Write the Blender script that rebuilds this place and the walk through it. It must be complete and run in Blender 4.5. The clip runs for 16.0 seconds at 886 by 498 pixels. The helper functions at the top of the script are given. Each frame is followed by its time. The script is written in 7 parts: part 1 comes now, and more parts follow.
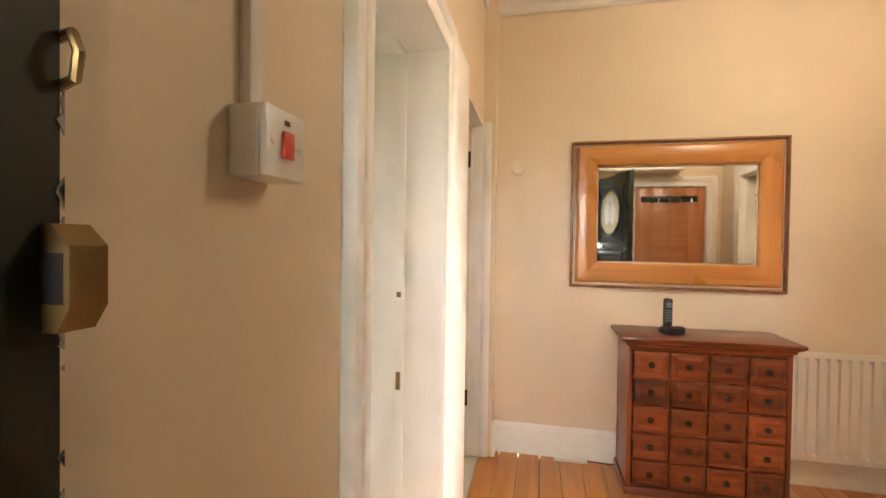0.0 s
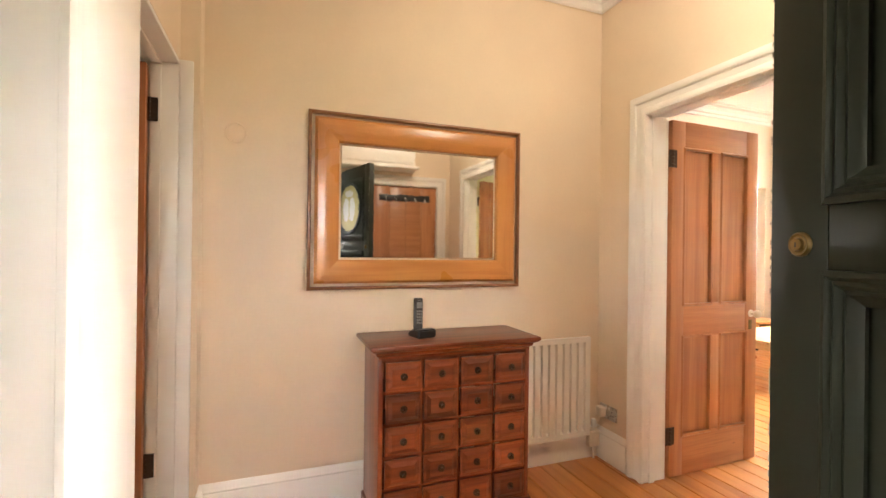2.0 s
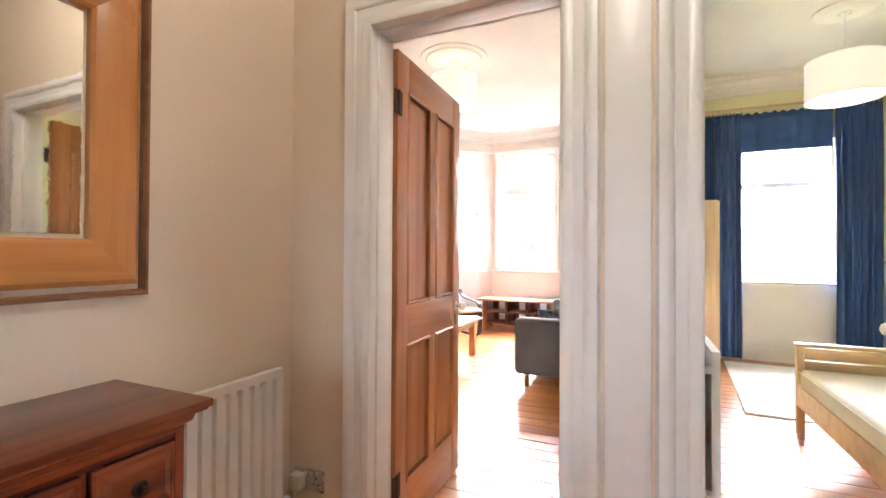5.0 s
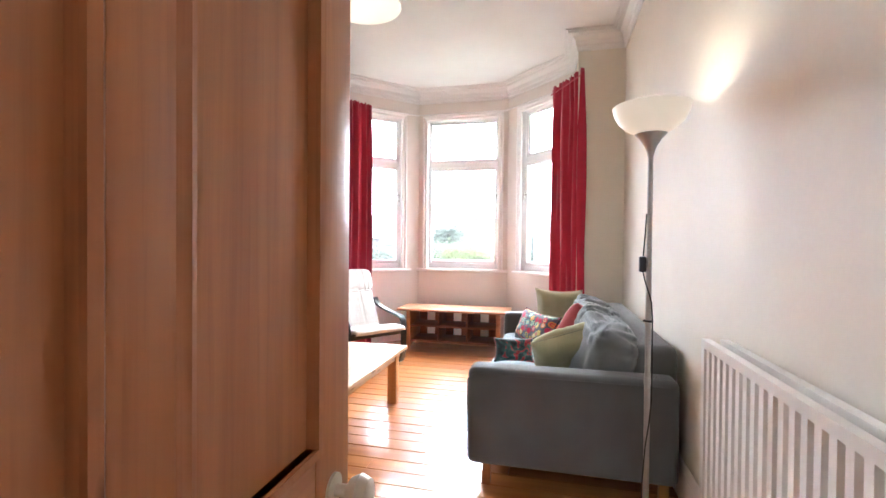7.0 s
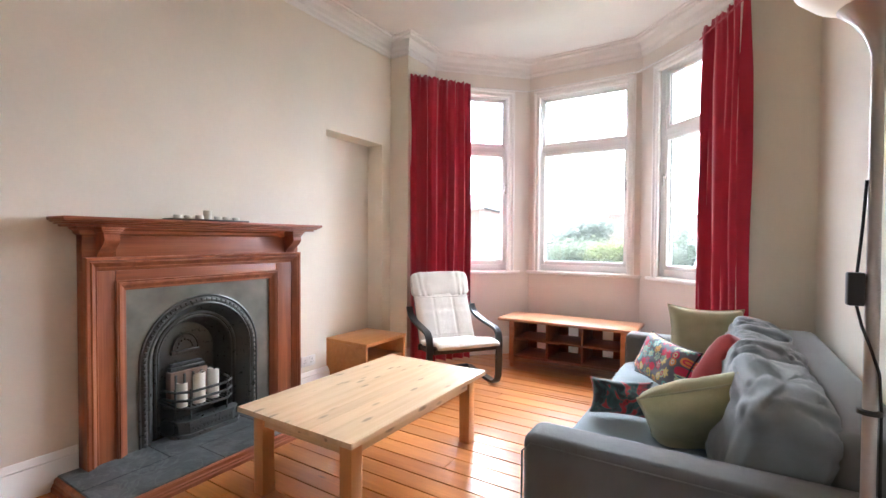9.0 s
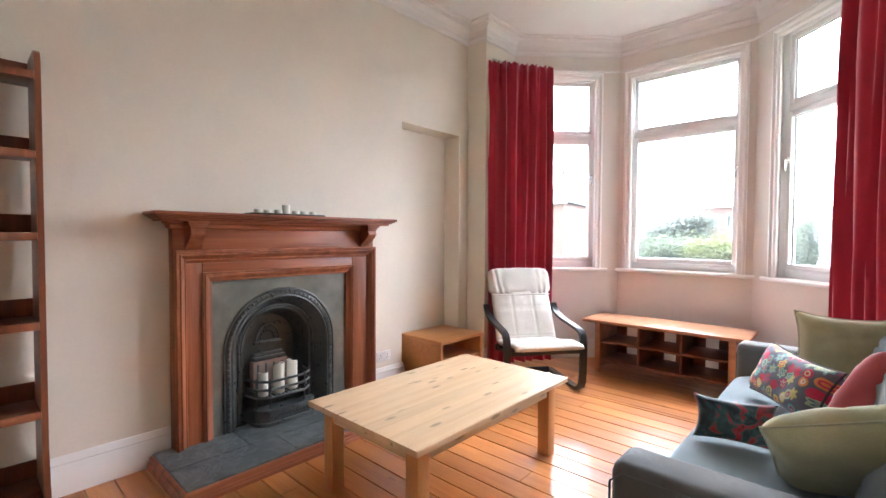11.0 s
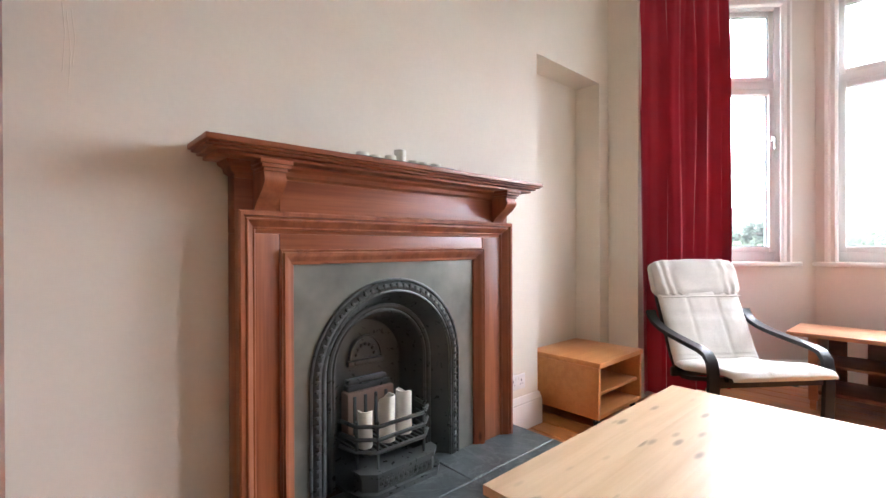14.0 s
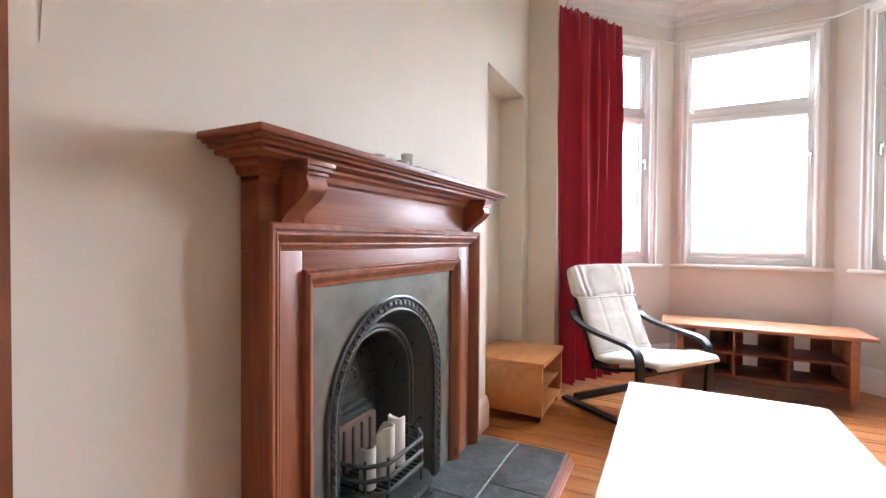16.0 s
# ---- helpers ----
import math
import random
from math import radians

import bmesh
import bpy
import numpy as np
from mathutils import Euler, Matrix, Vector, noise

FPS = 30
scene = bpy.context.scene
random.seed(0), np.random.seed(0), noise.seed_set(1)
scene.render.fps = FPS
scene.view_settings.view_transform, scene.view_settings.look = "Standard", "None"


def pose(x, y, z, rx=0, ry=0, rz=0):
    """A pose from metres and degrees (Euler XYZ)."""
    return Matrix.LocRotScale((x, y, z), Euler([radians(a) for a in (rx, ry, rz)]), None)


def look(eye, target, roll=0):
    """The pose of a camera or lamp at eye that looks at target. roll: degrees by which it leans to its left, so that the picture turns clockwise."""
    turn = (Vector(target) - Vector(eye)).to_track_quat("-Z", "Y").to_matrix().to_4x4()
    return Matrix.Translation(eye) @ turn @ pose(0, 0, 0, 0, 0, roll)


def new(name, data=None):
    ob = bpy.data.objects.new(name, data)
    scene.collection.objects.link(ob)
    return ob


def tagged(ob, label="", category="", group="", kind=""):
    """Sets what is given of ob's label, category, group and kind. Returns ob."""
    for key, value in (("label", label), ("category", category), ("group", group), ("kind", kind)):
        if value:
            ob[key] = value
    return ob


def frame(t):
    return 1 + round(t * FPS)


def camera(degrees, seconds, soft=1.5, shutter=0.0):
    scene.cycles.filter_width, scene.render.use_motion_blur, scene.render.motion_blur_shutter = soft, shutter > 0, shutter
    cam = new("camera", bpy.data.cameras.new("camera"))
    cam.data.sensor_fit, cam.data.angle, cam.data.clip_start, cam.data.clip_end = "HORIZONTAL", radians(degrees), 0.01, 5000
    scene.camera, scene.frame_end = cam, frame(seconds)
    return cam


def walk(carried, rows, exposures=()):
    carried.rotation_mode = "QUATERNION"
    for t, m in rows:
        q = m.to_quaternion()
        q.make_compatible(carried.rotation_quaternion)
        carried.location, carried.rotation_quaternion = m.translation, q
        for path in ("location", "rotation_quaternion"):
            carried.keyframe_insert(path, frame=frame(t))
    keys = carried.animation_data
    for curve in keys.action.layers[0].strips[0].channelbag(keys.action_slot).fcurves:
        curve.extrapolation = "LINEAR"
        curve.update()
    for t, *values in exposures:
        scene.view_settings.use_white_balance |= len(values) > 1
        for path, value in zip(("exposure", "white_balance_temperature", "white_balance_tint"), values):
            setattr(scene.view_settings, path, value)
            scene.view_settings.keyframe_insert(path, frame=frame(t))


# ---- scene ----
cam = camera(89.4, 16.0)
PATH = [
    (0, (0.066, 0.052, 1.368), (-0.36, 2.006, 1.335), 0.8),
    (0.5, (0.092, 0.271, 1.356), (0.128, 2.27, 1.322), 1.0),
    (1, (0.107, 0.471, 1.32), (0.476, 2.437, 1.315), 0.8),
    (1.5, (0.107, 0.586, 1.308), (0.676, 2.503, 1.312), 0.7),
    (2, (0.096, 0.647, 1.31), (0.8, 2.519, 1.311), 0.7),
    (2.5, (0.096, 0.703, 1.303), (0.924, 2.524, 1.301), 0.7),
    (3, (0.126, 0.787, 1.288), (1.123, 2.521, 1.286), 0.7),
    (3.5, (0.167, 0.938, 1.283), (1.402, 2.511, 1.276), 0.7),
    (4, (0.217, 1.137, 1.265), (1.696, 2.483, 1.266), 0.8),
    (4.5, (0.335, 1.397, 1.228), (2.014, 2.483, 1.247), 0.6),
    (5, (0.611, 1.672, 1.216), (2.441, 2.48, 1.238), 0.3),
    (5.2, (0.761, 1.776, 1.212), (2.634, 2.477, 1.232), 0.2),
    (7.5, (2.664, 2.337, 1.315), (4.609, 2.803, 1.288), 0.5),
    (8, (2.894, 2.295, 1.33), (4.795, 2.917, 1.291), 0.3),
    (8.5, (3.088, 2.222, 1.293), (4.889, 3.09, 1.255), 0.2),
    (9, (3.214, 2.155, 1.298), (4.912, 3.212, 1.256), 0.3),
    (11.5, (3.455, 2.294, 1.269), (4.899, 3.677, 1.218), 0.2),
    (12, (3.577, 2.543, 1.204), (4.981, 3.967, 1.168), 0.1),
    (12.5, (3.702, 2.85, 1.149), (5.076, 4.303, 1.12), -0.1),
    (13, (3.741, 3.115, 1.093), (5.097, 4.585, 1.075), -0.2),
    (13.5, (3.738, 3.3, 1.072), (5.087, 4.777, 1.066), -0.2),
    (14, (3.716, 3.426, 1.066), (5.059, 4.908, 1.06), -0.2),
    (14.5, (3.677, 3.571, 1.065), (5.013, 5.058, 1.051), -0.2),
    (15, (3.626, 3.753, 1.072), (4.965, 5.238, 1.055), -0.2),
    (15.5, (3.518, 3.927, 1.093), (4.974, 5.299, 1.064), -0.2),
    (16, (3.391, 4.046, 1.148), (5.173, 4.954, 1.112), 0.4),
]
EXPOSURES = [(0.0, 5.45, 7350, 10), (1.5, 5.5, 7050, 10), (3.5, 5.5, 6400, 10), (4.0, 5.45, 6050, 10), (5.0, 5.1, 5800, 10), (7.5, 4.1, 5550, 10), (9.0, 3.86, 5600, 10), (12.5, 3.74, 5650, 10), (14.5, 3.87, 5620, 10), (16.0, 3.90, 5600, 10)]
walk(cam, [(t, look(eye, target, roll)) for t, eye, target, roll in PATH], EXPOSURES)

# brightness of the lights, in the camera's own scale
SKY, P_HALL, P_TORCH, P_PEND = 0.14, 0.60, 0.15, 0.06

# ---------------------------------------------------------------- light
world = bpy.data.worlds.new("sky")
scene.world = world
world.use_nodes = True
wn, wl = world.node_tree.nodes, world.node_tree.links
wn.clear()
sky = wn.new("ShaderNodeTexSky")
sky.sky_type = "NISHITA"
sky.sun_disc = False
sky.sun_elevation, sky.sun_rotation = radians(35), radians(93.5)
sky.dust_density = 4.0
sky.altitude = 50
# an overcast day: the clear sky is mostly veiled by even white cloud
grey = wn.new("ShaderNodeHueSaturation")
grey.inputs["Saturation"].default_value = 0.25
cloud = wn.new("ShaderNodeMix")
cloud.data_type = "RGBA"
cloud.inputs[0].default_value = 0.55
cloud.inputs[7].default_value = (14.0, 14.3, 14.8, 1)
bg = wn.new("ShaderNodeBackground")
bg.inputs["Strength"].default_value = SKY
wout = wn.new("ShaderNodeOutputWorld")
wl.new(sky.outputs[0], grey.inputs["Color"])
wl.new(grey.outputs[0], cloud.inputs[6])
wl.new(cloud.outputs[2], bg.inputs["Color"])
wl.new(bg.outputs[0], wout.inputs["Surface"])

sun_data = bpy.data.lights.new("sun", "SUN")
sun_data.energy, sun_data.angle, sun_data.color = 2.3, radians(80), (1.0, 0.97, 0.93)
sun = new("sun", sun_data)
sun.matrix_world = look((25, -1.5, 17.5), (0, 0, 0))


def bulb(name, at, power, colour, radius):
    d = bpy.data.lights.new(name, "POINT")
    d.energy, d.color, d.shadow_soft_size = power, colour, radius
    ob = new(name, d)
    ob.location = at
    return ob


bulb("bulb", (1.40, 1.70, 2.62), P_HALL, (1.0, 0.86, 0.69), 0.16)
bulb("bulb", (4.413, 1.90, 1.835), P_TORCH, (1.0, 0.84, 0.64), 0.03)
bulb("bulb", (5.01, 3.50, 2.95), P_PEND, (1.0, 0.82, 0.60), 0.05)
bulb("bulb", (5.44, 0.09, 2.62), P_PEND, (1.0, 0.82, 0.60), 0.05)

# ---------------------------------------------------------------- materials
class Nodes:
    """A principled material and short ways to add nodes to it."""

    def __init__(self, name):
        self.mat = bpy.data.materials.new(name)
        self.mat.use_nodes = True
        self.t = self.mat.node_tree
        self.t.nodes.clear()
        self.out = self.t.nodes.new("ShaderNodeOutputMaterial")
        self.bsdf = self.t.nodes.new("ShaderNodeBsdfPrincipled")
        self.t.links.new(self.bsdf.outputs[0], self.out.inputs[0])
        self.coord = self.t.nodes.new("ShaderNodeTexCoord").outputs["Object"]

    def link(self, a, b):
        self.t.links.new(a, b)

    def shifted(self, scale):
        """Object coordinates, stretched, and moved at random for each object."""
        info = self.t.nodes.new("ShaderNodeObjectInfo")
        mul = self.t.nodes.new("ShaderNodeMath")
        mul.operation = "MULTIPLY"
        mul.inputs[1].default_value = 37.0
        self.link(info.outputs["Random"], mul.inputs[0])
        m = self.t.nodes.new("ShaderNodeMapping")
        m.inputs["Scale"].default_value = scale
        self.link(self.coord, m.inputs["Vector"])
        self.link(mul.outputs[0], m.inputs["Location"])
        self.rand = info.outputs["Random"]
        return m.outputs[0]

    def noise(self, vec, scale, detail=3.0, rough=0.55, distort=0.0):
        n = self.t.nodes.new("ShaderNodeTexNoise")
        n.inputs["Scale"].default_value = scale
        n.inputs["Detail"].default_value = detail
        n.inputs["Roughness"].default_value = rough
        n.inputs["Distortion"].default_value = distort
        self.link(vec, n.inputs["Vector"])
        return n.outputs["Fac"]

    def ramp(self, fac, stops):
        r = self.t.nodes.new("ShaderNodeValToRGB")
        while len(r.color_ramp.elements) < len(stops):
            r.color_ramp.elements.new(0.5)
        for e, (p, c) in zip(r.color_ramp.elements, stops):
            e.position, e.color = p, (*c, 1)
        self.link(fac, r.inputs[0])
        return r.outputs[0]

    def span(self, fac, a, b, lo=0.0, hi=1.0):
        r = self.t.nodes.new("ShaderNodeMapRange")
        for k, v in enumerate((a, b, lo, hi)):
            r.inputs[k + 1].default_value = v
        self.link(fac, r.inputs[0])
        return r.outputs[0]

    def mix(self, fac, a, b, mode="MIX"):
        m = self.t.nodes.new("ShaderNodeMix")
        m.data_type, m.blend_type = "RGBA", mode
        for sock, v in ((0, fac), (6, a), (7, b)):
            if isinstance(v, (int, float)):
                m.inputs[sock].default_value = v
            elif isinstance(v, tuple):
                m.inputs[sock].default_value = (*v, 1)
            else:
                self.link(v, m.inputs[sock])
        return m.outputs[2]

    def bump(self, height, strength, dist=0.002):
        b = self.t.nodes.new("ShaderNodeBump")
        b.inputs["Strength"].default_value = strength
        b.inputs["Distance"].default_value = dist
        self.link(height, b.inputs["Height"])
        self.link(b.outputs[0], self.bsdf.inputs["Normal"])

    def put(self, **kw):
        for k, v in kw.items():
            s = self.bsdf.inputs[k.replace("_", " ")]
            if isinstance(v, tuple):
                s.default_value = (*v, 1)
            elif isinstance(v, (int, float)):
                s.default_value = v
            else:
                self.link(v, s)
        return self.mat


def tone(c, k):
    return tuple(max(0.0, min(1.0, v * k)) for v in c)


def paint(name, c, rough=0.6, vary=0.06, bump=0.12, grain=60.0, coat=0.0):
    n = Nodes(name)
    big = n.noise(n.coord, 1.3, 4)
    fine = n.noise(n.coord, grain, 4)
    col = n.ramp(big, [(0.3, tone(c, 1 - vary)), (0.7, tone(c, 1 + vary * 0.6))])
    col = n.mix(n.span(fine, 0.35, 0.7, 0.0, min(0.12, vary * 2)), col, tone(c, 0.8))
    n.bump(fine, bump)
    return n.put(Base_Color=col, Roughness=n.span(big, 0.3, 0.7, rough - 0.015, rough + 0.015), Coat_Weight=coat)


def wood(name, light, dark, axis="x", rough=0.4, coat=0.0, knots=1.0, spread=0.25, grain=1.0, knot_size=0.10, pore=0.35):
    n = Nodes(name)
    k = "xyz".index(axis)
    long = [9.0 * grain] * 3
    long[k] = 0.55 * grain
    v = n.shifted(tuple(long))
    rings = n.noise(v, 1.6, 4, 0.55, 0.35)
    pores = [120.0] * 3
    pores[k] = 3.0
    fine = n.noise(n.shifted(tuple(pores)), 1.0, 3, 0.6)
    mid = tuple((a + b) / 2 for a, b in zip(light, dark))
    col = n.ramp(rings, [(0.30, dark), (0.46, mid), (0.60, light), (0.78, mid)])
    col = n.mix(n.span(fine, 0.5, 0.75, 0.0, pore), col, tone(dark, 0.75))
    if knots:
        ks = [7.0 * knots] * 3
        ks[k] = 2.2 * knots
        vor = n.t.nodes.new("ShaderNodeTexVoronoi")
        vor.inputs["Scale"].default_value = 1.0
        n.link(n.shifted(tuple(ks)), vor.inputs["Vector"])
        col = n.mix(n.span(vor.outputs["Distance"], knot_size * 0.45, knot_size, 0.75, 0.0), col, tone(dark, 0.35))
    per = n.span(n.rand, 0, 1, 1 - spread, 1 + spread * 0.5)
    grey = n.t.nodes.new("ShaderNodeCombineColor")
    for s in range(3):
        n.link(per, grey.inputs[s])
    col = n.mix(1.0, col, grey.outputs[0], "MULTIPLY")
    blot = n.noise(n.coord, 2.2, 3)
    n.bump(fine, 0.18, 0.0015)
    return n.put(Base_Color=col, Roughness=n.span(blot, 0.3, 0.7, rough - 0.02, rough + 0.03), Coat_Weight=coat, Coat_Roughness=0.18)


def metal(name, c, rough=0.3, metallic=1.0, wear=0.15):
    n = Nodes(name)
    f = n.noise(n.coord, 35, 4)
    g = n.noise(n.coord, 5, 3)
    col = n.ramp(g, [(0.3, tone(c, 1 - wear)), (0.7, c)])
    n.bump(f, 0.06, 0.001)
    return n.put(Base_Color=col, Metallic=metallic, Roughness=n.span(f, 0.3, 0.7, rough * 0.75, rough * 1.25))


def fabric(name, c, rough=0.9, weave=420.0, fold=9.0, vary=0.14, sheen=0.3):
    n = Nodes(name)
    w = n.noise(n.coord, weave, 2)
    f = n.noise(n.coord, fold, 4)
    col = n.ramp(f, [(0.3, tone(c, 1 - vary)), (0.7, tone(c, 1 + vary * 0.5))])
    col = n.mix(n.span(w, 0.4, 0.65, 0, 0.3), col, tone(c, 0.72))
    add = n.t.nodes.new("ShaderNodeMath")
    add.operation = "MULTIPLY_ADD"
    add.inputs[1].default_value = 2.5
    n.link(f, add.inputs[0])
    n.link(w, add.inputs[2])
    n.bump(add.outputs[0], 0.35, 0.003)
    return n.put(Base_Color=col, Roughness=rough, Sheen_Weight=sheen, Sheen_Roughness=0.5)


def plain(name, c, rough=0.5, metallic=0.0, coat=0.0):
    n = Nodes(name)
    f = n.noise(n.coord, 25, 3)
    return n.put(Base_Color=n.ramp(f, [(0.3, tone(c, 0.92)), (0.7, c)]), Roughness=rough, Metallic=metallic, Coat_Weight=coat)


def glow(name, c, strength, base=(0.85, 0.8, 0.7)):
    n = Nodes(name)
    return n.put(Base_Color=base, Roughness=0.5, Emission_Color=c, Emission_Strength=strength)


M = {}
M["hall_wall"] = paint("hall_wall_paint", (0.80, 0.67, 0.52), 0.62)
M["room_wall"] = paint("room_wall_paint", (0.80, 0.735, 0.625), 0.62)
M["bay_wall"] = paint("bay_wall_paint", (0.78, 0.72, 0.65), 0.62)
M["bed_wall"] = paint("bedroom_wall_paint", (0.79, 0.75, 0.47), 0.62)
M["ceiling"] = paint("ceiling_paint", (0.82, 0.79, 0.75), 0.7)
M["gloss"] = paint("white_gloss_paint", (0.87, 0.845, 0.81), 0.34, 0.015, 0.0, 18.0, 0.0)
M["upvc"] = paint("white_window_frame", (0.84, 0.83, 0.82), 0.4, 0.015, 0.0)
M["rad"] = paint("radiator_enamel", (0.81, 0.78, 0.73), 0.36, 0.02, 0.0)
M["plaster"] = paint("landing_plaster", (0.55, 0.50, 0.43), 0.7)
M["board"] = wood("floor_board", (0.60, 0.245, 0.068), (0.43, 0.145, 0.034), "y", 0.30, 0.30, 1.0, 0.22, 1.0, 0.09)
M["subfloor"] = plain("subfloor_gap", (0.03, 0.018, 0.01), 0.9)
M["door_x"] = wood("stripped_pine_across", (0.54, 0.225, 0.09), (0.40, 0.145, 0.055), "x", 0.34, 0.25, 1.0, 0.06, 1.0, 0.06)
M["door_z"] = wood("stripped_pine_upright", (0.54, 0.225, 0.09), (0.40, 0.145, 0.055), "z", 0.34, 0.25, 1.0, 0.06, 1.0, 0.06)
M["surr_x"] = wood("waxed_pine_across", (0.375, 0.118, 0.046), (0.195, 0.050, 0.019), "x", 0.42, 0.1, 1.2, 0.12, 1.0, 0.09)
M["surr_z"] = wood("waxed_pine_upright", (0.375, 0.118, 0.046), (0.195, 0.050, 0.019), "z", 0.42, 0.1, 1.2, 0.12, 1.0, 0.09)
M["chest_x"] = wood("red_stained_wood_across", (0.31, 0.072, 0.022), (0.12, 0.022, 0.009), "x", 0.30, 0.25, 0.0, 0.40, 1.2)
M["chest_z"] = wood("red_stained_wood_upright", (0.31, 0.072, 0.022), (0.14, 0.026, 0.010), "z", 0.30, 0.25, 0.0, 0.12, 1.2)
M["mframe_x"] = wood("honey_maple_across", (0.58, 0.245, 0.062), (0.50, 0.19, 0.045), "x", 0.28, 0.35, 0.0, 0.03, 1.4, 0.13, 0.25)
M["mframe_z"] = wood("honey_maple_upright", (0.58, 0.245, 0.062), (0.50, 0.19, 0.045), "z", 0.28, 0.35, 0.0, 0.03, 1.4, 0.13, 0.25)
M["mdark"] = wood("dark_moulding", (0.28, 0.12, 0.045), (0.17, 0.07, 0.028), "x", 0.35, 0.2, 0.0, 0.05)
M["table"] = wood("pale_pine_top", (0.72, 0.52, 0.32), (0.62, 0.42, 0.235), "x", 0.36, 0.10, 2.2, 0.07, 1.3, 0.225, 0.12)
M["table_leg"] = wood("pale_pine_leg", (0.60, 0.29, 0.105), (0.48, 0.21, 0.07), "z", 0.36, 0.1, 0.0, 0.05)
M["beech"] = wood("beech_veneer", (0.70, 0.318, 0.105), (0.62, 0.255, 0.080), "x", 0.36, 0.15, 0.0, 0.03, 1.6)
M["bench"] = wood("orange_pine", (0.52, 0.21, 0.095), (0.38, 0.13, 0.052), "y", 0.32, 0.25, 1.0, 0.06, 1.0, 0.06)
# the bench's pine, lightened for the highlight along its top
M["bench_top"] = wood("orange_pine_lit_top", (0.55, 0.27, 0.14), (0.43, 0.18, 0.085), "y", 0.38, 0.1, 1.4, 0.05, 1.2, 0.12, 0.2)
# the bench's pine, darkened to paint in the shade inside it
M["bench_shaded"] = wood("orange_pine_shaded", (0.24, 0.075, 0.032), (0.14, 0.040, 0.018), "y", 0.42, 0.1, 0.0, 0.06)
M["shelfwood"] = wood("dark_stained_pine", (0.25, 0.078, 0.031), (0.14, 0.038, 0.016), "z", 0.36, 0.15, 1.0, 0.06, 1.0, 0.05)
M["birch"] = wood("pale_birch", (0.76, 0.58, 0.36), (0.66, 0.47, 0.27), "z", 0.45, 0.0, 0.0, 0.03, 1.3)
M["bedpine"] = wood("bed_pine", (0.70, 0.50, 0.28), (0.58, 0.38, 0.19), "y", 0.45, 0.0, 1.0, 0.05, 1.0, 0.05)
M["black_paint"] = paint("black_green_paint", (0.017, 0.0195, 0.012), 0.5, 0.2, 0.12, 30.0, 0.0)
M["black_paint"].node_tree.nodes["Principled BSDF"].inputs["Specular IOR Level"].default_value = 0.25
M["brass"] = metal("worn_brass", (0.34, 0.23, 0.10), 0.5, 1.0, 0.45)
M["dark_metal"] = metal("dark_iron_fitting", (0.09, 0.06, 0.045), 0.45)
M["chrome"] = metal("brushed_steel", (0.62, 0.60, 0.57), 0.3)
M["lampmetal"] = metal("satin_nickel_paint", (0.48, 0.46, 0.44), 0.38, 0.7)
M["ivory"] = plain("ivory_plastic", (0.80, 0.72, 0.60), 0.35)
M["white_plastic"] = plain("white_plastic", (0.80, 0.78, 0.75), 0.35)
M["black_plastic"] = plain("black_plastic", (0.012, 0.012, 0.013), 0.32)
M["grey_plastic"] = plain("grey_plastic", (0.16, 0.17, 0.17), 0.4)
M["red_plastic"] = plain("red_plastic", (0.72, 0.05, 0.02), 0.3)
M["mirror"] = metal("mirror_silver", (0.90, 0.90, 0.89), 0.015, 1.0, 0.0)
M["iron"] = metal("blackleaded_cast_iron", (0.112, 0.121, 0.117), 0.33, 0.5, 0.3)
M["iron_plate"] = metal("polished_cast_iron_plate", (0.24, 0.24, 0.205), 0.38, 0.5, 0.45)
M["brick"] = paint("fire_brick", (0.40, 0.27, 0.21), 0.9, 0.45, 0.5, 14)
M["wax"] = plain("candle_wax", (0.82, 0.77, 0.68), 0.45)
M["red_curtain"] = fabric("red_cotton", (0.46, 0.014, 0.045), 0.85, 300, 5, 0.14, 0.4)
M["blue_curtain"] = fabric("blue_cotton", (0.045, 0.105, 0.30), 0.85, 300, 5, 0.12, 0.3)
M["sofa"] = fabric("charcoal_blue_upholstery", (0.125, 0.131, 0.134), 0.92, 520, 4, 0.18, 0.35)
M["seat_blue"] = fabric("faded_blue_grey_upholstery", (0.17, 0.23, 0.26), 0.92, 520, 4, 0.14, 0.35)
M["back_grey"] = fabric("grey_blue_back_cushion", (0.20, 0.232, 0.25), 0.92, 520, 6, 0.25, 0.35)
M["green_cushion"] = fabric("sage_velvet", (0.48, 0.45, 0.26), 0.9, 260, 8, 0.14, 0.25)
M["coral_cushion"] = fabric("coral_cotton", (0.50, 0.085, 0.095), 0.85, 300, 8, 0.12, 0.3)
M["white_cotton"] = fabric("white_cotton_cover", (0.78, 0.74, 0.68), 0.9, 260, 7, 0.05, 0.3)
M["mattress"] = fabric("cream_mattress_ticking", (0.74, 0.69, 0.58), 0.9, 260, 7, 0.06, 0.2)
M["rug"] = fabric("white_wool_rug", (0.78, 0.77, 0.74), 0.95, 200, 12, 0.08, 0.3)
M["piping"] = fabric("piping", (0.50, 0.49, 0.32), 0.85, 300, 8)


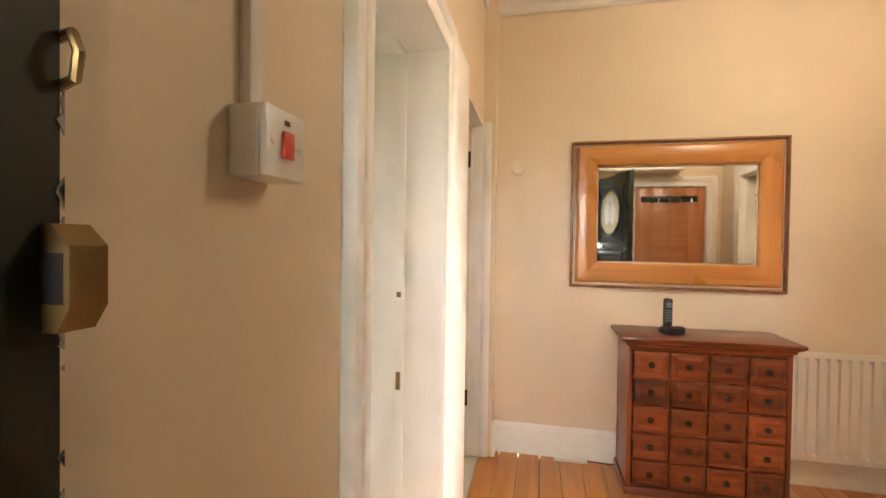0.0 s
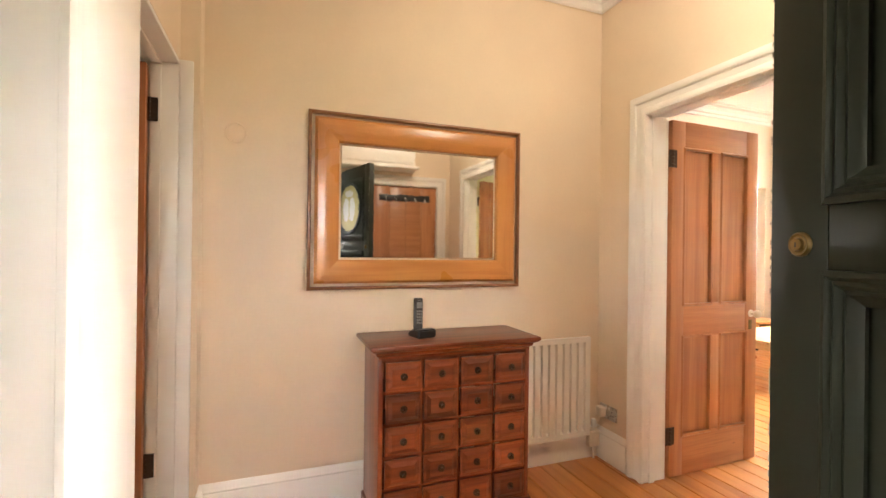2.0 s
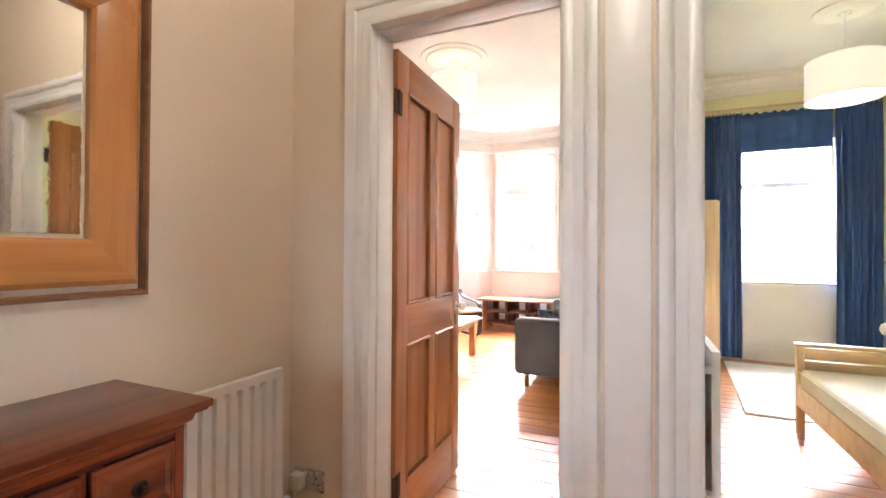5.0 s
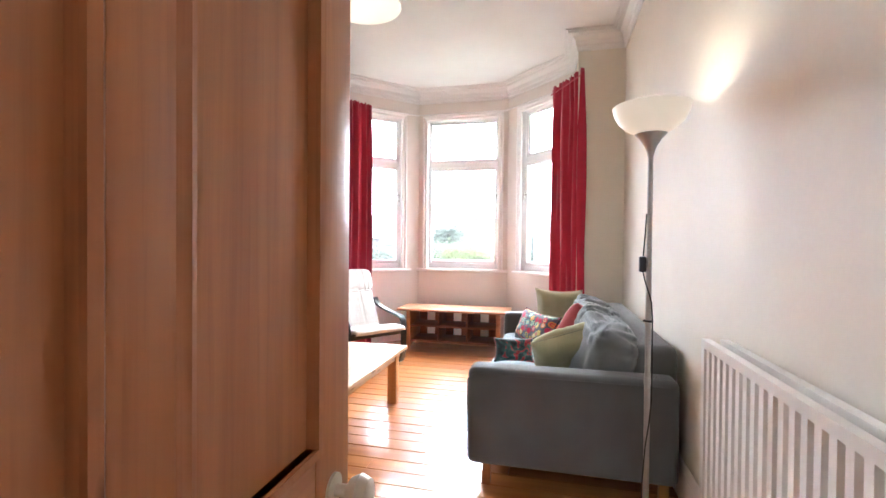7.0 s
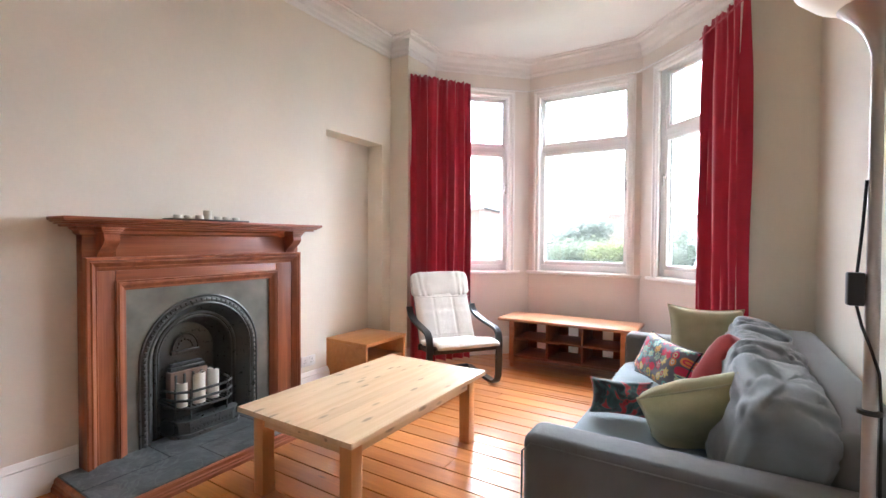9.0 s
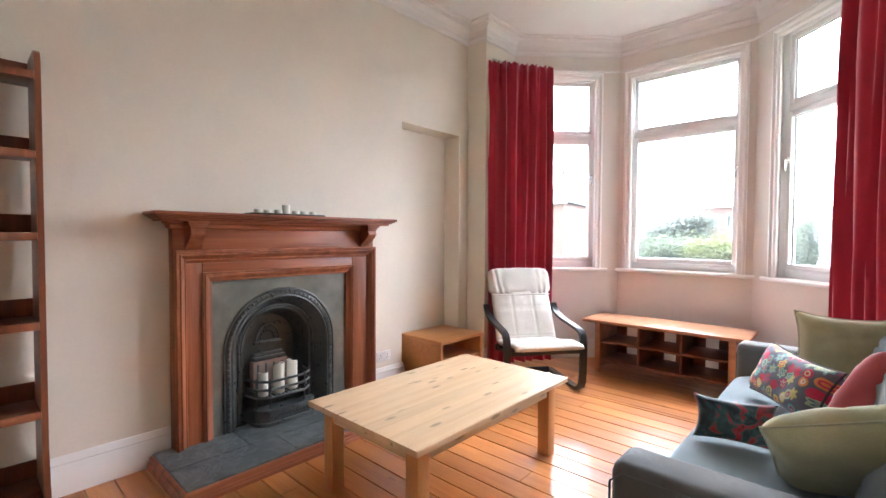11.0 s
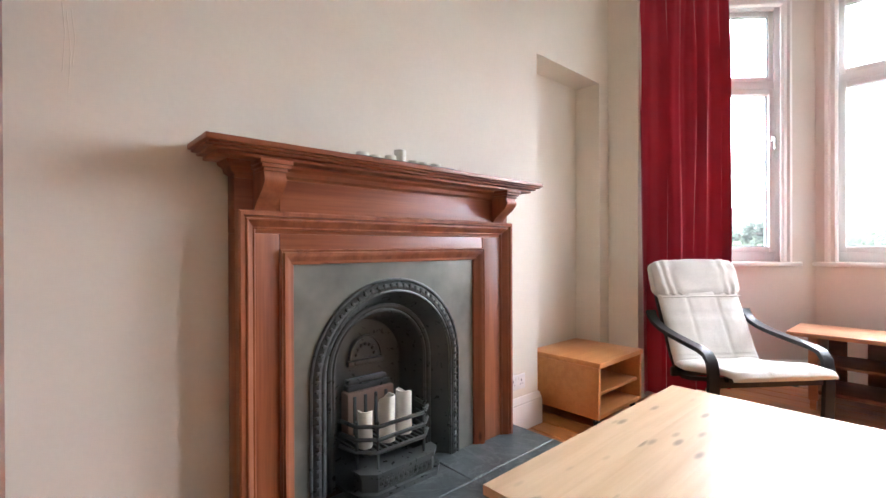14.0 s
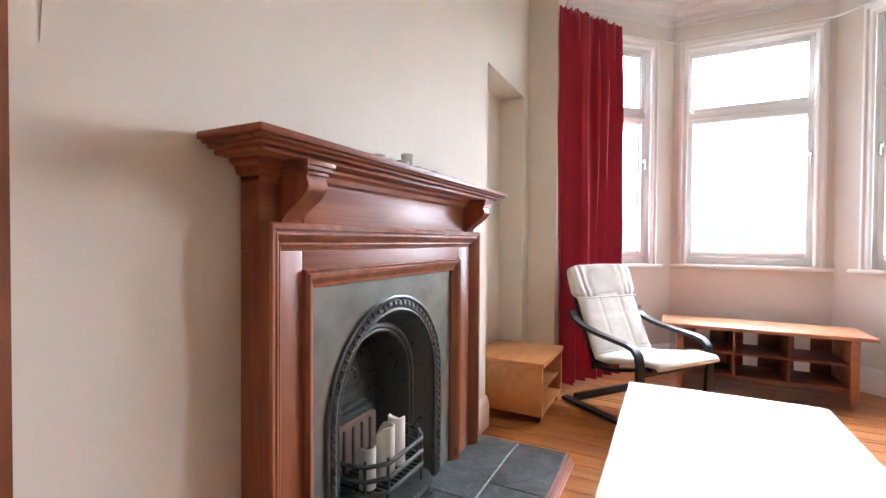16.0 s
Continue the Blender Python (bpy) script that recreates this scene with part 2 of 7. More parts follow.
def slate():
    n = Nodes("riven_slate")
    a = n.noise(n.coord, 7, 5, 0.6, 0.8)
    b = n.noise(n.coord, 45, 5)
    col = n.ramp(a, [(0.3, (0.044, 0.054, 0.058)), (0.52, (0.085, 0.099, 0.103)), (0.72, (0.14, 0.156, 0.158))])
    col = n.mix(n.span(b, 0.55, 0.75, 0, 0.45), col, (0.20, 0.215, 0.205))
    vein = n.noise(n.coord, 3.5, 6, 0.6, 2.2)
    ridge = n.ramp(vein, [(0.470, (0, 0, 0)), (0.495, (1, 1, 1)), (0.505, (1, 1, 1)), (0.530, (0, 0, 0))])
    col = n.mix(n.mix(0.30, (0, 0, 0), ridge), col, (0.26, 0.27, 0.255))
    n.bump(a, 0.8, 0.006)
    return n.put(Base_Color=col, Roughness=n.span(b, 0.3, 0.7, 0.30, 0.46))


def glass():
    """Glass tinted grey to dim the bright outdoors, with a faint translucent veil that imitates glare haze."""
    n = Nodes("window_glass")
    n.put(Base_Color=(0.62, 0.63, 0.635), Roughness=0.0, IOR=1.45, Transmission_Weight=1.0, Alpha=1.0)
    # pale scattering layer stands in for the glare over the view
    veil = n.t.nodes.new("ShaderNodeBsdfTranslucent")
    veil.inputs["Color"].default_value = (0.92, 0.93, 0.93, 1)
    veil_mix = n.t.nodes.new("ShaderNodeMixShader")
    veil_mix.inputs[0].default_value = 0.005
    n.link(n.bsdf.outputs[0], veil_mix.inputs[1])
    n.link(veil.outputs[0], veil_mix.inputs[2])
    n.link(veil_mix.outputs[0], n.out.inputs[0])
    return n.mat


def flowers():
    """Printed cotton: petalled flowers and rings of many colours on a grey-blue ground, laid out flat across the cover."""
    n = Nodes("flower_print")

    def math_node(op, x, y=None):
        m = n.t.nodes.new("ShaderNodeMath")
        m.operation = op
        for k, v in enumerate((x, y)):
            if isinstance(v, (int, float)):
                m.inputs[k].default_value = v
            elif v is not None:
                n.link(v, m.inputs[k])
        return m.outputs[0]

    split = n.t.nodes.new("ShaderNodeSeparateXYZ")
    n.link(n.coord, split.inputs[0])
    flat = n.t.nodes.new("ShaderNodeCombineXYZ")
    n.link(split.outputs[0], flat.inputs[0])
    n.link(split.outputs[2], flat.inputs[1])
    v = n.t.nodes.new("ShaderNodeTexVoronoi")
    v.voronoi_dimensions = "2D"
    v.inputs["Scale"].default_value = 19.0
    v.inputs["Randomness"].default_value = 0.65
    n.link(flat.outputs[0], v.inputs["Vector"])
    off = n.t.nodes.new("ShaderNodeVectorMath")
    off.operation = "SUBTRACT"
    n.link(flat.outputs[0], off.inputs[0])
    n.link(v.outputs["Position"], off.inputs[1])
    rel = n.t.nodes.new("ShaderNodeSeparateXYZ")
    n.link(off.outputs[0], rel.inputs[0])
    turn = math_node("ARCTAN2", rel.outputs[1], rel.outputs[0])
    petal = math_node("MULTIPLY", math_node("SINE", math_node("MULTIPLY", turn, 6.0)), 0.10)
    sep = n.t.nodes.new("ShaderNodeSeparateColor")
    n.link(v.outputs["Color"], sep.inputs[0])
    d = math_node("ADD", v.outputs["Distance"], math_node("MULTIPLY", petal, math_node("GREATER_THAN", sep.outputs[2], 0.45)))
    warm = n.ramp(sep.outputs[0], [(0.0, (0.72, 0.60, 0.16)), (0.25, (0.20, 0.52, 0.50)), (0.45, (0.62, 0.04, 0.12)), (0.65, (0.72, 0.28, 0.09)), (0.85, (0.48, 0.60, 0.40))])
    cool = n.ramp(sep.outputs[1], [(0.0, (0.60, 0.05, 0.10)), (0.3, (0.72, 0.66, 0.40)), (0.55, (0.07, 0.22, 0.32)), (0.8, (0.72, 0.70, 0.64))])
    for sock in (warm, cool):
        sock.node.color_ramp.interpolation = "CONSTANT"
    col = n.mix(n.span(d, 0.42, 0.45, 1.0, 0.0), (0.15, 0.16, 0.20), warm)
    col = n.mix(n.span(d, 0.24, 0.27, 1.0, 0.0), col, cool)
    col = n.mix(n.span(d, 0.11, 0.14, 1.0, 0.0), col, warm)
    return n.put(Base_Color=col, Roughness=0.85, Sheen_Weight=0.2)


def dark_print():
    n = Nodes("dark_floral_print")
    f = n.noise(n.coord, 11, 3, 0.5, 1.5)
    col = n.ramp(f, [(0.40, (0.02, 0.03, 0.045)), (0.50, (0.04, 0.11, 0.12)), (0.56, (0.40, 0.02, 0.04)), (0.66, (0.03, 0.03, 0.04))])
    return n.put(Base_Color=col, Roughness=0.7, Sheen_Weight=0.2)


M["flower_piping"] = fabric("dark_piping", (0.03, 0.03, 0.045), 0.85, 300, 8)
M["slate"] = slate()
M["glass"] = glass()
M["flowers"] = flowers()
M["dark_print"] = dark_print()
M["bowl"] = glow("lit_opal_bowl", (1.0, 0.84, 0.62), 0.022)
M["shade"] = glow("lit_cream_shade", (1.0, 0.86, 0.66), 0.02)


def leaves(name, c):
    """Thin leaves: half of the light that they scatter goes through them."""
    n = Nodes(name)
    f = n.noise(n.coord, 0.5, 3)
    g = n.noise(n.coord, 4.0, 2)
    col = n.ramp(f, [(0.3, tone(c, 0.8)), (0.7, tone(c, 1.2))])
    col = n.mix(n.span(g, 0.35, 0.7, 0.0, 0.25), col, tone(c, 0.7))
    n.put(Base_Color=col, Roughness=0.8)
    thin = n.t.nodes.new("ShaderNodeBsdfTranslucent")
    n.link(col, thin.inputs["Color"])
    both = n.t.nodes.new("ShaderNodeMixShader")
    both.inputs[0].default_value = 0.62
    n.link(n.bsdf.outputs[0], both.inputs[1])
    n.link(thin.outputs[0], both.inputs[2])
    n.link(both.outputs[0], n.out.inputs[0])
    return n.mat


M["foliage"] = leaves("foliage", (0.17, 0.20, 0.13))
M["foliage_dark"] = leaves("dark_foliage", (0.14, 0.16, 0.125))
M["foliage_light"] = leaves("light_foliage", (0.18, 0.20, 0.075))
M["bark"] = paint("bark", (0.09, 0.065, 0.045), 0.9, 0.3, 0.6, 8.0)
M["grass"] = paint("rough_grass", (0.07, 0.10, 0.03), 0.9, 0.4, 0.3, 0.6)
M["sandstone"] = paint("red_sandstone", (0.22, 0.13, 0.105), 0.85, 0.2, 0.4, 3.0)
M["greystone"] = paint("grey_rubble_stone", (0.20, 0.185, 0.17), 0.85, 0.3, 0.5, 4.0)
M["roofslate"] = paint("roof_slate", (0.13, 0.135, 0.15), 0.93, 0.25, 0.4, 3.0)
M["pane_dark"] = plain("far_window_pane", (0.03, 0.035, 0.04), 0.12)
M["stone_white"] = paint("pale_window_surround", (0.55, 0.53, 0.48), 0.7, 0.1, 0.2, 5.0)

# ---------------------------------------------------------------- building blocks
def bm_new():
    return bmesh.new()


def box(bm, x0, x1, y0, y1, z0, z1, bev=0.0, seg=2):
    vs = [bm.verts.new((x, y, z)) for x in (x0, x1) for y in (y0, y1) for z in (z0, z1)]
    fs = [bm.faces.new([vs[i] for i in f]) for f in ((0, 1, 3, 2), (4, 6, 7, 5), (0, 4, 5, 1), (2, 3, 7, 6), (0, 2, 6, 4), (1, 5, 7, 3))]
    if bev:
        edges = list({e for f in fs for e in f.edges})
        bmesh.ops.bevel(bm, geom=edges, offset=bev, segments=seg, profile=0.5, affect="EDGES")
    return bm


def boxed(x0, x1, y0, y1, z0, z1, bev=0.0, seg=2):
    return box(bm_new(), x0, x1, y0, y1, z0, z1, bev, seg)


def moulding(bm, prof, pts, normal, closed=False):
    """Sweeps a closed profile of (across, out) along a mitred line; across points to the left of the way, seen against the normal."""
    nrm = Vector(normal).normalized()
    pts = [Vector(p) for p in pts]
    n, rings = len(pts), []
    for i, p in enumerate(pts):
        sides = []
        if i > 0 or closed:
            sides.append(nrm.cross((p - pts[i - 1]).normalized()))
        if i < n - 1 or closed:
            sides.append(nrm.cross((pts[(i + 1) % n] - p).normalized()))
        m = sides[0] if len(sides) == 1 else (sides[0] + sides[1]) / (1 + sides[0].dot(sides[1]))
        rings.append([bm.verts.new(p + m * u + nrm * v) for u, v in prof])
    k = len(prof)
    for i in range(n if closed else n - 1):
        a, b = rings[i], rings[(i + 1) % n]
        for j in range(k):
            bm.faces.new((a[j], b[j], b[(j + 1) % k], a[(j + 1) % k]))
    if not closed:
        bm.faces.new(rings[0])
        bm.faces.new(rings[-1][::-1])
    return bm


def lathe(bm, prof, at=(0, 0, 0), n=24, axis="z"):
    """Turns a line of (radius, height) about an axis."""
    rings = []
    for r, h in prof:
        ring = []
        for i in range(n):
            a = 2 * math.pi * i / n
            u, v = r * math.cos(a), r * math.sin(a)
            p = {"z": (u, v, h), "y": (u, h, v), "x": (h, u, v)}[axis]
            ring.append(bm.verts.new(Vector(at) + Vector(p)))
        rings.append(ring)
    for a, b in zip(rings, rings[1:]):
        for i in range(n):
            bm.faces.new((a[i], a[(i + 1) % n], b[(i + 1) % n], b[i]))
    bm.faces.new(rings[0][::-1])
    bm.faces.new(rings[-1])
    return bm


def tube(bm, pts, r, n=8, flat=1.0):
    """A round bar along a line of points; flat squeezes it on one side."""
    pts = [Vector(p) for p in pts]
    rings, up = [], None
    for i, p in enumerate(pts):
        d = (pts[min(i + 1, len(pts) - 1)] - pts[max(i - 1, 0)]).normalized()
        if up is None:
            up = d.orthogonal().normalized()
        up = (up - d * up.dot(d)).normalized()
        side = d.cross(up)
        rr = r[i] if isinstance(r, (list, tuple)) else r
        rings.append([bm.verts.new(p + (up * math.cos(a) * flat + side * math.sin(a)) * rr) for a in (2 * math.pi * k / n for k in range(n))])
    for a, b in zip(rings, rings[1:]):
        for i in range(n):
            bm.faces.new((a[i], a[(i + 1) % n], b[(i + 1) % n], b[i]))
    bm.faces.new(rings[0][::-1])
    bm.faces.new(rings[-1])
    return bm


def strip(bm, pts, across, half, thick, up):
    """A flat bar of rectangular section: along pts, half wide each side of the line on 'across', thick along up(i)."""
    rings = []
    for i, p in enumerate(pts):
        p, a, u = Vector(p), Vector(across) * half, up[i] * thick / 2
        rings.append([bm.verts.new(q) for q in (p - a - u, p + a - u, p + a + u, p - a + u)])
    for a, b in zip(rings, rings[1:]):
        for j in range(4):
            bm.faces.new((a[j], a[(j + 1) % 4], b[(j + 1) % 4], b[j]))
    bm.faces.new(rings[0][::-1])
    bm.faces.new(rings[-1])
    return bm


def prism(bm, poly, axis, a0, a1):
    """Pushes a flat outline along an axis; poly holds the other two coordinates in order."""
    def put(p, a):
        return {"x": (a, p[0], p[1]), "y": (p[0], a, p[1]), "z": (p[0], p[1], a)}[axis]
    lo = [bm.verts.new(put(p, a0)) for p in poly]
    hi = [bm.verts.new(put(p, a1)) for p in poly]
    n = len(poly)
    for i in range(n):
        bm.faces.new((lo[i], lo[(i + 1) % n], hi[(i + 1) % n], hi[i]))
    bm.faces.new(lo[::-1])
    bm.faces.new(hi)
    return bm


def mesh_of(name, bm, mat, smooth=0.0):
    bmesh.ops.recalc_face_normals(bm, faces=bm.faces[:])
    me = bpy.data.meshes.new(name)
    bm.to_mesh(me)
    bm.free()
    me.materials.append(mat)
    if smooth:
        me.polygons.foreach_set("use_smooth", [True] * len(me.polygons))
        me.set_sharp_from_angle(angle=radians(smooth))
    return me


def part(name, bm, mat, parent, label="", smooth=40.0):
    ob = new(name, mesh_of(name, bm, mat, smooth))
    ob.parent = parent
    return tagged(ob, label)


def thing(name, label, category, m=None, group=""):
    ob = new(name)
    ob.empty_display_size = 0.1
    if m is not None:
        ob.matrix_world = m
    return tagged(ob, label, category, group)


def single(name, bm, mat, label, category, m=None, group="", smooth=40.0):
    ob = new(name, mesh_of(name, bm, mat, smooth))
    if m is not None:
        ob.matrix_world = m
    return tagged(ob, label, category, group)


def fixed(name, bm, mat, label="", smooth=40.0, parent=None):
    ob = new(name, mesh_of(name, bm, mat, smooth))
    ob.parent = parent
    return tagged(ob, label, kind="" if parent else "structure")


def wall(name, axis, c0, c1, a0, a1, z0, z1, holes, mat, label=""):
    """A wall between c0 and c1 across its axis, from a0 to a1 along it, with openings (a0, a1, z0, z1) right through it."""
    cuts_a = sorted({a0, a1, *(h[0] for h in holes), *(h[1] for h in holes)})
    cuts_z = sorted({z0, z1, *(h[2] for h in holes), *(h[3] for h in holes)})
    bm = bm_new()
    for p, q in zip(cuts_a, cuts_a[1:]):
        run = None
        for r, s in zip(cuts_z, cuts_z[1:]):
            if any(h[0] <= p and q <= h[1] and h[2] <= r and s <= h[3] for h in holes):
                continue
            if axis == "y":
                box(bm, p, q, c0, c1, r, s)
            else:
                box(bm, c0, c1, p, q, r, s)
    bmesh.ops.remove_doubles(bm, verts=bm.verts[:], dist=1e-5)
    seen = {}
    for f in bm.faces[:]:
        seen.setdefault(tuple(sorted(v.index for v in f.verts)), []).append(f)
    bm.verts.index_update()
    seen = {}
    for f in bm.faces[:]:
        seen.setdefault(tuple(sorted(v.index for v in f.verts)), []).append(f)
    bmesh.ops.delete(bm, geom=[f for fs in seen.values() if len(fs) > 1 for f in fs], context="FACES_ONLY")
    return fixed(name, bm, mat, label, 0.0)


# ---------------------------------------------------------------- the shell
HX0, HX1, HY0, HY1, HZ = -0.30, 2.06, 0.30, 3.00, 3.02      # hall
RX0, RX1, RY0, RY1, RZ = 2.20, 6.85, 1.645, 5.06, 3.31       # living room
BY0, BY1, BZ = -1.70, 1.52, 3.30                            # bedroom
TOP = 3.6
D1 = (1.90, 2.61, 0.0, 2.085)      # doorway hall to living room (along y)
D2 = (0.80, 1.515, 0.0, 2.085)     # doorway hall to bedroom
W1 = (0.951, 1.725, 0.0, 2.10)       # first doorway in the west wall
W2 = (2.215, 2.868, 0.0, 2.10)       # second doorway in the west wall
ED = (-0.20, 0.70, 0.0, 2.14)      # entrance (along x)
CD = (1.14, 1.90, 0.0, 2.04)       # cupboard door beside the entrance



def cut(h):
    """The hole in the wall: the doorway and its lining."""
    return (round(h[0] - 0.02, 4), round(h[1] + 0.02, 4), 0.0, h[3] + 0.02)


wall("wall_hall_north", "y", HY1, HY1 + 0.14, HX0, HX1, 0, TOP, [], M["hall_wall"])
wall("wall_hall_west", "x", HX0 - 0.26, HX0, 0.30, 3.40, 0, TOP, [cut(W1), cut(W2)], M["hall_wall"])
fixed("wall_hall_corner", boxed(HX0, -0.222, W2[1] + 0.021, HY1, 0, TOP), M["hall_wall"], "plastered corner beside the second west doorway")
wall("wall_hall_south", "y", 0.05, HY0, HX0 - 0.26, HX1, 0, TOP, [cut(ED), cut(CD)], M["hall_wall"])
wall("wall_hall_east", "x", HX1, 2.13, 0.05, RY1 + 0.30, 0, TOP, [cut(D1), cut(D2)], M["hall_wall"])
wall("wall_living_west", "x", 2.13, RX0, RY0, RY1 + 0.30, 0, TOP, [cut(D1)], M["room_wall"])
wall("wall_bedroom_west", "x", 2.13, RX0, BY0, BY1, 0, TOP, [cut(D2)], M["bed_wall"])
wall("wall_living_south", "y", 1.56, RY0, RX0, RX1 + 0.35, 0, TOP, [], M["room_wall"])
wall("wall_bedroom_north", "y", BY1, 1.56, RX0, RX1 + 0.35, 0, TOP, [], M["bed_wall"])
wall("wall_bedroom_south", "y", BY0 - 0.2, BY0, 2.13, RX1 + 0.35, 0, TOP, [], M["bed_wall"])
BW = (-0.36, 0.70, 0.92, 2.52)
wall("wall_bedroom_east", "x", RX1, RX1 + 0.35, BY0, BY1, 0, TOP, [BW], M["bed_wall"])
# the fireplace wall with its blocked press beside the bay
wall("wall_living_north", "y", RY1, RY1 + 0.30, RX0, RX1, 0, TOP, [(5.97, 6.72, 0.0, 2.245), (4.41, 5.34, 0.0, 1.0)], M["room_wall"])
fixed("press_back", boxed(5.97, 6.72, RY1 + 0.19, RY1 + 0.29, 0, 2.245), M["room_wall"], "painted back of a blocked wall press")
fixed("chimney_back", boxed(4.41, 5.34, RY1 + 0.24, RY1 + 0.295, 0, 1.0), M["subfloor"], "dark back of the chimney opening")
fixed("chimney_floor", boxed(4.41, 5.34, RY1 - 0.004, RY1 + 0.30, -0.12, 0.071), M["subfloor"], "dark floor of the chimney opening")
# front wall either side of the bay
LY, SY = 4.84, 2.07
fixed("wall_living_east_north", boxed(RX1, RX1 + 0.35, LY, RY1 + 0.30, 0, TOP), M["room_wall"])
fixed("wall_living_east_south", boxed(RX1, RX1 + 0.35, RY0, SY, 0, TOP), M["room_wall"])

# the rooms behind the west doorways and the landing are closed with plain walls, some pierced for light
# both openings are out of view, added to send daylight through the doorways
wall("wall_west_room", "x", -2.80, -2.66, -0.2, 3.4, 0, TOP, [(1.10, 1.60, 1.1, 1.95), (2.40, 2.75, 1.3, 1.8)], M["plaster"])
wall("wall_west_room_north", "y", 3.26, 3.40, -2.66, HX0 - 0.26, 0, TOP, [], M["plaster"])
# added unseen wall, keeps the west daylight off the hall's north wall
wall("wall_west_light_block", "y", 1.93, 2.03, -2.66, HX0 - 0.26, 0, TOP, [], M["plaster"])
wall("wall_west_room_south", "y", -0.2, -0.06, -2.66, HX0 - 0.26, 0, TOP, [], M["plaster"])
# unseen opening, added to brighten the hall from the entrance side
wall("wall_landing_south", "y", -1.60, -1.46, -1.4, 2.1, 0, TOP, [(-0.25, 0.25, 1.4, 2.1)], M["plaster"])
wall("wall_landing_west", "x", -1.5, -1.4, -1.6, 0.05, 0, TOP, [], M["plaster"])
wall("wall_landing_east", "x", 2.06, 2.13, -1.6, 0.05, 0, TOP, [], M["plaster"])
fixed("cupboard_back", boxed(1.10, 1.94, 0.052, 0.07, 0, 2.1), M["plaster"])

# ceilings
fixed("ceiling_hall", boxed(HX0, HX1, 0.05, HY1, HZ, HZ + 0.1), M["ceiling"])
fixed("ceiling_living", boxed(RX0, RX1, RY0, RY1, RZ, RZ + 0.1), M["ceiling"])
fixed("ceiling_bedroom", boxed(RX0, RX1, BY0, BY1, BZ, BZ + 0.1), M["ceiling"])
fixed("ceiling_west_room", boxed(-2.8, HX0 - 0.26, -0.2, 3.4, 3.3, 3.4), M["ceiling"])
fixed("ceiling_landing", boxed(-1.5, 2.13, -1.6, 0.05, 3.3, 3.4), M["ceiling"])
fixed("roof_slab", boxed(-2.9, 8.6, -2.0, 5.5, TOP, TOP + 0.1), M["plaster"], "plain slab over the flat")

# ---- bay: plan points of its inner face, from north return to south return
BAYX = 8.13
bay = [(RX1, LY), (7.34, LY), (BAYX, 4.05), (BAYX, 2.86), (7.34, SY), (RX1, SY)]
SILL, HEAD = 0.95, 2.98


def bay_piece(name, p, q, z0, z1, thick, mat, label=""):
    """One flat piece of the bay's wall between two plan points, thick outwards."""
    p, q = Vector((*p, 0)), Vector((*q, 0))
    d = (q - p).normalized()
    out = Vector((-d.y, d.x, 0)) * thick
    poly = [p, q, q + out, p + out]
    return prism(bm_new(), [(v.x, v.y) for v in poly], "z", z0, z1)


def along(p, q, s):
    d = (Vector(q) - Vector(p)).normalized()
    return tuple(Vector(p) + d * s)


def bay_facet(tag, p, q, w0, w1, thick=0.17):
    """A facet of the bay with one window between w0 and w1 along it."""
    length = (Vector(q) - Vector(p)).length
    bm = bm_new()
    for s0, s1, z0, z1 in ((0, length, 0, SILL), (0, length, HEAD, TOP), (0, w0, SILL, HEAD), (w1, length, SILL, HEAD)):
        a, b = along(p, q, s0), along(p, q, s1)
        pa, pb = Vector((*a, 0)), Vector((*b, 0))
        d = (pb - pa).normalized()
        out = Vector((-d.y, d.x, 0)) * thick
        prism(bm, [(v.x, v.y) for v in (pa, pb, pb + out, pa + out)], "z", z0, z1)
    fixed("wall_bay_" + tag, bm, M["bay_wall"], "", 0.0)
    return p, q, w0, w1


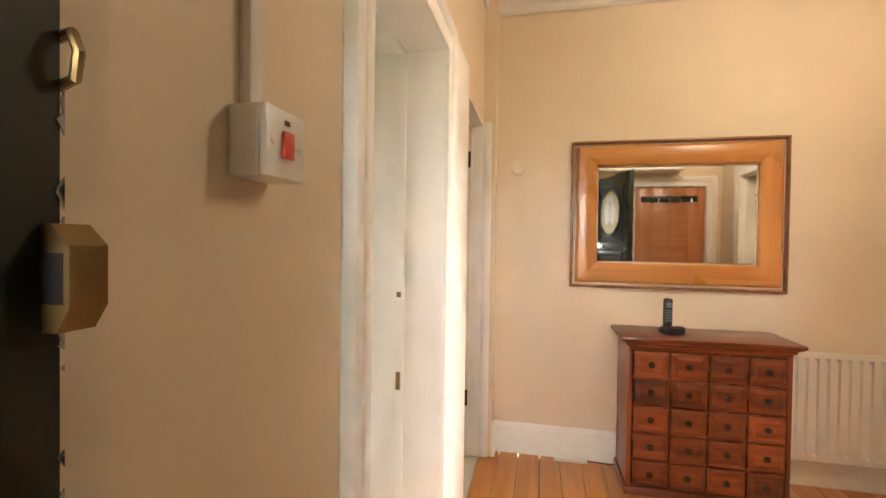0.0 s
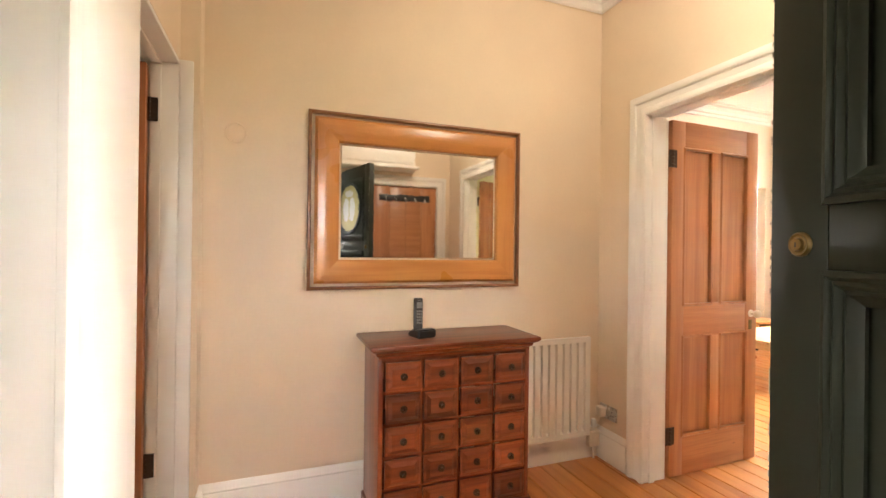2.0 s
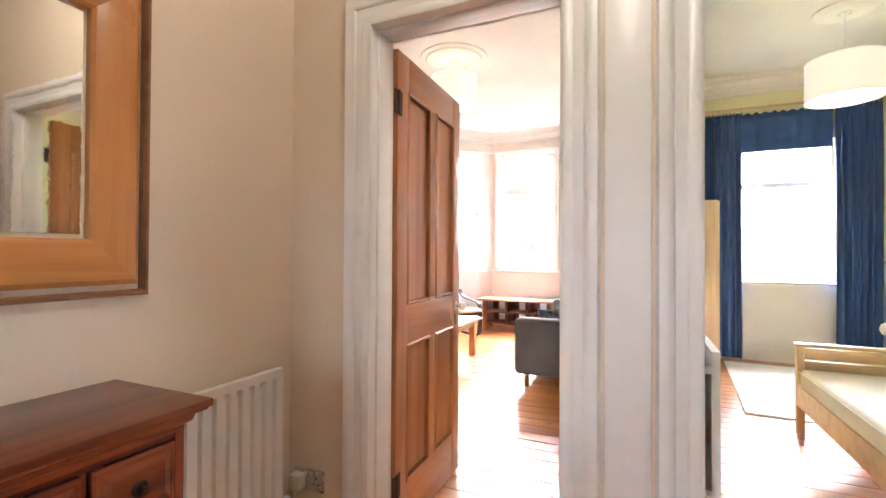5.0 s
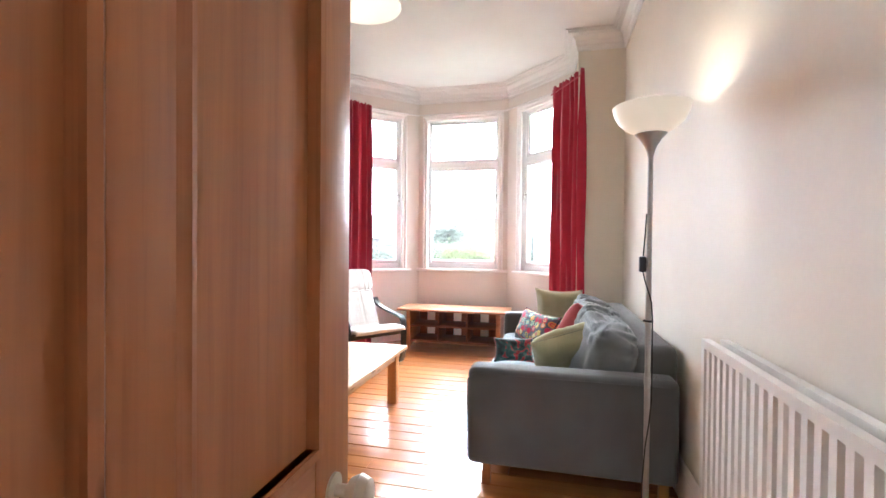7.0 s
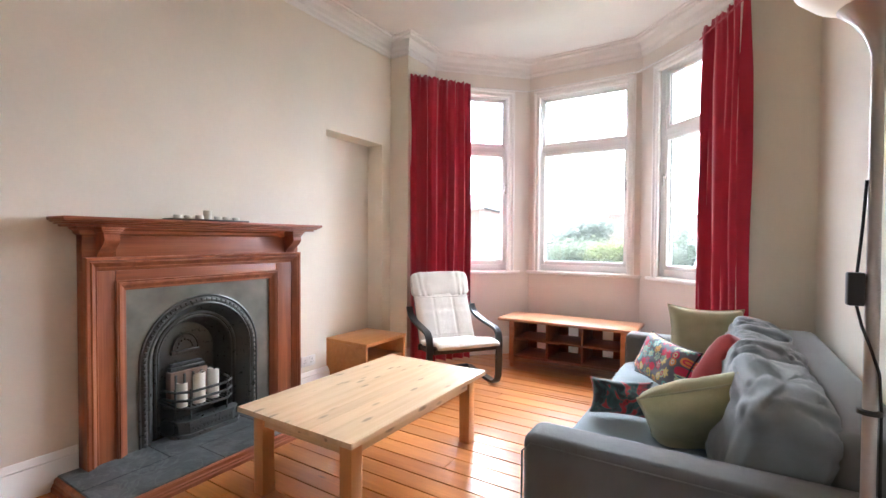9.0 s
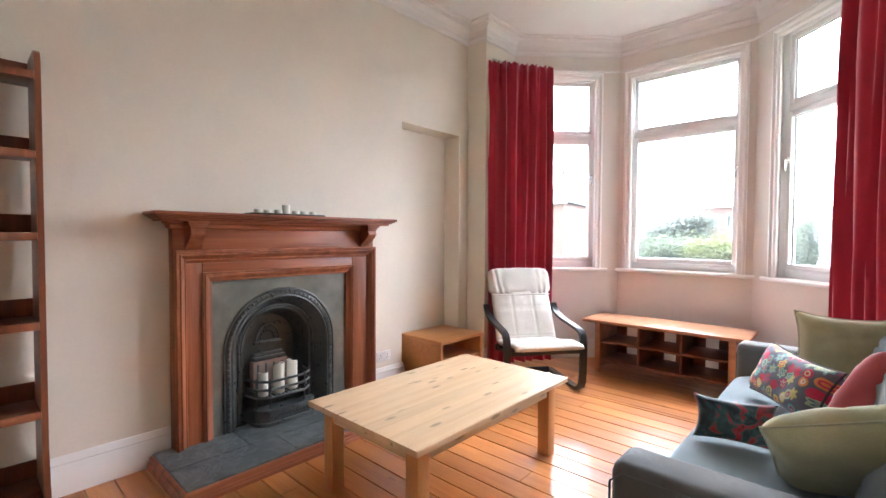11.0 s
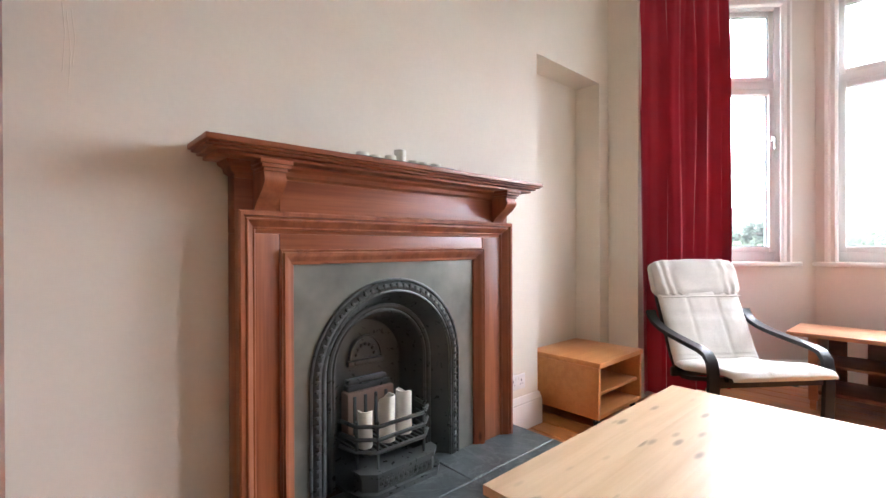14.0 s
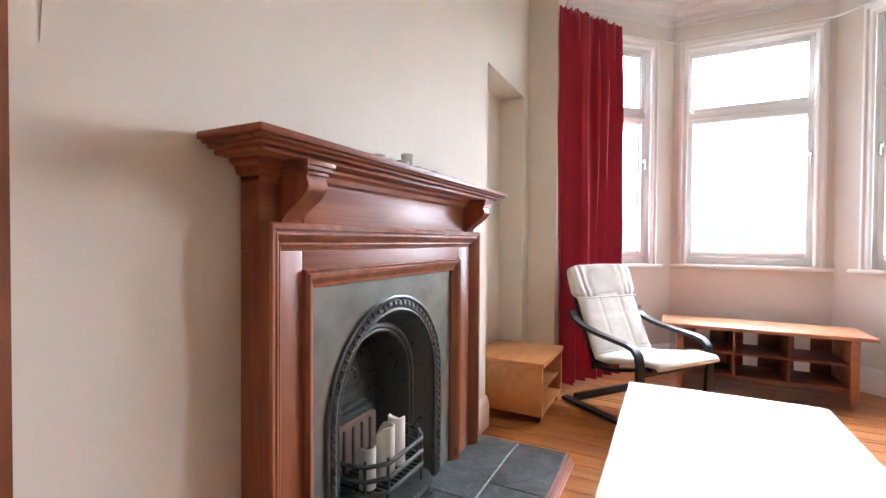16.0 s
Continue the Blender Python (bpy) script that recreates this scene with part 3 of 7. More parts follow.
def sash_window(tag, p, q, w0, w1, transom, handle_side, set_back=0.07):
    """White framed window with a fixed light over a tall side-hung light, in local x along the wall and y outwards."""
    d = (Vector(q) - Vector(p)).normalized()
    m = Matrix(((d.x, -d.y, 0, p[0]), (d.y, d.x, 0, p[1]), (0, 0, 1, 0), (0, 0, 0, 1)))
    w = tagged(new("window_" + tag), "white framed bay window with a narrow top light", kind="structure")
    w.matrix_world = m
    z0, z1 = SILL, HEAD
    y0, y1, f = set_back, set_back + 0.07, 0.070
    bm = bm_new()
    for a in ((w0, w0 + f, z0, z1), (w1 - f, w1, z0, z1), (w0 + f, w1 - f, z0, z0 + f), (w0 + f, w1 - f, z1 - f, z1), (w0 + f, w1 - f, transom - 0.032, transom + 0.032)):
        box(bm, a[0], a[1], y0, y1, a[2], a[3], 0.006)
    part("window_frame", bm, M["upvc"], w)
    # the opening light's own frame and the beads of the upper light
    bm = bm_new()
    g = 0.045
    for lo, hi, t in ((z0 + f, transom - 0.032, g), (transom + 0.032, z1 - f, 0.036)):
        a, b, y2 = w0 + f, w1 - f, y0 - (0.012 if t == g else -0.01)
        for r in ((a, a + t, lo, hi), (b - t, b, lo, hi), (a + t, b - t, lo, lo + t), (a + t, b - t, hi - t, hi)):
            box(bm, r[0], r[1], y2, y1 - 0.012, r[2], r[3], 0.005)
    part("casement", bm, M["upvc"], w)
    for lo, hi, t in ((z0 + f, transom - 0.032, g), (transom + 0.032, z1 - f, 0.036)):
        pane = part("pane", boxed(w0 + f + t - 0.004, w1 - f - t + 0.004, y0 + 0.030, y0 + 0.036, lo + t - 0.004, hi - t + 0.004), M["glass"], w, "grey-tinted glass pane")
        pane.visible_shadow = False
        bm = bm_new()
        a, b, c, e = w0 + f + t, w1 - f - t, lo + t, hi - t
        for q in ((a, a + 0.005, c, e), (b - 0.005, b, c, e), (a + 0.005, b - 0.005, c, c + 0.005), (a + 0.005, b - 0.005, e - 0.005, e)):
            box(bm, q[0], q[1], y0 + 0.022, y0 + 0.0295, q[2], q[3])
        part("gasket", bm, M["grey_plastic"], pane, "thin grey rubber gasket")
    # inner sill, architrave round the opening
    bm = box(bm_new(), w0 - 0.07, w1 + 0.07, -0.035, y0, z0 - 0.035, z0 - 0.003, 0.008)
    part("window_sill", bm, M["gloss"], w)
    bm = bm_new()
    prof = [(0, 0), (0, 0.022), (0.02, 0.028), (0.035, 0.016), (0.06, 0.022), (0.075, 0.012), (0.075, 0)]
    moulding(bm, prof, [(w1 + 0.0, -0.001, z0), (w1 + 0.0, -0.001, z1), (w0, -0.001, z1), (w0, -0.001, z0)], (0, -1, 0))
    part("architrave", bm, M["gloss"], w)
    # handle
    hx = w1 - f - g / 2 if handle_side > 0 else w0 + f + g / 2
    bm = box(bm_new(), hx - 0.014, hx + 0.014, y0 - 0.03, y0 - 0.012, 1.88, 1.93, 0.004)
    hd = part("handle", bm, M["chrome"], w, "small steel window handle")
    part("lever", box(bm_new(), hx - 0.007, hx + 0.007, y0 - 0.048, y0 - 0.03, 1.82, 1.918, 0.005), M["chrome"], hd)
    return w


f1 = bay_facet("north", bay[1], bay[2], 0.20, 0.93)
f2 = bay_facet("middle", bay[2], bay[3], 0.055, 1.135)
f3 = bay_facet("south", bay[3], bay[4], 0.19, 0.92)
fixed("wall_bay_north_return", boxed(RX1 + 0.35, 7.34, LY, LY + 0.3, 0, TOP), M["bay_wall"])
fixed("wall_bay_south_return", boxed(RX1 + 0.35, 7.34, SY - 0.3, SY, 0, TOP), M["bay_wall"])
sash_window("bay_north", *f1, 2.33, 1)
sash_window("bay_middle", *f2, 2.33, 1)
sash_window("bay_south", *f3, 2.33, -1)
fixed("ceiling_bay", prism(bm_new(), [(RX1, LY), (7.34, LY), (BAYX, 4.05), (BAYX, 2.86), (7.34, SY), (RX1, SY)][::-1], "z", RZ, RZ + 0.1), M["ceiling"])
fixed("bay_floor_edge", prism(bm_new(), bay[::-1], "z", -0.12, -0.03), M["subfloor"], "dark gap under the bay's boards")


# ---- linings and architraves of the doorways
ARCH = [(0.0, 0.0), (0.0, 0.016), (0.012, 0.022), (0.030, 0.018), (0.036, 0.012), (0.066, 0.014), (0.074, 0.024), (0.092, 0.030), (0.108, 0.026), (0.116, 0.0)]


def doorway(tag, axis, h, c0, c1, faces, mat, stop=None, prof=ARCH):
    """Lining of a doorway from c0 to c1 through the wall, with architraves on the faces given as (place, outward sign)."""
    a0, a1, _, z1 = h
    d = tagged(new("doorframe_" + tag), "white gloss door lining and moulded architrave", kind="structure")
    bm = bm_new()
    for r in ((a0 - 0.02, a0, 0, z1), (a1, a1 + 0.02, 0, z1), (a0 - 0.02, a1 + 0.02, z1, z1 + 0.02)):
        if axis == "x":
            box(bm, c0, c1, r[0], r[1], r[2], r[3], 0.003)
        else:
            box(bm, r[0], r[1], c0, c1, r[2], r[3], 0.003)
    part("lining", bm, mat, d)
    if stop is not None:
        bm = bm_new()
        for r in ((a0, a0 + 0.012, 0, z1 - 0.012), (a1 - 0.012, a1, 0, z1 - 0.012), (a0, a1, z1 - 0.012, z1)):
            if axis == "x":
                box(bm, stop, stop + 0.04, r[0], r[1], r[2], r[3], 0.003)
            else:
                box(bm, r[0], r[1], stop, stop + 0.04, r[2], r[3], 0.003)
        part("door_stop", bm, mat, d)
    for c, s in faces:
        bm = bm_new()
        if axis == "x":
            lo, hi = (a0, a1) if s < 0 else (a1, a0)
            pts = [(c, p, z) for p, z in ((lo, 0), (lo, z1), (hi, z1), (hi, 0))]
            nrm = (s, 0, 0)
        else:
            lo, hi = (a1, a0) if s < 0 else (a0, a1)
            pts = [(p, c, z) for p, z in ((lo, 0), (lo, z1), (hi, z1), (hi, 0))]
            nrm = (0, s, 0)
        # the profile must grow away from the opening
        side = Vector(nrm).cross(Vector((0, 0, 1)))
        away = Vector(pts[0]) - Vector(pts[2])
        away.z = 0
        pts = pts if side.dot(away) > 0 else pts[::-1]
        moulding(bm, prof, pts, nrm)
        part("architrave", bm, mat, d)
    return d


doorway("living", "x", D1, 2.06, 2.20, [(2.06, -1), (2.20, 1)], M["gloss"], 2.09)
doorway("bedroom", "x", D2, 2.06, 2.20, [(2.06, -1)], M["gloss"], 2.09)
doorway("west_first", "x", W1, -0.80, HX0, [(HX0, 1)], M["gloss"], -0.49)
doorway("west_second", "x", W2, HX0 - 0.26, HX0, [], M["gloss"], -0.405)
doorway("cupboard", "y", CD, 0.10, 0.30, [(0.30, 1)], M["gloss"])
doorway("entrance", "y", ED, 0.10, 0.255, [], M["black_paint"], 0.16)
fixed("trim_west_lining_return", boxed(HX0 + 0.0005, -0.246, W2[1], W2[1] + 0.02, 0.0, 2.12, 0.003), M["gloss"], "white gloss edge of a door lining")
# the boxed panel between the two doorways of the east wall
fixed("panel_between_doors", boxed(2.045, 2.0595, 1.642, 1.772, 0.0, 2.20, 0.004), M["gloss"], "white gloss board between two door frames")
fixed("trim_west_between_doors", boxed(HX0 + 0.0005, HX0 + 0.015, W1[1] + 0.117, W2[0] - 0.001, 0.0, 2.215, 0.004), M["gloss"], "white gloss board between two door frames")

# ---- skirting boards and cornices
SKIRT = [(0.0, 0.0), (0.020, 0.0), (0.020, 0.145), (0.016, 0.152), (0.018, 0.160), (0.012, 0.172), (0.010, 0.186), (0.004, 0.195), (0.0, 0.195)]


def skirting(name, pts, mat=None):
    """Along the foot of a wall, with the room to the left of the way."""
    bm = bm_new()
    moulding(bm, [(u, v) for u, v in SKIRT], [(x, y, 0.0) for x, y in pts], (0, 0, 1))
    return fixed(name, bm, mat or M["gloss"], "moulded white skirting board", 30.0)


skirting("baseboard_hall_north", [(HX1, HY1), (-0.222, HY1)])
skirting("baseboard_hall_east", [(HX1, 2.73), (HX1, HY1)])
skirting("baseboard_hall_west", [(-0.222, HY1), (-0.222, W2[1] + 0.022)])
skirting("baseboard_hall_west_south", [(HX0, W1[0] - 0.118), (HX0, HY0)])
skirting("baseboard_living_north", [(4.195, RY1), (RX0, RY1)])
skirting("baseboard_living_north_east", [(5.97, RY1 + 0.19), (5.97, RY1), (5.60, RY1)])
skirting("baseboard_living_west", [(RX0, RY1), (RX0, 2.73)])
skirting("baseboard_living_south", [(RX0, RY0), (RX1, RY0), (RX1, SY), (7.34, SY), (BAYX, 2.86), (BAYX, 4.05), (7.34, LY), (RX1, LY), (RX1, RY1), (6.72, RY1)])
skirting("baseboard_bedroom", [(RX1, BY0), (RX1, BY1), (RX0, BY1)])
CORNICE = [(0.0, 0.0), (0.0, -0.20), (0.012, -0.205), (0.022, -0.19), (0.020, -0.15), (0.034, -0.135), (0.040, -0.09), (0.075, -0.045), (0.120, -0.034), (0.128, -0.016), (0.150, -0.012), (0.155, 0.0)]


def cornice(name, pts, z, k=1.0, closed=True):
    bm = bm_new()
    moulding(bm, [(u * k, v * k) for u, v in CORNICE], [(x, y, z) for x, y in pts], (0, 0, 1), closed)
    return fixed(name, bm, M["ceiling"], "run plaster cornice", 30.0)


cornice("cornice_living", [(RX0, RY0), (RX1, RY0), (RX1, SY), (7.34, SY), (BAYX, 2.86), (BAYX, 4.05), (7.34, LY), (RX1, LY), (RX1, RY1), (RX0, RY1)], RZ, 0.85)
cornice("cornice_hall", [(HX0, HY0), (HX1, HY0), (HX1, HY1), (HX0, HY1)], HZ, 0.9)
cornice("cornice_bedroom", [(RX0, BY0), (RX1, BY0), (RX1, BY1), (RX0, BY1)], BZ)


# ---- bedroom window
def bedroom_window():
    y0, y1, z0, z1 = BW
    w = tagged(new("window_bedroom"), "white framed bedroom window", kind="structure")
    x0, x1, f, tr = 7.02, 7.09, 0.06, 2.05
    bm = bm_new()
    for r in ((y0, y0 + f, z0, z1), (y1 - f, y1, z0, z1), (y0 + f, y1 - f, z0, z0 + f), (y0 + f, y1 - f, z1 - f, z1), (y0 + f, y1 - f, tr - 0.03, tr + 0.03)):
        box(bm, x0, x1, r[0], r[1], r[2], r[3], 0.006)
    part("window_frame", bm, M["upvc"], w)
    for lo, hi in ((z0 + f, tr - 0.03), (tr + 0.03, z1 - f)):
        pane = part("pane", boxed(x0 + 0.03, x0 + 0.036, y0 + f - 0.004, y1 - f + 0.004, lo - 0.004, hi + 0.004), M["glass"], w, "grey-tinted glass pane")
        pane.visible_shadow = False
    part("window_sill", box(bm_new(), 6.82, x0, y0 - 0.05, y1 + 0.05, z0 - 0.03, z0 - 0.002, 0.006), M["gloss"], w)
    part("apron", boxed(6.835, 6.848, y0 + 0.005, y1 - 0.005, 0.03, z0 - 0.035, 0.004), M["gloss"], w)


bedroom_window()

# ---------------------------------------------------------------- doors
def knob(bm, at, r, out, axis="y"):
    """A round knob with its neck and rose, standing out along an axis."""
    s = 1 if out > 0 else -1
    prof = [(r * 0.9, 0.0), (r * 0.9, 0.004 * s), (r * 0.35, 0.006 * s), (r * 0.35, 0.022 * s), (r * 0.75, 0.028 * s), (r, 0.042 * s), (r * 0.8, 0.056 * s), (r * 0.3, 0.062 * s)]
    return lathe(bm, prof, at, 20, axis)


def hinge_on(door, z, x=0.0, y=0.0, mat="dark_metal"):
    bm = box(bm_new(), x - 0.003, x + 0.03, y - 0.003, y + 0.001, z - 0.05, z + 0.05)
    for k in range(5):
        lathe(bm, [(0.0065, z - 0.05 + 0.0205 * k), (0.0065, z - 0.05 + 0.0205 * k + 0.0185)], (x - 0.004, y - 0.004, 0), 10)
    box(bm, x - 0.034, x - 0.008, y - 0.003, y + 0.001, z - 0.05, z + 0.05)
    part("hinge", bm, M[mat], door, "dark metal butt hinge")


def panelled_door(name, label, m, w, h, t, rows, mat_x, mat_z, knobs, mat_knob=None, cols=2, stile=0.105, mould=0.022):
    """A framed door: hinge edge at x = 0, leaf along +x, faces at y = 0 and y = t. rows: (z0, z1) of its panels."""
    d = thing(name, label, "door", m)
    mid = 0.095
    inner = [(stile, (w - mid) / 2), ((w + mid) / 2, w - stile)] if cols == 2 else [(stile, w - stile)]
    bm = box(bm_new(), 0, stile, 0, t, 0, h, 0.003)
    part("stile", bm, mat_z, d)
    part("stile", box(bm_new(), w - stile, w, 0, t, 0, h, 0.003), mat_z, d)
    zs = [0.0] + [z for r in rows for z in r] + [h]
    for a, b in zip(zs[0::2], zs[1::2]):
        part("rail", box(bm_new(), stile, w - stile, 0.0005, t - 0.0005, a, b, 0.002), mat_x, d)
    if cols == 2:
        for a, b in rows:
            part("muntin", box(bm_new(), (w - mid) / 2, (w + mid) / 2, 0.001, t - 0.001, a, b, 0.002), mat_z, d)
    prof = [(0, -0.014), (0, 0.012), (0.009, 0.016), (0.015, 0.009), (0.021, 0.012), (0.028, 0.003), (0.034, 0.006), (0.042, -0.003), (0.050, -0.007), (0.050, -0.014)] if mould > 0.04 else [(0, -0.014), (0, 0.004), (mould * 0.4, 0.007), (mould * 0.7, 0.0), (mould, -0.004), (mould, -0.014)]
    for a, b in rows:
        for x0, x1 in inner:
            p = part("panel", box(bm_new(), x0, x1, t * 0.5 - 0.006, t * 0.5 + 0.006, a, b), mat_z, d)
            bm = bm_new()
            moulding(bm, prof, [(x0, 0, a), (x0, 0, b), (x1, 0, b), (x1, 0, a)], (0, -1, 0), True)
            moulding(bm, prof, [(x0, t, a), (x1, t, a), (x1, t, b), (x0, t, b)][::-1], (0, 1, 0), True)
            part("panel_moulding", bm, mat_z, p, "", 30.0)
    for z, face in knobs:
        bm = knob(bm_new(), (w - 0.055, 0.0 if face < 0 else t, z), 0.026, face)
        part("door_knob", bm, mat_knob or M["ivory"], d, "round cream door knob")
    return d


TWO = [(0.235, 0.80), (1.00, 1.90)]
DH = 2.065
# living room door, hinged on the north jamb, open at a right angle into the room
ld = panelled_door("door", "stripped pine four-panel door standing open", pose(2.235, 2.598, 0.008, 0, 0, 1.5) @ pose(0, 0, 0), 0.745, DH, 0.042, TWO, M["door_x"], M["door_z"], [(0.92, -1), (0.92, 1)])
for hz in (0.24, 1.84):
    hinge_on(ld, hz, 0.004, -0.001)
part("keyhole_plate", box(bm_new(), 0.67, 0.70, -0.003, 0.0, 0.82, 0.88, 0.002), M["brass"], ld, "brass keyhole plate")
# bedroom door, hinged on the south jamb
bd = panelled_door("door", "stripped pine four-panel bedroom door standing open", pose(2.235, 0.775, 0.008, 0, 0, -6), 0.745, DH, 0.042, TWO, M["door_x"], M["door_z"], [(0.92, -1), (0.92, 1)])
for hz in (0.24, 1.84):
    hinge_on(bd, hz, 0.004, -0.001)
# second west door, hinged on the north jamb, open into the west room
wd = panelled_door("door", "stripped pine four-panel door open into a side room", pose(-0.412, 2.864, 0.008, 0, 0, 180), 0.61, DH, 0.042, TWO, M["door_x"], M["door_z"], [(0.92, -1), (0.92, 1)])
for hz in (0.37, 1.88):
    hinge_on(wd, hz, -0.004, 0.012)
# cupboard door with a coat rail beside the entrance
cd = panelled_door("cupboard_door", "closed flush pine cupboard door of upright boards", pose(1.145, 0.245, 0.006), 0.75, 2.03, 0.035, [(0.02, 0.021)], M["door_x"], M["door_z"], [(0.95, 1)], None, 1, 0.19)
cd.name = "cupboard_door"
for k in range(1, 4):
    part("board_joint", box(bm_new(), 0.19 * k - 0.002, 0.19 * k + 0.002, 0.034, 0.0358, 0.03, 2.0), M["mdark"], cd)
rail = thing("coat_rail", "dark coat rail with steel hooks on a pine door", "coat rail", pose(1.21, 0.281, 1.90))
part("rail_board", box(bm_new(), 0, 0.60, 0, 0.02, -0.035, 0.035, 0.004), M["black_plastic"], rail)
for k in range(5):
    x = 0.07 + 0.115 * k
    bm = tube(bm_new(), [(x, 0.02, 0.0), (x, 0.05, -0.01), (x, 0.055, -0.034), (x, 0.045, -0.05), (x, 0.06, -0.046)], 0.0045, 8)
    part("hook", bm, M["chrome"], rail)

# entrance door: black, swung in past a right angle
ang = math.degrees(math.atan2(1.187 - 0.33, 0.913 - 0.69))
fd = panelled_door("entrance_door", "dark green-black painted entrance door swung open", pose(0.741, 0.314, 0.01, 0, 0, ang), 0.885, 2.10, 0.05, [(0.22, 1.275), (1.375, 1.98)], M["black_paint"], M["black_paint"], [], None, 1, 0.105, 0.05)
LOCK_Y = 0.05
bm = lathe(bm_new(), [(0.020, 0.0), (0.020, 0.004), (0.0175, 0.007), (0.0135, 0.005), (0.011, 0.006), (0.010, 0.011), (0.004, 0.011)], (0.825, LOCK_Y, 1.315), 28, "y")
lk = part("cylinder_lock", bm, M["brass"], fd, "worn brass cylinder lock")
part("keyway", box(bm_new(), 0.8238, 0.8262, LOCK_Y + 0.0105, LOCK_Y + 0.0116, 1.310, 1.318), M["black_plastic"], lk)


def oval(bm, cx, cz, a, b, y0, y1, n=48, a2=None, b2=None):
    """An upright oval disc, or a ring when an inner size is given."""
    ring = [(cx + a * math.cos(2 * math.pi * k / n), cz + b * math.sin(2 * math.pi * k / n)) for k in range(n)]
    if a2 is None:
        return prism(bm, ring, "y", y0, y1)
    rin = [(cx + a2 * math.cos(2 * math.pi * k / n), cz + b2 * math.sin(2 * math.pi * k / n)) for k in range(n)]
    v = [[bm.verts.new((p[0], y, p[1])) for p in r] for y in (y0, y1) for r in (ring, rin)]
    for k in range(n):
        j = (k + 1) % n
        bm.faces.new((v[0][k], v[0][j], v[2][j], v[2][k]))
        bm.faces.new((v[1][j], v[1][k], v[3][k], v[3][j]))
        bm.faces.new((v[2][k], v[2][j], v[3][j], v[3][k]))
        bm.faces.new((v[0][j], v[0][k], v[1][k], v[1][j]))
    return bm


M["plaque_yellow"] = paint("yellow_enamel", (0.46, 0.38, 0.13), 0.45, 0.12, 0.1)
M["plaque_white"] = paint("white_enamel", (0.62, 0.60, 0.55), 0.35, 0.12, 0.1)
# an oval block on the upper panel carries the plaque
part("plaque_board", oval(bm_new(), 0.44, 1.70, 0.255, 0.245, 0.0312, 0.0484), M["black_paint"], fd)
pq = part("oval_plaque", oval(bm_new(), 0.44, 1.70, 0.245, 0.235, 0.0485, 0.056), M["plaque_yellow"], fd, "yellow oval plaque with pale shapes")
part("plaque_rim", oval(bm_new(), 0.44, 1.70, 0.265, 0.255, 0.0485, 0.062, 48, 0.243, 0.233), M["black_paint"], pq)
bm = oval(bm_new(), 0.37, 1.69, 0.075, 0.12, 0.056, 0.058, 24)
oval(bm, 0.51, 1.69, 0.075, 0.12, 0.056, 0.058, 24)
oval(bm, 0.44, 1.85, 0.10, 0.035, 0.056, 0.0575, 24)
part("pale_shapes", bm, M["plaque_white"], pq)
part("stem", box(bm_new(), 0.428, 0.452, 0.0562, 0.0592, 1.53, 1.82, 0.001), M["plaque_yellow"], pq)
part("name_plate", box(bm_new(), 0.12, 0.30, 0.05, 0.056, 1.29, 1.345, 0.003), M["chrome"], fd, "small steel name plate")
for hz in (0.25, 1.80):
    hinge_on(fd, hz, -0.004, 0.006)

# latch keep on the entrance jamb, and worn paint along the jamb's edge
keep = thing("latch_keep", "brass rim latch keep screwed to the black door frame", "door latch", pose(-0.2015, 0.2555, 1.345))
poly = [(-0.0155, -0.030), (0.012, -0.030), (0.021, -0.016), (0.021, 0.018), (0.008, 0.030), (-0.0155, 0.030)]
part("keep_body", prism(bm_new(), [(x, z) for x, z in poly], "y", -0.012, 0.010), M["brass"], keep)
part("keep_slot", box(bm_new(), 0.001, 0.017, -0.0128, -0.0119, -0.014, 0.014), M["black_plastic"], keep)
for z in (-0.022, 0.023):
    part("screw", lathe(bm_new(), [(0.004, -0.0118), (0.004, -0.0135), (0.002, -0.014)], (-0.009, 0, z), 10, "y"), M["dark_metal"], keep)
M["bare"] = paint("chipped_bare_paint", (0.45, 0.42, 0.36), 0.8, 0.3, 0.4, 25)
rnd = random.Random(5)
bm = bm_new()
for k in range(110):
    z = rnd.uniform(0.2, 2.1)
    s = rnd.uniform(0.004, 0.020)
    wv = rnd.uniform(0.0015, 0.005)
    prism(bm, [(0.2553, z), (0.2553 - wv * 0.4, z + s * 0.3), (0.2553 - wv, z + s * 0.6), (0.2553, z + s)], "x", -0.2, -0.1988)
fixed("worn_jamb_edge", bm, M["bare"], "chipped paint on the entrance jamb edge")
bm = bm_new()
for k in range(70):
    z = rnd.uniform(0.25, 1.95)
    q = rnd.uniform(0.003, 0.014)
    wv = rnd.uniform(0.001, 0.003)
    prism(bm, [(0.8852 - wv, z), (0.8854, z + q * 0.2), (0.8854, z + q * 0.9), (0.8852 - wv * 0.5, z + q)], "y", 0.0486, 0.0506)
tagged(part("worn_edge", bm, M["bare"], fd, "pale chips along the door's edge"), kind="stuff")
lat = thing("door_chain_staple", "small brass door chain staple on the jamb", "door fitting", pose(-0.200, 0.258, 1.47))
part("staple", tube(bm_new(), [(-0.008, 0, 0.012), (0.008, -0.004, 0.012), (0.014, -0.005, 0.0), (0.010, -0.004, -0.014), (-0.008, 0, -0.016)], 0.0032, 8), M["brass"], lat)

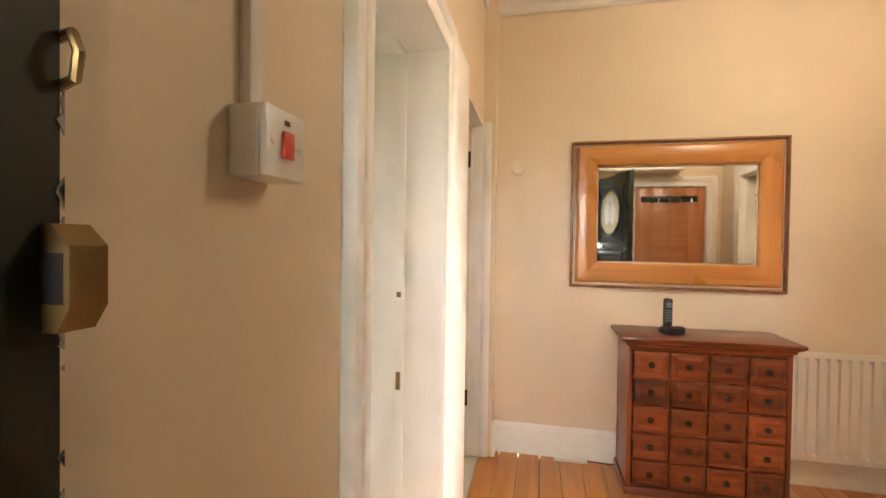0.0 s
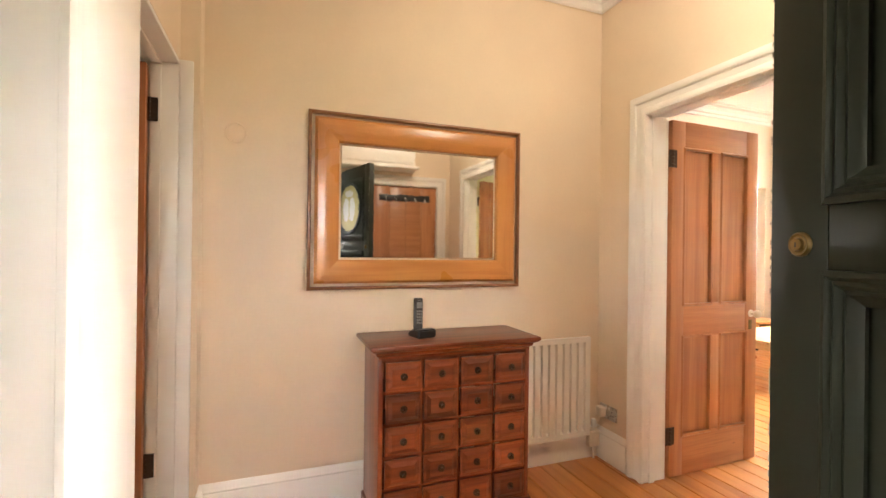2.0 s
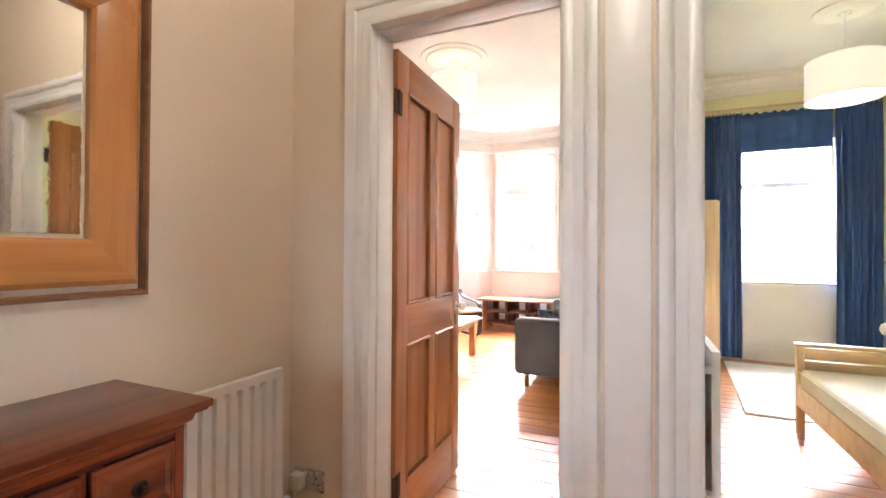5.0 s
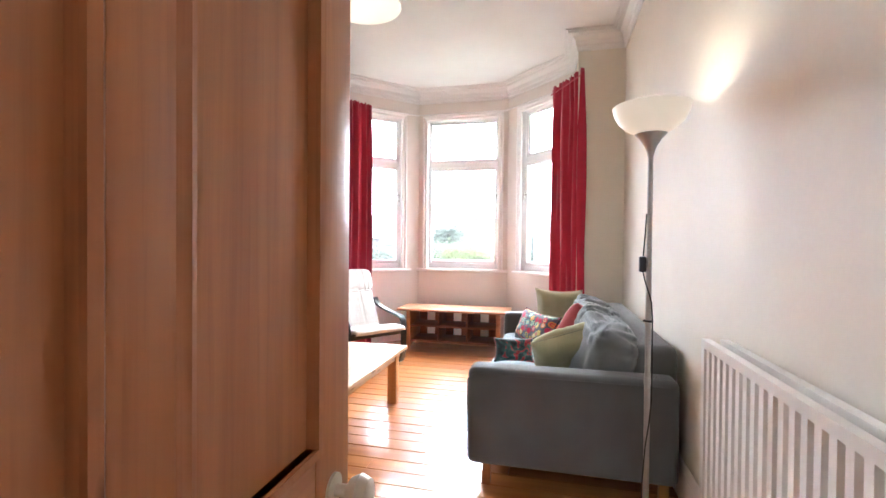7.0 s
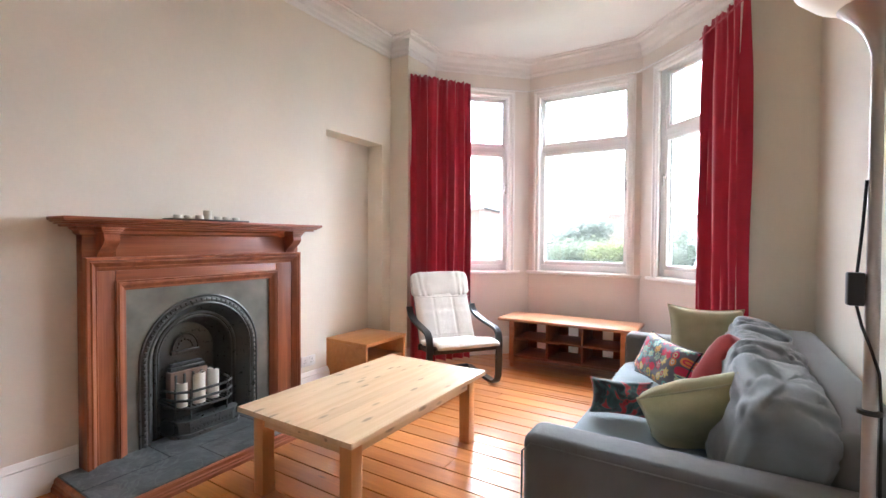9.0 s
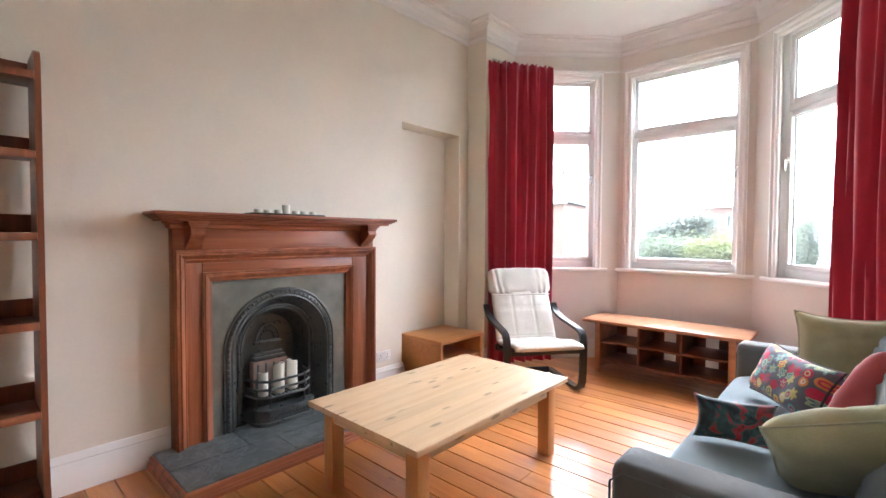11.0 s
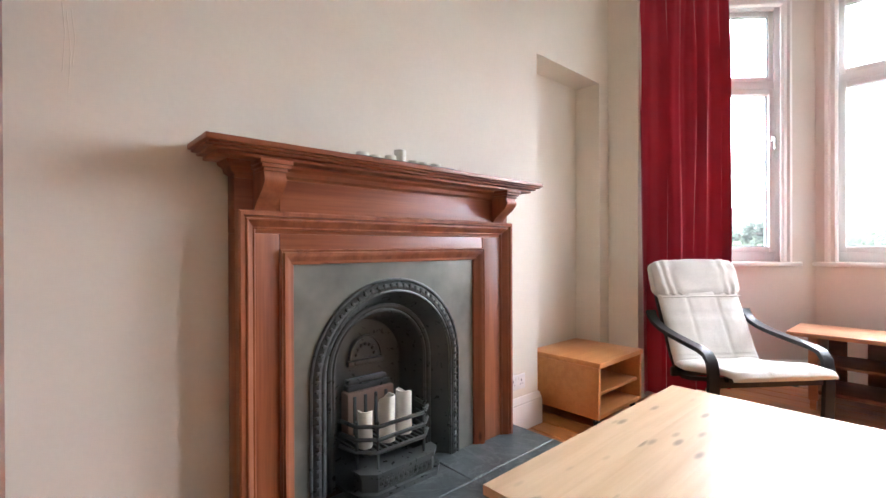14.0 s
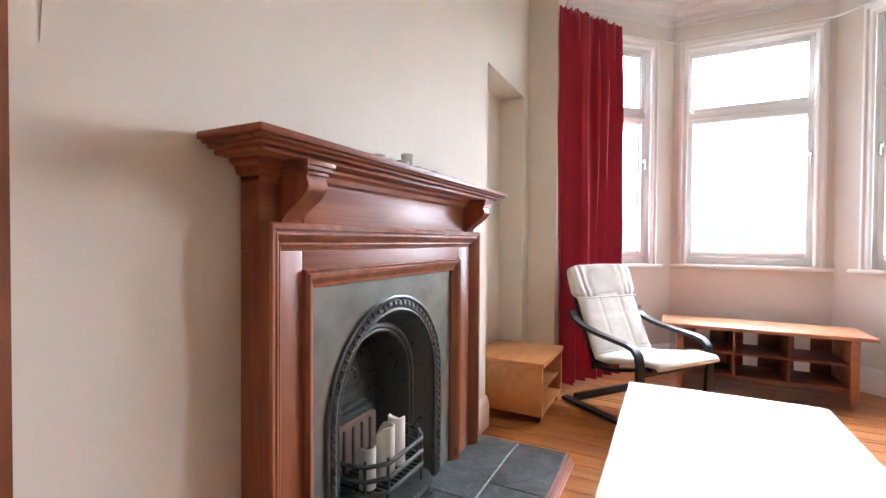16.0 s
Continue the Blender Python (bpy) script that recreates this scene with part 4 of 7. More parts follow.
# strike plates in the first west doorway
for z, hgt, nm in ((0.823, 0.070, "strike_plate"), (1.16, 0.021, "bolt_keep")):
    single(nm, box(bm_new(), -0.478, -0.460, W1[1] - 0.0145, W1[1] - 0.0121, z - hgt / 2, z + hgt / 2, 0.001), M["brass"], "small dull brass keep let into the door lining", "door fitting", None, "door lining keeps")

# ---------------------------------------------------------------- hall things
# cooker switch with its trunking
sw = thing("cooker_switch", "white surface-mounted switch box with a red rocker", "switch", pose(HX0, 0.562, 1.486))
part("box_body", box(bm_new(), 0.0, 0.042, -0.043, 0.043, -0.043, 0.043, 0.003), M["white_plastic"], sw)
part("face_plate", box(bm_new(), 0.042, 0.052, -0.043, 0.043, -0.043, 0.043, 0.003), M["white_plastic"], sw)
part("rocker", box(bm_new(), 0.052, 0.058, -0.012, 0.010, -0.018, 0.016, 0.002), M["red_plastic"], sw, "red rocker")
part("neon", box(bm_new(), 0.052, 0.0535, -0.005, 0.005, 0.024, 0.030), M["dark_metal"], sw)
for yy in (-0.03, 0.03):
    part("screw", lathe(bm_new(), [(0.004, 0.052), (0.004, 0.0532), (0.002, 0.0536)], (0, yy, 0.0), 10, "x"), M["chrome"], sw)
single("cable_trunking", box(bm_new(), 0, 0.016, -0.0125, 0.0125, 0.044, 1.25, 0.002), M["white_plastic"], "white plastic cable trunking above a switch", "trunking", pose(HX0, 0.552, 1.486))
bt = single("blanking_plate", lathe(bm_new(), [(0.05, 0.0), (0.05, -0.008), (0.044, -0.012), (0.040, -0.008), (0.037, -0.011), (0.002, -0.012)], (0, 0, 0), 32, "y"), M["hall_wall"], "round wall plate painted over in cream", "wall plate", pose(-0.083, HY1, 1.853))


def wall_mirror():
    x0, x1, z0, z1 = 0.264, 1.438, 1.112, 1.988
    f = 0.155
    d = thing("wall_mirror", "rectangular mirror in a wide honey wood frame", "mirror", pose((x0 + x1) / 2, HY1, (z0 + z1) / 2))
    w, h = (x1 - x0) / 2, (z1 - z0) / 2
    # four mitred frame members with a rounded face
    prof = [(0.016, -0.001), (0.016, 0.024), (0.03, 0.036), (0.06, 0.040), (0.10, 0.036), (0.130, 0.028), (0.138, 0.020), (0.138, -0.001)]
    cs = [(-w, -h), (w, -h), (w, h), (-w, h)]
    for k in range(4):
        a, b = cs[k], cs[(k + 1) % 4]
        bm = bm_new()
        rings = []
        for p in (a, b):
            s = (1 if p[0] < 0 else -1, 1 if p[1] < 0 else -1)
            rings.append([bm.verts.new((p[0] + s[0] * u, -v, p[1] + s[1] * u)) for u, v in prof])
        n = len(prof)
        for j in range(n):
            bm.faces.new((rings[0][j], rings[1][j], rings[1][(j + 1) % n], rings[0][(j + 1) % n]))
        bm.faces.new(rings[0])
        bm.faces.new(rings[1])
        part("frame_member", bm, M["mframe_x" if k % 2 == 0 else "mframe_z"], d, "", 30.0)
    for nm, inset, pr in (("outer_edge", 0.0, [(0, -0.001), (0, 0.020), (0.006, 0.028), (0.013, 0.027), (0.017, 0.022), (0.017, -0.001)]), ("inner_edge", 0.136, [(0, -0.001), (0, 0.022), (0.006, 0.027), (0.012, 0.022), (0.019, 0.010), (0.019, -0.001)])):
        bm = bm_new()
        W, H = w - inset, h - inset
        moulding(bm, pr, [(-W, 0, -H), (-W, 0, H), (W, 0, H), (W, 0, -H)], (0, -1, 0), True)
        part(nm, bm, M["mdark"], d, "dark beaded edge", 30.0)
    part("mirror_glass", box(bm_new(), -w + 0.15, w - 0.15, -0.008, -0.004, -h + 0.15, h - 0.15), M["mirror"], d, "", 0.0)
    return d


wall_mirror()


def spice_chest():
    x0, x1, yf, yb, top = 0.545, 1.335, 2.655, 2.985, 0.868
    d = thing("chest_of_drawers", "red-brown wooden chest with twenty small square drawers", "chest of drawers", pose((x0 + x1) / 2, 0, 0))
    w = (x1 - x0) / 2
    t = 0.022
    for sx in (-w, w - t):
        part("side_panel", box(bm_new(), sx, sx + t, yf, yb, 0.0, 0.80, 0.002), M["chest_z"], d)
    part("back_panel", box(bm_new(), -w + t, w - t, yb - 0.012, yb, 0.03, 0.80), M["chest_z"], d)
    part("base", box(bm_new(), -w - 0.012, w + 0.012, yf - 0.014, yb, 0.0, 0.045, 0.006), M["chest_x"], d)
    prof = [(0, 0), (0.0, 0.012), (0.012, 0.020), (0.016, 0.034), (0.034, 0.042), (0.036, 0.048), (-0.03, 0.048), (-0.03, 0)]
    bm = bm_new()
    moulding(bm, [(-u, v) for u, v in prof], [(-w, yb, 0.80), (w, yb, 0.80), (w, yf, 0.80), (-w, yf, 0.80)][::-1], (0, 0, 1), True)
    part("cornice", bm, M["chest_x"], d, "", 30.0)
    part("top", box(bm_new(), -w - 0.045, w + 0.045, yf - 0.045, yb + 0.008, 0.848, top, 0.006), M["chest_x"], d, "glossy red-brown top")
    rows, cols = 5, 4
    cw, rh = (2 * w - 2 * t) / cols, (0.795 - 0.05) / rows
    for k in range(rows + 1):
        part("rail", box(bm_new(), -w + t, w - t, yf + 0.004, yf + 0.2, 0.05 + rh * k - 0.008, 0.05 + rh * k + 0.006), M["chest_x"], d)
    for k in range(1, cols):
        part("divider", box(bm_new(), -w + t + cw * k - 0.007, -w + t + cw * k + 0.007, yf + 0.005, yf + 0.2, 0.05, 0.795), M["chest_z"], d)
    # one drawer front: a raised and bevelled square field
    bm = bm_new()
    a, b = cw / 2 - 0.009, rh / 2 - 0.009
    rings = []
    for ins, y in ((0.0, 0.0), (0.0, -0.010), (0.006, -0.013), (0.012, -0.013), (0.030, -0.022), (0.034, -0.022)):
        rings.append([bm.verts.new((sx * (a - ins), y, sz * (b - ins))) for sx, sz in ((-1, -1), (1, -1), (1, 1), (-1, 1))])
    for p, q in zip(rings, rings[1:]):
        for k in range(4):
            bm.faces.new((p[k], p[(k + 1) % 4], q[(k + 1) % 4], q[k]))
    bm.faces.new(rings[-1])
    bm.faces.new(rings[0][::-1])
    front = mesh_of("drawer", bm, M["chest_x"])
    bm = lathe(bm_new(), [(0.017, 0.0), (0.017, -0.003), (0.013, -0.005), (0.012, -0.004), (0.007, -0.004), (0.006, -0.016), (0.008, -0.019), (0.008, -0.022), (0.003, -0.024)], (0, 0, 0), 18, "y")
    pull = mesh_of("knob", bm, M["dark_metal"], 40)
    for r in range(rows):
        for c in range(cols):
            dr = new("drawer", front)
            dr.parent = d
            dr.location = (-w + t + cw * (c + 0.5), yf, 0.05 + rh * (r + 0.5))
            kn = new("knob", pull)
            kn.parent = dr
            kn.location = (0, -0.022, 0)
    return d


spice_chest()


def phone():
    d = thing("cordless_phone", "black cordless telephone standing in its charging base", "telephone", pose(0.79, 2.80, 0.868, 0, 0, 14))
    bm = bm_new()
    prism(bm, [(-0.055, 0.0), (0.05, 0.0), (0.05, 0.018), (0.02, 0.036), (-0.03, 0.045), (-0.055, 0.040)], "x", -0.045, 0.060)
    bmesh.ops.bevel(bm, geom=bm.edges[:], offset=0.006, segments=2, affect="EDGES")
    base = part("charging_base", bm, M["black_plastic"], d)
    # handset leaning a little back
    h = box(bm_new(), -0.024, 0.024, -0.013, 0.013, 0.0, 0.165, 0.009, 3)
    hs = part("handset", h, M["black_plastic"], d)
    hs.matrix_local = pose(-0.012, 0.005, 0.03, -7, 4, 0)
    part("screen", box(bm_new(), -0.016, 0.016, -0.0145, -0.0128, 0.112, 0.142, 0.001), M["grey_plastic"], hs, "grey display")
    bm = bm_new()
    for r in range(5):
        for c in range(3):
            box(bm, -0.017 + 0.0125 * c, -0.0075 + 0.0125 * c, -0.0148, -0.0128, 0.034 + 0.0145 * r, 0.043 + 0.0145 * r, 0.001, 1)
    part("keypad", bm, M["grey_plastic"], hs)
    part("speaker_slot", box(bm_new(), -0.008, 0.008, -0.0140, -0.0128, 0.150, 0.153), M["grey_plastic"], hs)


phone()


def radiator(name, label, m, w, h, flutes, double=False, group="radiators"):
    """Pressed steel panel: x along the wall, y = 0 at the wall, front towards -y, z from its lower edge."""
    d = thing(name, label, "radiator", m, group)
    rows = (-0.030,) if not double else (-0.030, -0.092)
    for y in rows:
        bm = bm_new()
        edge = 0.022
        pitch = (w - 2 * edge) / flutes
        pts = [(0.0, 0.0)]
        for k in range(flutes):
            a = edge + pitch * k
            pts += [(a + pitch * 0.22, 0.0), (a + pitch * 0.30, 0.015), (a + pitch * 0.62, 0.015), (a + pitch * 0.72, 0.0)]
        pts.append((w, 0.0))
        lo = []
        for z, k in ((0.0, 0.0), (0.030, 0.0), (0.042, 1.0), (h - 0.042, 1.0), (h - 0.030, 0.0), (h, 0.0)):
            lo.append([bm.verts.new((x, y - 0.019 + yy * k, z)) for x, yy in pts])
        for a, b in zip(lo, lo[1:]):
            for k in range(len(pts) - 1):
                bm.faces.new((a[k], a[k + 1], b[k + 1], b[k]))
        back = [[bm.verts.new((x, y + 0.010, z)) for x in (0.0, w)] for z in (0.0, h)]
        bm.faces.new((back[0][0], back[1][0], back[1][1], back[0][1]))
        bm.faces.new((*lo[0], back[0][1], back[0][0]))
        bm.faces.new((*lo[-1][::-1], back[1][0], back[1][1]))
        bm.faces.new((*[r[0] for r in lo], back[1][0], back[0][0]))
        bm.faces.new((*[r[-1] for r in lo][::-1], back[0][1], back[1][1]))
        part("panel", bm, M["rad"], d, "", 25.0)
    if double:
        for x in (0.0, w - 0.02):
            for z in (0.06, h - 0.085):
                part("tie", boxed(x, x + 0.02, -0.088, -0.034, z, z + 0.025), M["rad"], d)
    for x in (0.12 * w, 0.88 * w):
        part("bracket", boxed(x - 0.015, x + 0.015, -0.028, 0.0, 0.05, h - 0.05), M["rad"], d)
    z0 = -m.translation.z
    pr = rows[-1] + 0.008
    for x, s in ((0.0, -1), (w, 1)):
        bm = tube(bm_new(), [(x, pr, 0.03), (x + 0.045 * s, pr, 0.03), (x + 0.05 * s, pr, 0.02), (x + 0.05 * s, pr, z0 + 0.004)], 0.0075, 8)
        part("pipe", bm, M["rad"] if not double else M["chrome"], d)
    bm = lathe(bm_new(), [(0.014, 0.0), (0.017, 0.006), (0.017, 0.04), (0.013, 0.05), (0.003, 0.052)], (w + 0.05, pr, 0.035), 14)
    part("valve_cap", bm, M["white_plastic"], d)
    return d


radiator("radiator", "white single-panel radiator on the hall wall beside the chest", pose(1.02, HY1 - 0.022, 0.165), 0.925, 0.61, 17)


def socket_plate(name, label, m, mat, group="wall sockets"):
    """Double wall socket, 146 by 86 mm, facing -y."""
    d = thing(name, label, "wall socket", m, group)
    part("plate", box(bm_new(), -0.073, 0.073, -0.009, 0, -0.043, 0.043, 0.003), mat, d)
    for x in (-0.036, 0.036):
        bm = bm_new()
        box(bm, x - 0.003, x + 0.003, -0.0096, -0.0088, 0.006, 0.016)
        box(bm, x - 0.014, x - 0.006, -0.0096, -0.0088, -0.014, -0.010)
        box(bm, x + 0.006, x + 0.014, -0.0096, -0.0088, -0.014, -0.010)
        part("pin_holes", bm, M["black_plastic"], d)
        part("rocker", box(bm_new(), x * 0.35 - 0.006, x * 0.35 + 0.006, -0.012, -0.009, 0.016, 0.034, 0.001), M["white_plastic"], d)
    return d


hs = socket_plate("wall_socket", "brushed steel double socket above the hall skirting", pose(HX1, 2.893, 0.305, 0, 0, 90) @ pose(0, 0, 0, 0, 0, 180), M["chrome"])
hs.matrix_world = pose(HX1, 2.893, 0.305, 0, 0, -90)
pl = thing("phone_adaptor", "cream plug-in adaptor with a white flex", "plug", pose(HX1 - 0.010, 2.93, 0.305))
part("adaptor_body", box(bm_new(), -0.045, 0.0, -0.026, 0.026, -0.03, 0.03, 0.008), M["ivory"], pl)
part("flex", tube(bm_new(), [(-0.03, 0.0, -0.028), (-0.035, 0.01, -0.07), (-0.06, 0.02, -0.10), (-0.05, -0.015, -0.12), (-0.07, 0.012, -0.135), (-0.09, 0.02, -0.16), (-0.06, 0.03, -0.18), (-0.03, 0.045, -0.20)], 0.0035, 6), M["ivory"], pl)
jb = thing("phone_junction_box", "small cream telephone junction box above the skirting", "junction box", pose(1.995, HY1 - 0.021, 0.13))
part("box_body", box(bm_new(), -0.04, 0.04, -0.035, 0, -0.05, 0.05, 0.005), M["ivory"], jb)
part("lead", tube(bm_new(), [(-0.04, -0.02, 0.02), (-0.065, -0.03, 0.035), (-0.07, -0.02, 0.05), (-0.03, -0.03, 0.068), (0.01, -0.025, 0.06), (0.03, -0.04, 0.075)], 0.0035, 6), M["ivory"], jb)
fx = thing("cable_cover", "short white plastic cable cover on the floorboards", "cable cover", pose(0.27, 2.952, 0.0))
part("cover", box(bm_new(), -0.10, 0.10, -0.022, 0.022, 0.001, 0.026, 0.004), M["white_plastic"], fx)
part("cable", tube(bm_new(), [(0.10, 0.0, 0.012), (0.15, 0.012, 0.006), (0.22, 0.008, 0.005), (0.32, 0.014, 0.005)], 0.004, 6), M["black_plastic"], fx)

# white cupboard box over the entrance and cupboard doors
mb = thing("meter_cupboard", "white painted meter cupboard high over the entrance door", "cupboard", pose(0, HY0, 0))
part("carcass", box(bm_new(), 0.42, 1.55, 0.0, 0.26, 2.22, 2.74, 0.004), M["gloss"], mb)
part("door_leaf", box(bm_new(), 0.45, 1.52, 0.26, 0.278, 2.25, 2.71, 0.003), M["gloss"], mb)
part("shelf_lip", box(bm_new(), 0.38, 1.59, 0.0, 0.29, 2.195, 2.2195, 0.003), M["gloss"], mb)
tube_bm = tube(bm_new(), [(0.36, 0.02, 2.2), (0.36, 0.02, 2.95)], 0.011, 8)
part("conduit", tube_bm, M["gloss"], mb)
hl = thing("ceiling_lamp", "cream glass ceiling lamp in the hall", "ceiling lamp", pose(1.40, 1.70, HZ))
part("rose", lathe(bm_new(), [(0.05, 0.0), (0.05, -0.01), (0.02, -0.03), (0.004, -0.032)], (0, 0, 0), 20), M["white_plastic"], hl)
part("flex", tube(bm_new(), [(0, 0, -0.03), (0, 0, -0.22)], 0.004, 6), M["white_plastic"], hl)
part("lampholder", lathe(bm_new(), [(0.015, -0.22), (0.02, -0.24), (0.02, -0.28), (0.012, -0.29)], (0, 0, 0), 14), M["white_plastic"], hl)

# ---------------------------------------------------------------- soft shapes
def blob(bm, sx, sy, sz, e=0.35, n=28, amp=0.0, freq=3.0, seed=0, at=(0, 0, 0), ridge=0.0):
    """A boxy rounded body: half sizes, e from 1 (round) to 0 (square), with soft lumps."""
    def sp(v):
        return math.copysign(abs(v) ** e, v)
    rows = []
    for i in range(n + 1):
        p = -math.pi / 2 + math.pi * i / n
        row = []
        for j in range(2 * n):
            t = 2 * math.pi * j / (2 * n)
            v = Vector((sx * sp(math.cos(p)) * sp(math.cos(t)), sy * sp(math.cos(p)) * sp(math.sin(t)), sz * sp(math.sin(p))))
            if amp:
                q = v * freq + Vector((seed * 7.1, seed * 3.3, seed))
                v += v.normalized() * amp * (noise.noise(q) + 0.5 * noise.noise(q * 2.7))
                if ridge:
                    w = Vector((q.x * 1.6, q.y * 1.6, q.z * 3.2)) + Vector((noise.noise(q), noise.noise(q * 1.3), 0)) * 1.5
                    v -= v.normalized() * ridge * (1 - min(1.0, abs(noise.noise(w)) * 5)) 
            row.append(bm.verts.new(v + Vector(at)) if 0 < i < n or j == 0 else row[0])
        rows.append(row)
    for a, b in zip(rows, rows[1:]):
        for j in range(2 * n):
            k = (j + 1) % (2 * n)
            vs = []
            for v in (a[j], a[k], b[k], b[j]):
                if v not in vs:
                    vs.append(v)
            if len(vs) > 2:
                bm.faces.new(vs)
    return bm


def cushion_mesh(w, h, t, n=22, seed=1, amp=0.012, pinch=0.13):
    """A scatter cushion: a pinched square pillow lying in x and z, thick along y, with drawn-in sides and sharp corners."""
    bm = bm_new()
    grid = {}
    for side in (-1, 1):
        for i in range(n + 1):
            for j in range(n + 1):
                u, v = 2 * i / n - 1, 2 * j / n - 1
                edge = i in (0, n) or j in (0, n)
                if edge and side == 1:
                    grid[side, i, j] = grid[-1, i, j]
                    continue
                k = ((1 - u ** 4) * (1 - v ** 4)) ** 0.5
                pull = 1 - pinch * (1 - abs(v) ** 2) * abs(u) ** 3
                pull2 = 1 - pinch * (1 - abs(u) ** 2) * abs(v) ** 3
                p = Vector((u * w / 2 * pull, side * t / 2 * k, v * h / 2 * pull2))
                q = Vector((u * 2.2 + seed * 5, v * 2.2, side + seed))
                p.y += amp * k * (noise.noise(q) + 0.5 * noise.noise(q * 2.6))
                # creases that run in from the corners
                p.y -= side * 0.006 * k * max(0.0, math.sin(9 * (u - v) + 3 * noise.noise(q))) * (abs(u * v))
                grid[side, i, j] = bm.verts.new(p)
    for side in (-1, 1):
        for i in range(n):
            for j in range(n):
                vs = [grid[side, i, j], grid[side, i + 1, j], grid[side, i + 1, j + 1], grid[side, i, j + 1]]
                bm.faces.new(vs if side < 0 else vs[::-1])
    return bm


def rim(w, h, n=22, r=0.005, pinch=0.13):
    pts = []
    for s0, s1 in (((-1, -1), (1, -1)), ((1, -1), (1, 1)), ((1, 1), (-1, 1)), ((-1, 1), (-1, -1))):
        for k in range(n):
            f = k / n
            u, v = s0[0] + (s1[0] - s0[0]) * f, s0[1] + (s1[1] - s0[1]) * f
            pts.append((u * w / 2 * (1 - pinch * (1 - abs(v) ** 2) * abs(u) ** 3), 0, v * h / 2 * (1 - pinch * (1 - abs(u) ** 2) * abs(v) ** 3)))
    return tube(bm_new(), pts + [pts[0]], r, 6)


def scatter_cushion(label, low, across, up, t, mat, seed, piping=None, pinch=0.13):
    """A cushion from one lower corner, the corner across from it and the corner above it."""
    low, across, up = Vector(low), Vector(across), Vector(up)
    ax = (across - low).normalized()
    az = up - low
    az = (az - ax * az.dot(ax)).normalized()
    ay = az.cross(ax)
    w, h = (across - low).length, (up - low).dot(az)
    mid = low + ax * w / 2 + az * h / 2
    m = Matrix((ax, ay, az)).transposed().to_4x4()
    m.translation = mid
    c = thing("cushion", label, "cushion", m, "scatter cushions")
    part("cover", cushion_mesh(w, h, t, 22, seed, 0.012, pinch), mat, c, "", 80)
    if piping:
        part("piping", rim(w, h, 22, 0.005, pinch), piping, c)
    return c


# ---------------------------------------------------------------- fireplace
FX0, FX1 = 4.20, 5.60           # outer faces of the surround
SX0, SX1, STOP_Z = 4.405, 5.345, 1.005   # iron plate
FCX = (SX0 + SX1) / 2
FY = 4.985                      # front of the surround's body


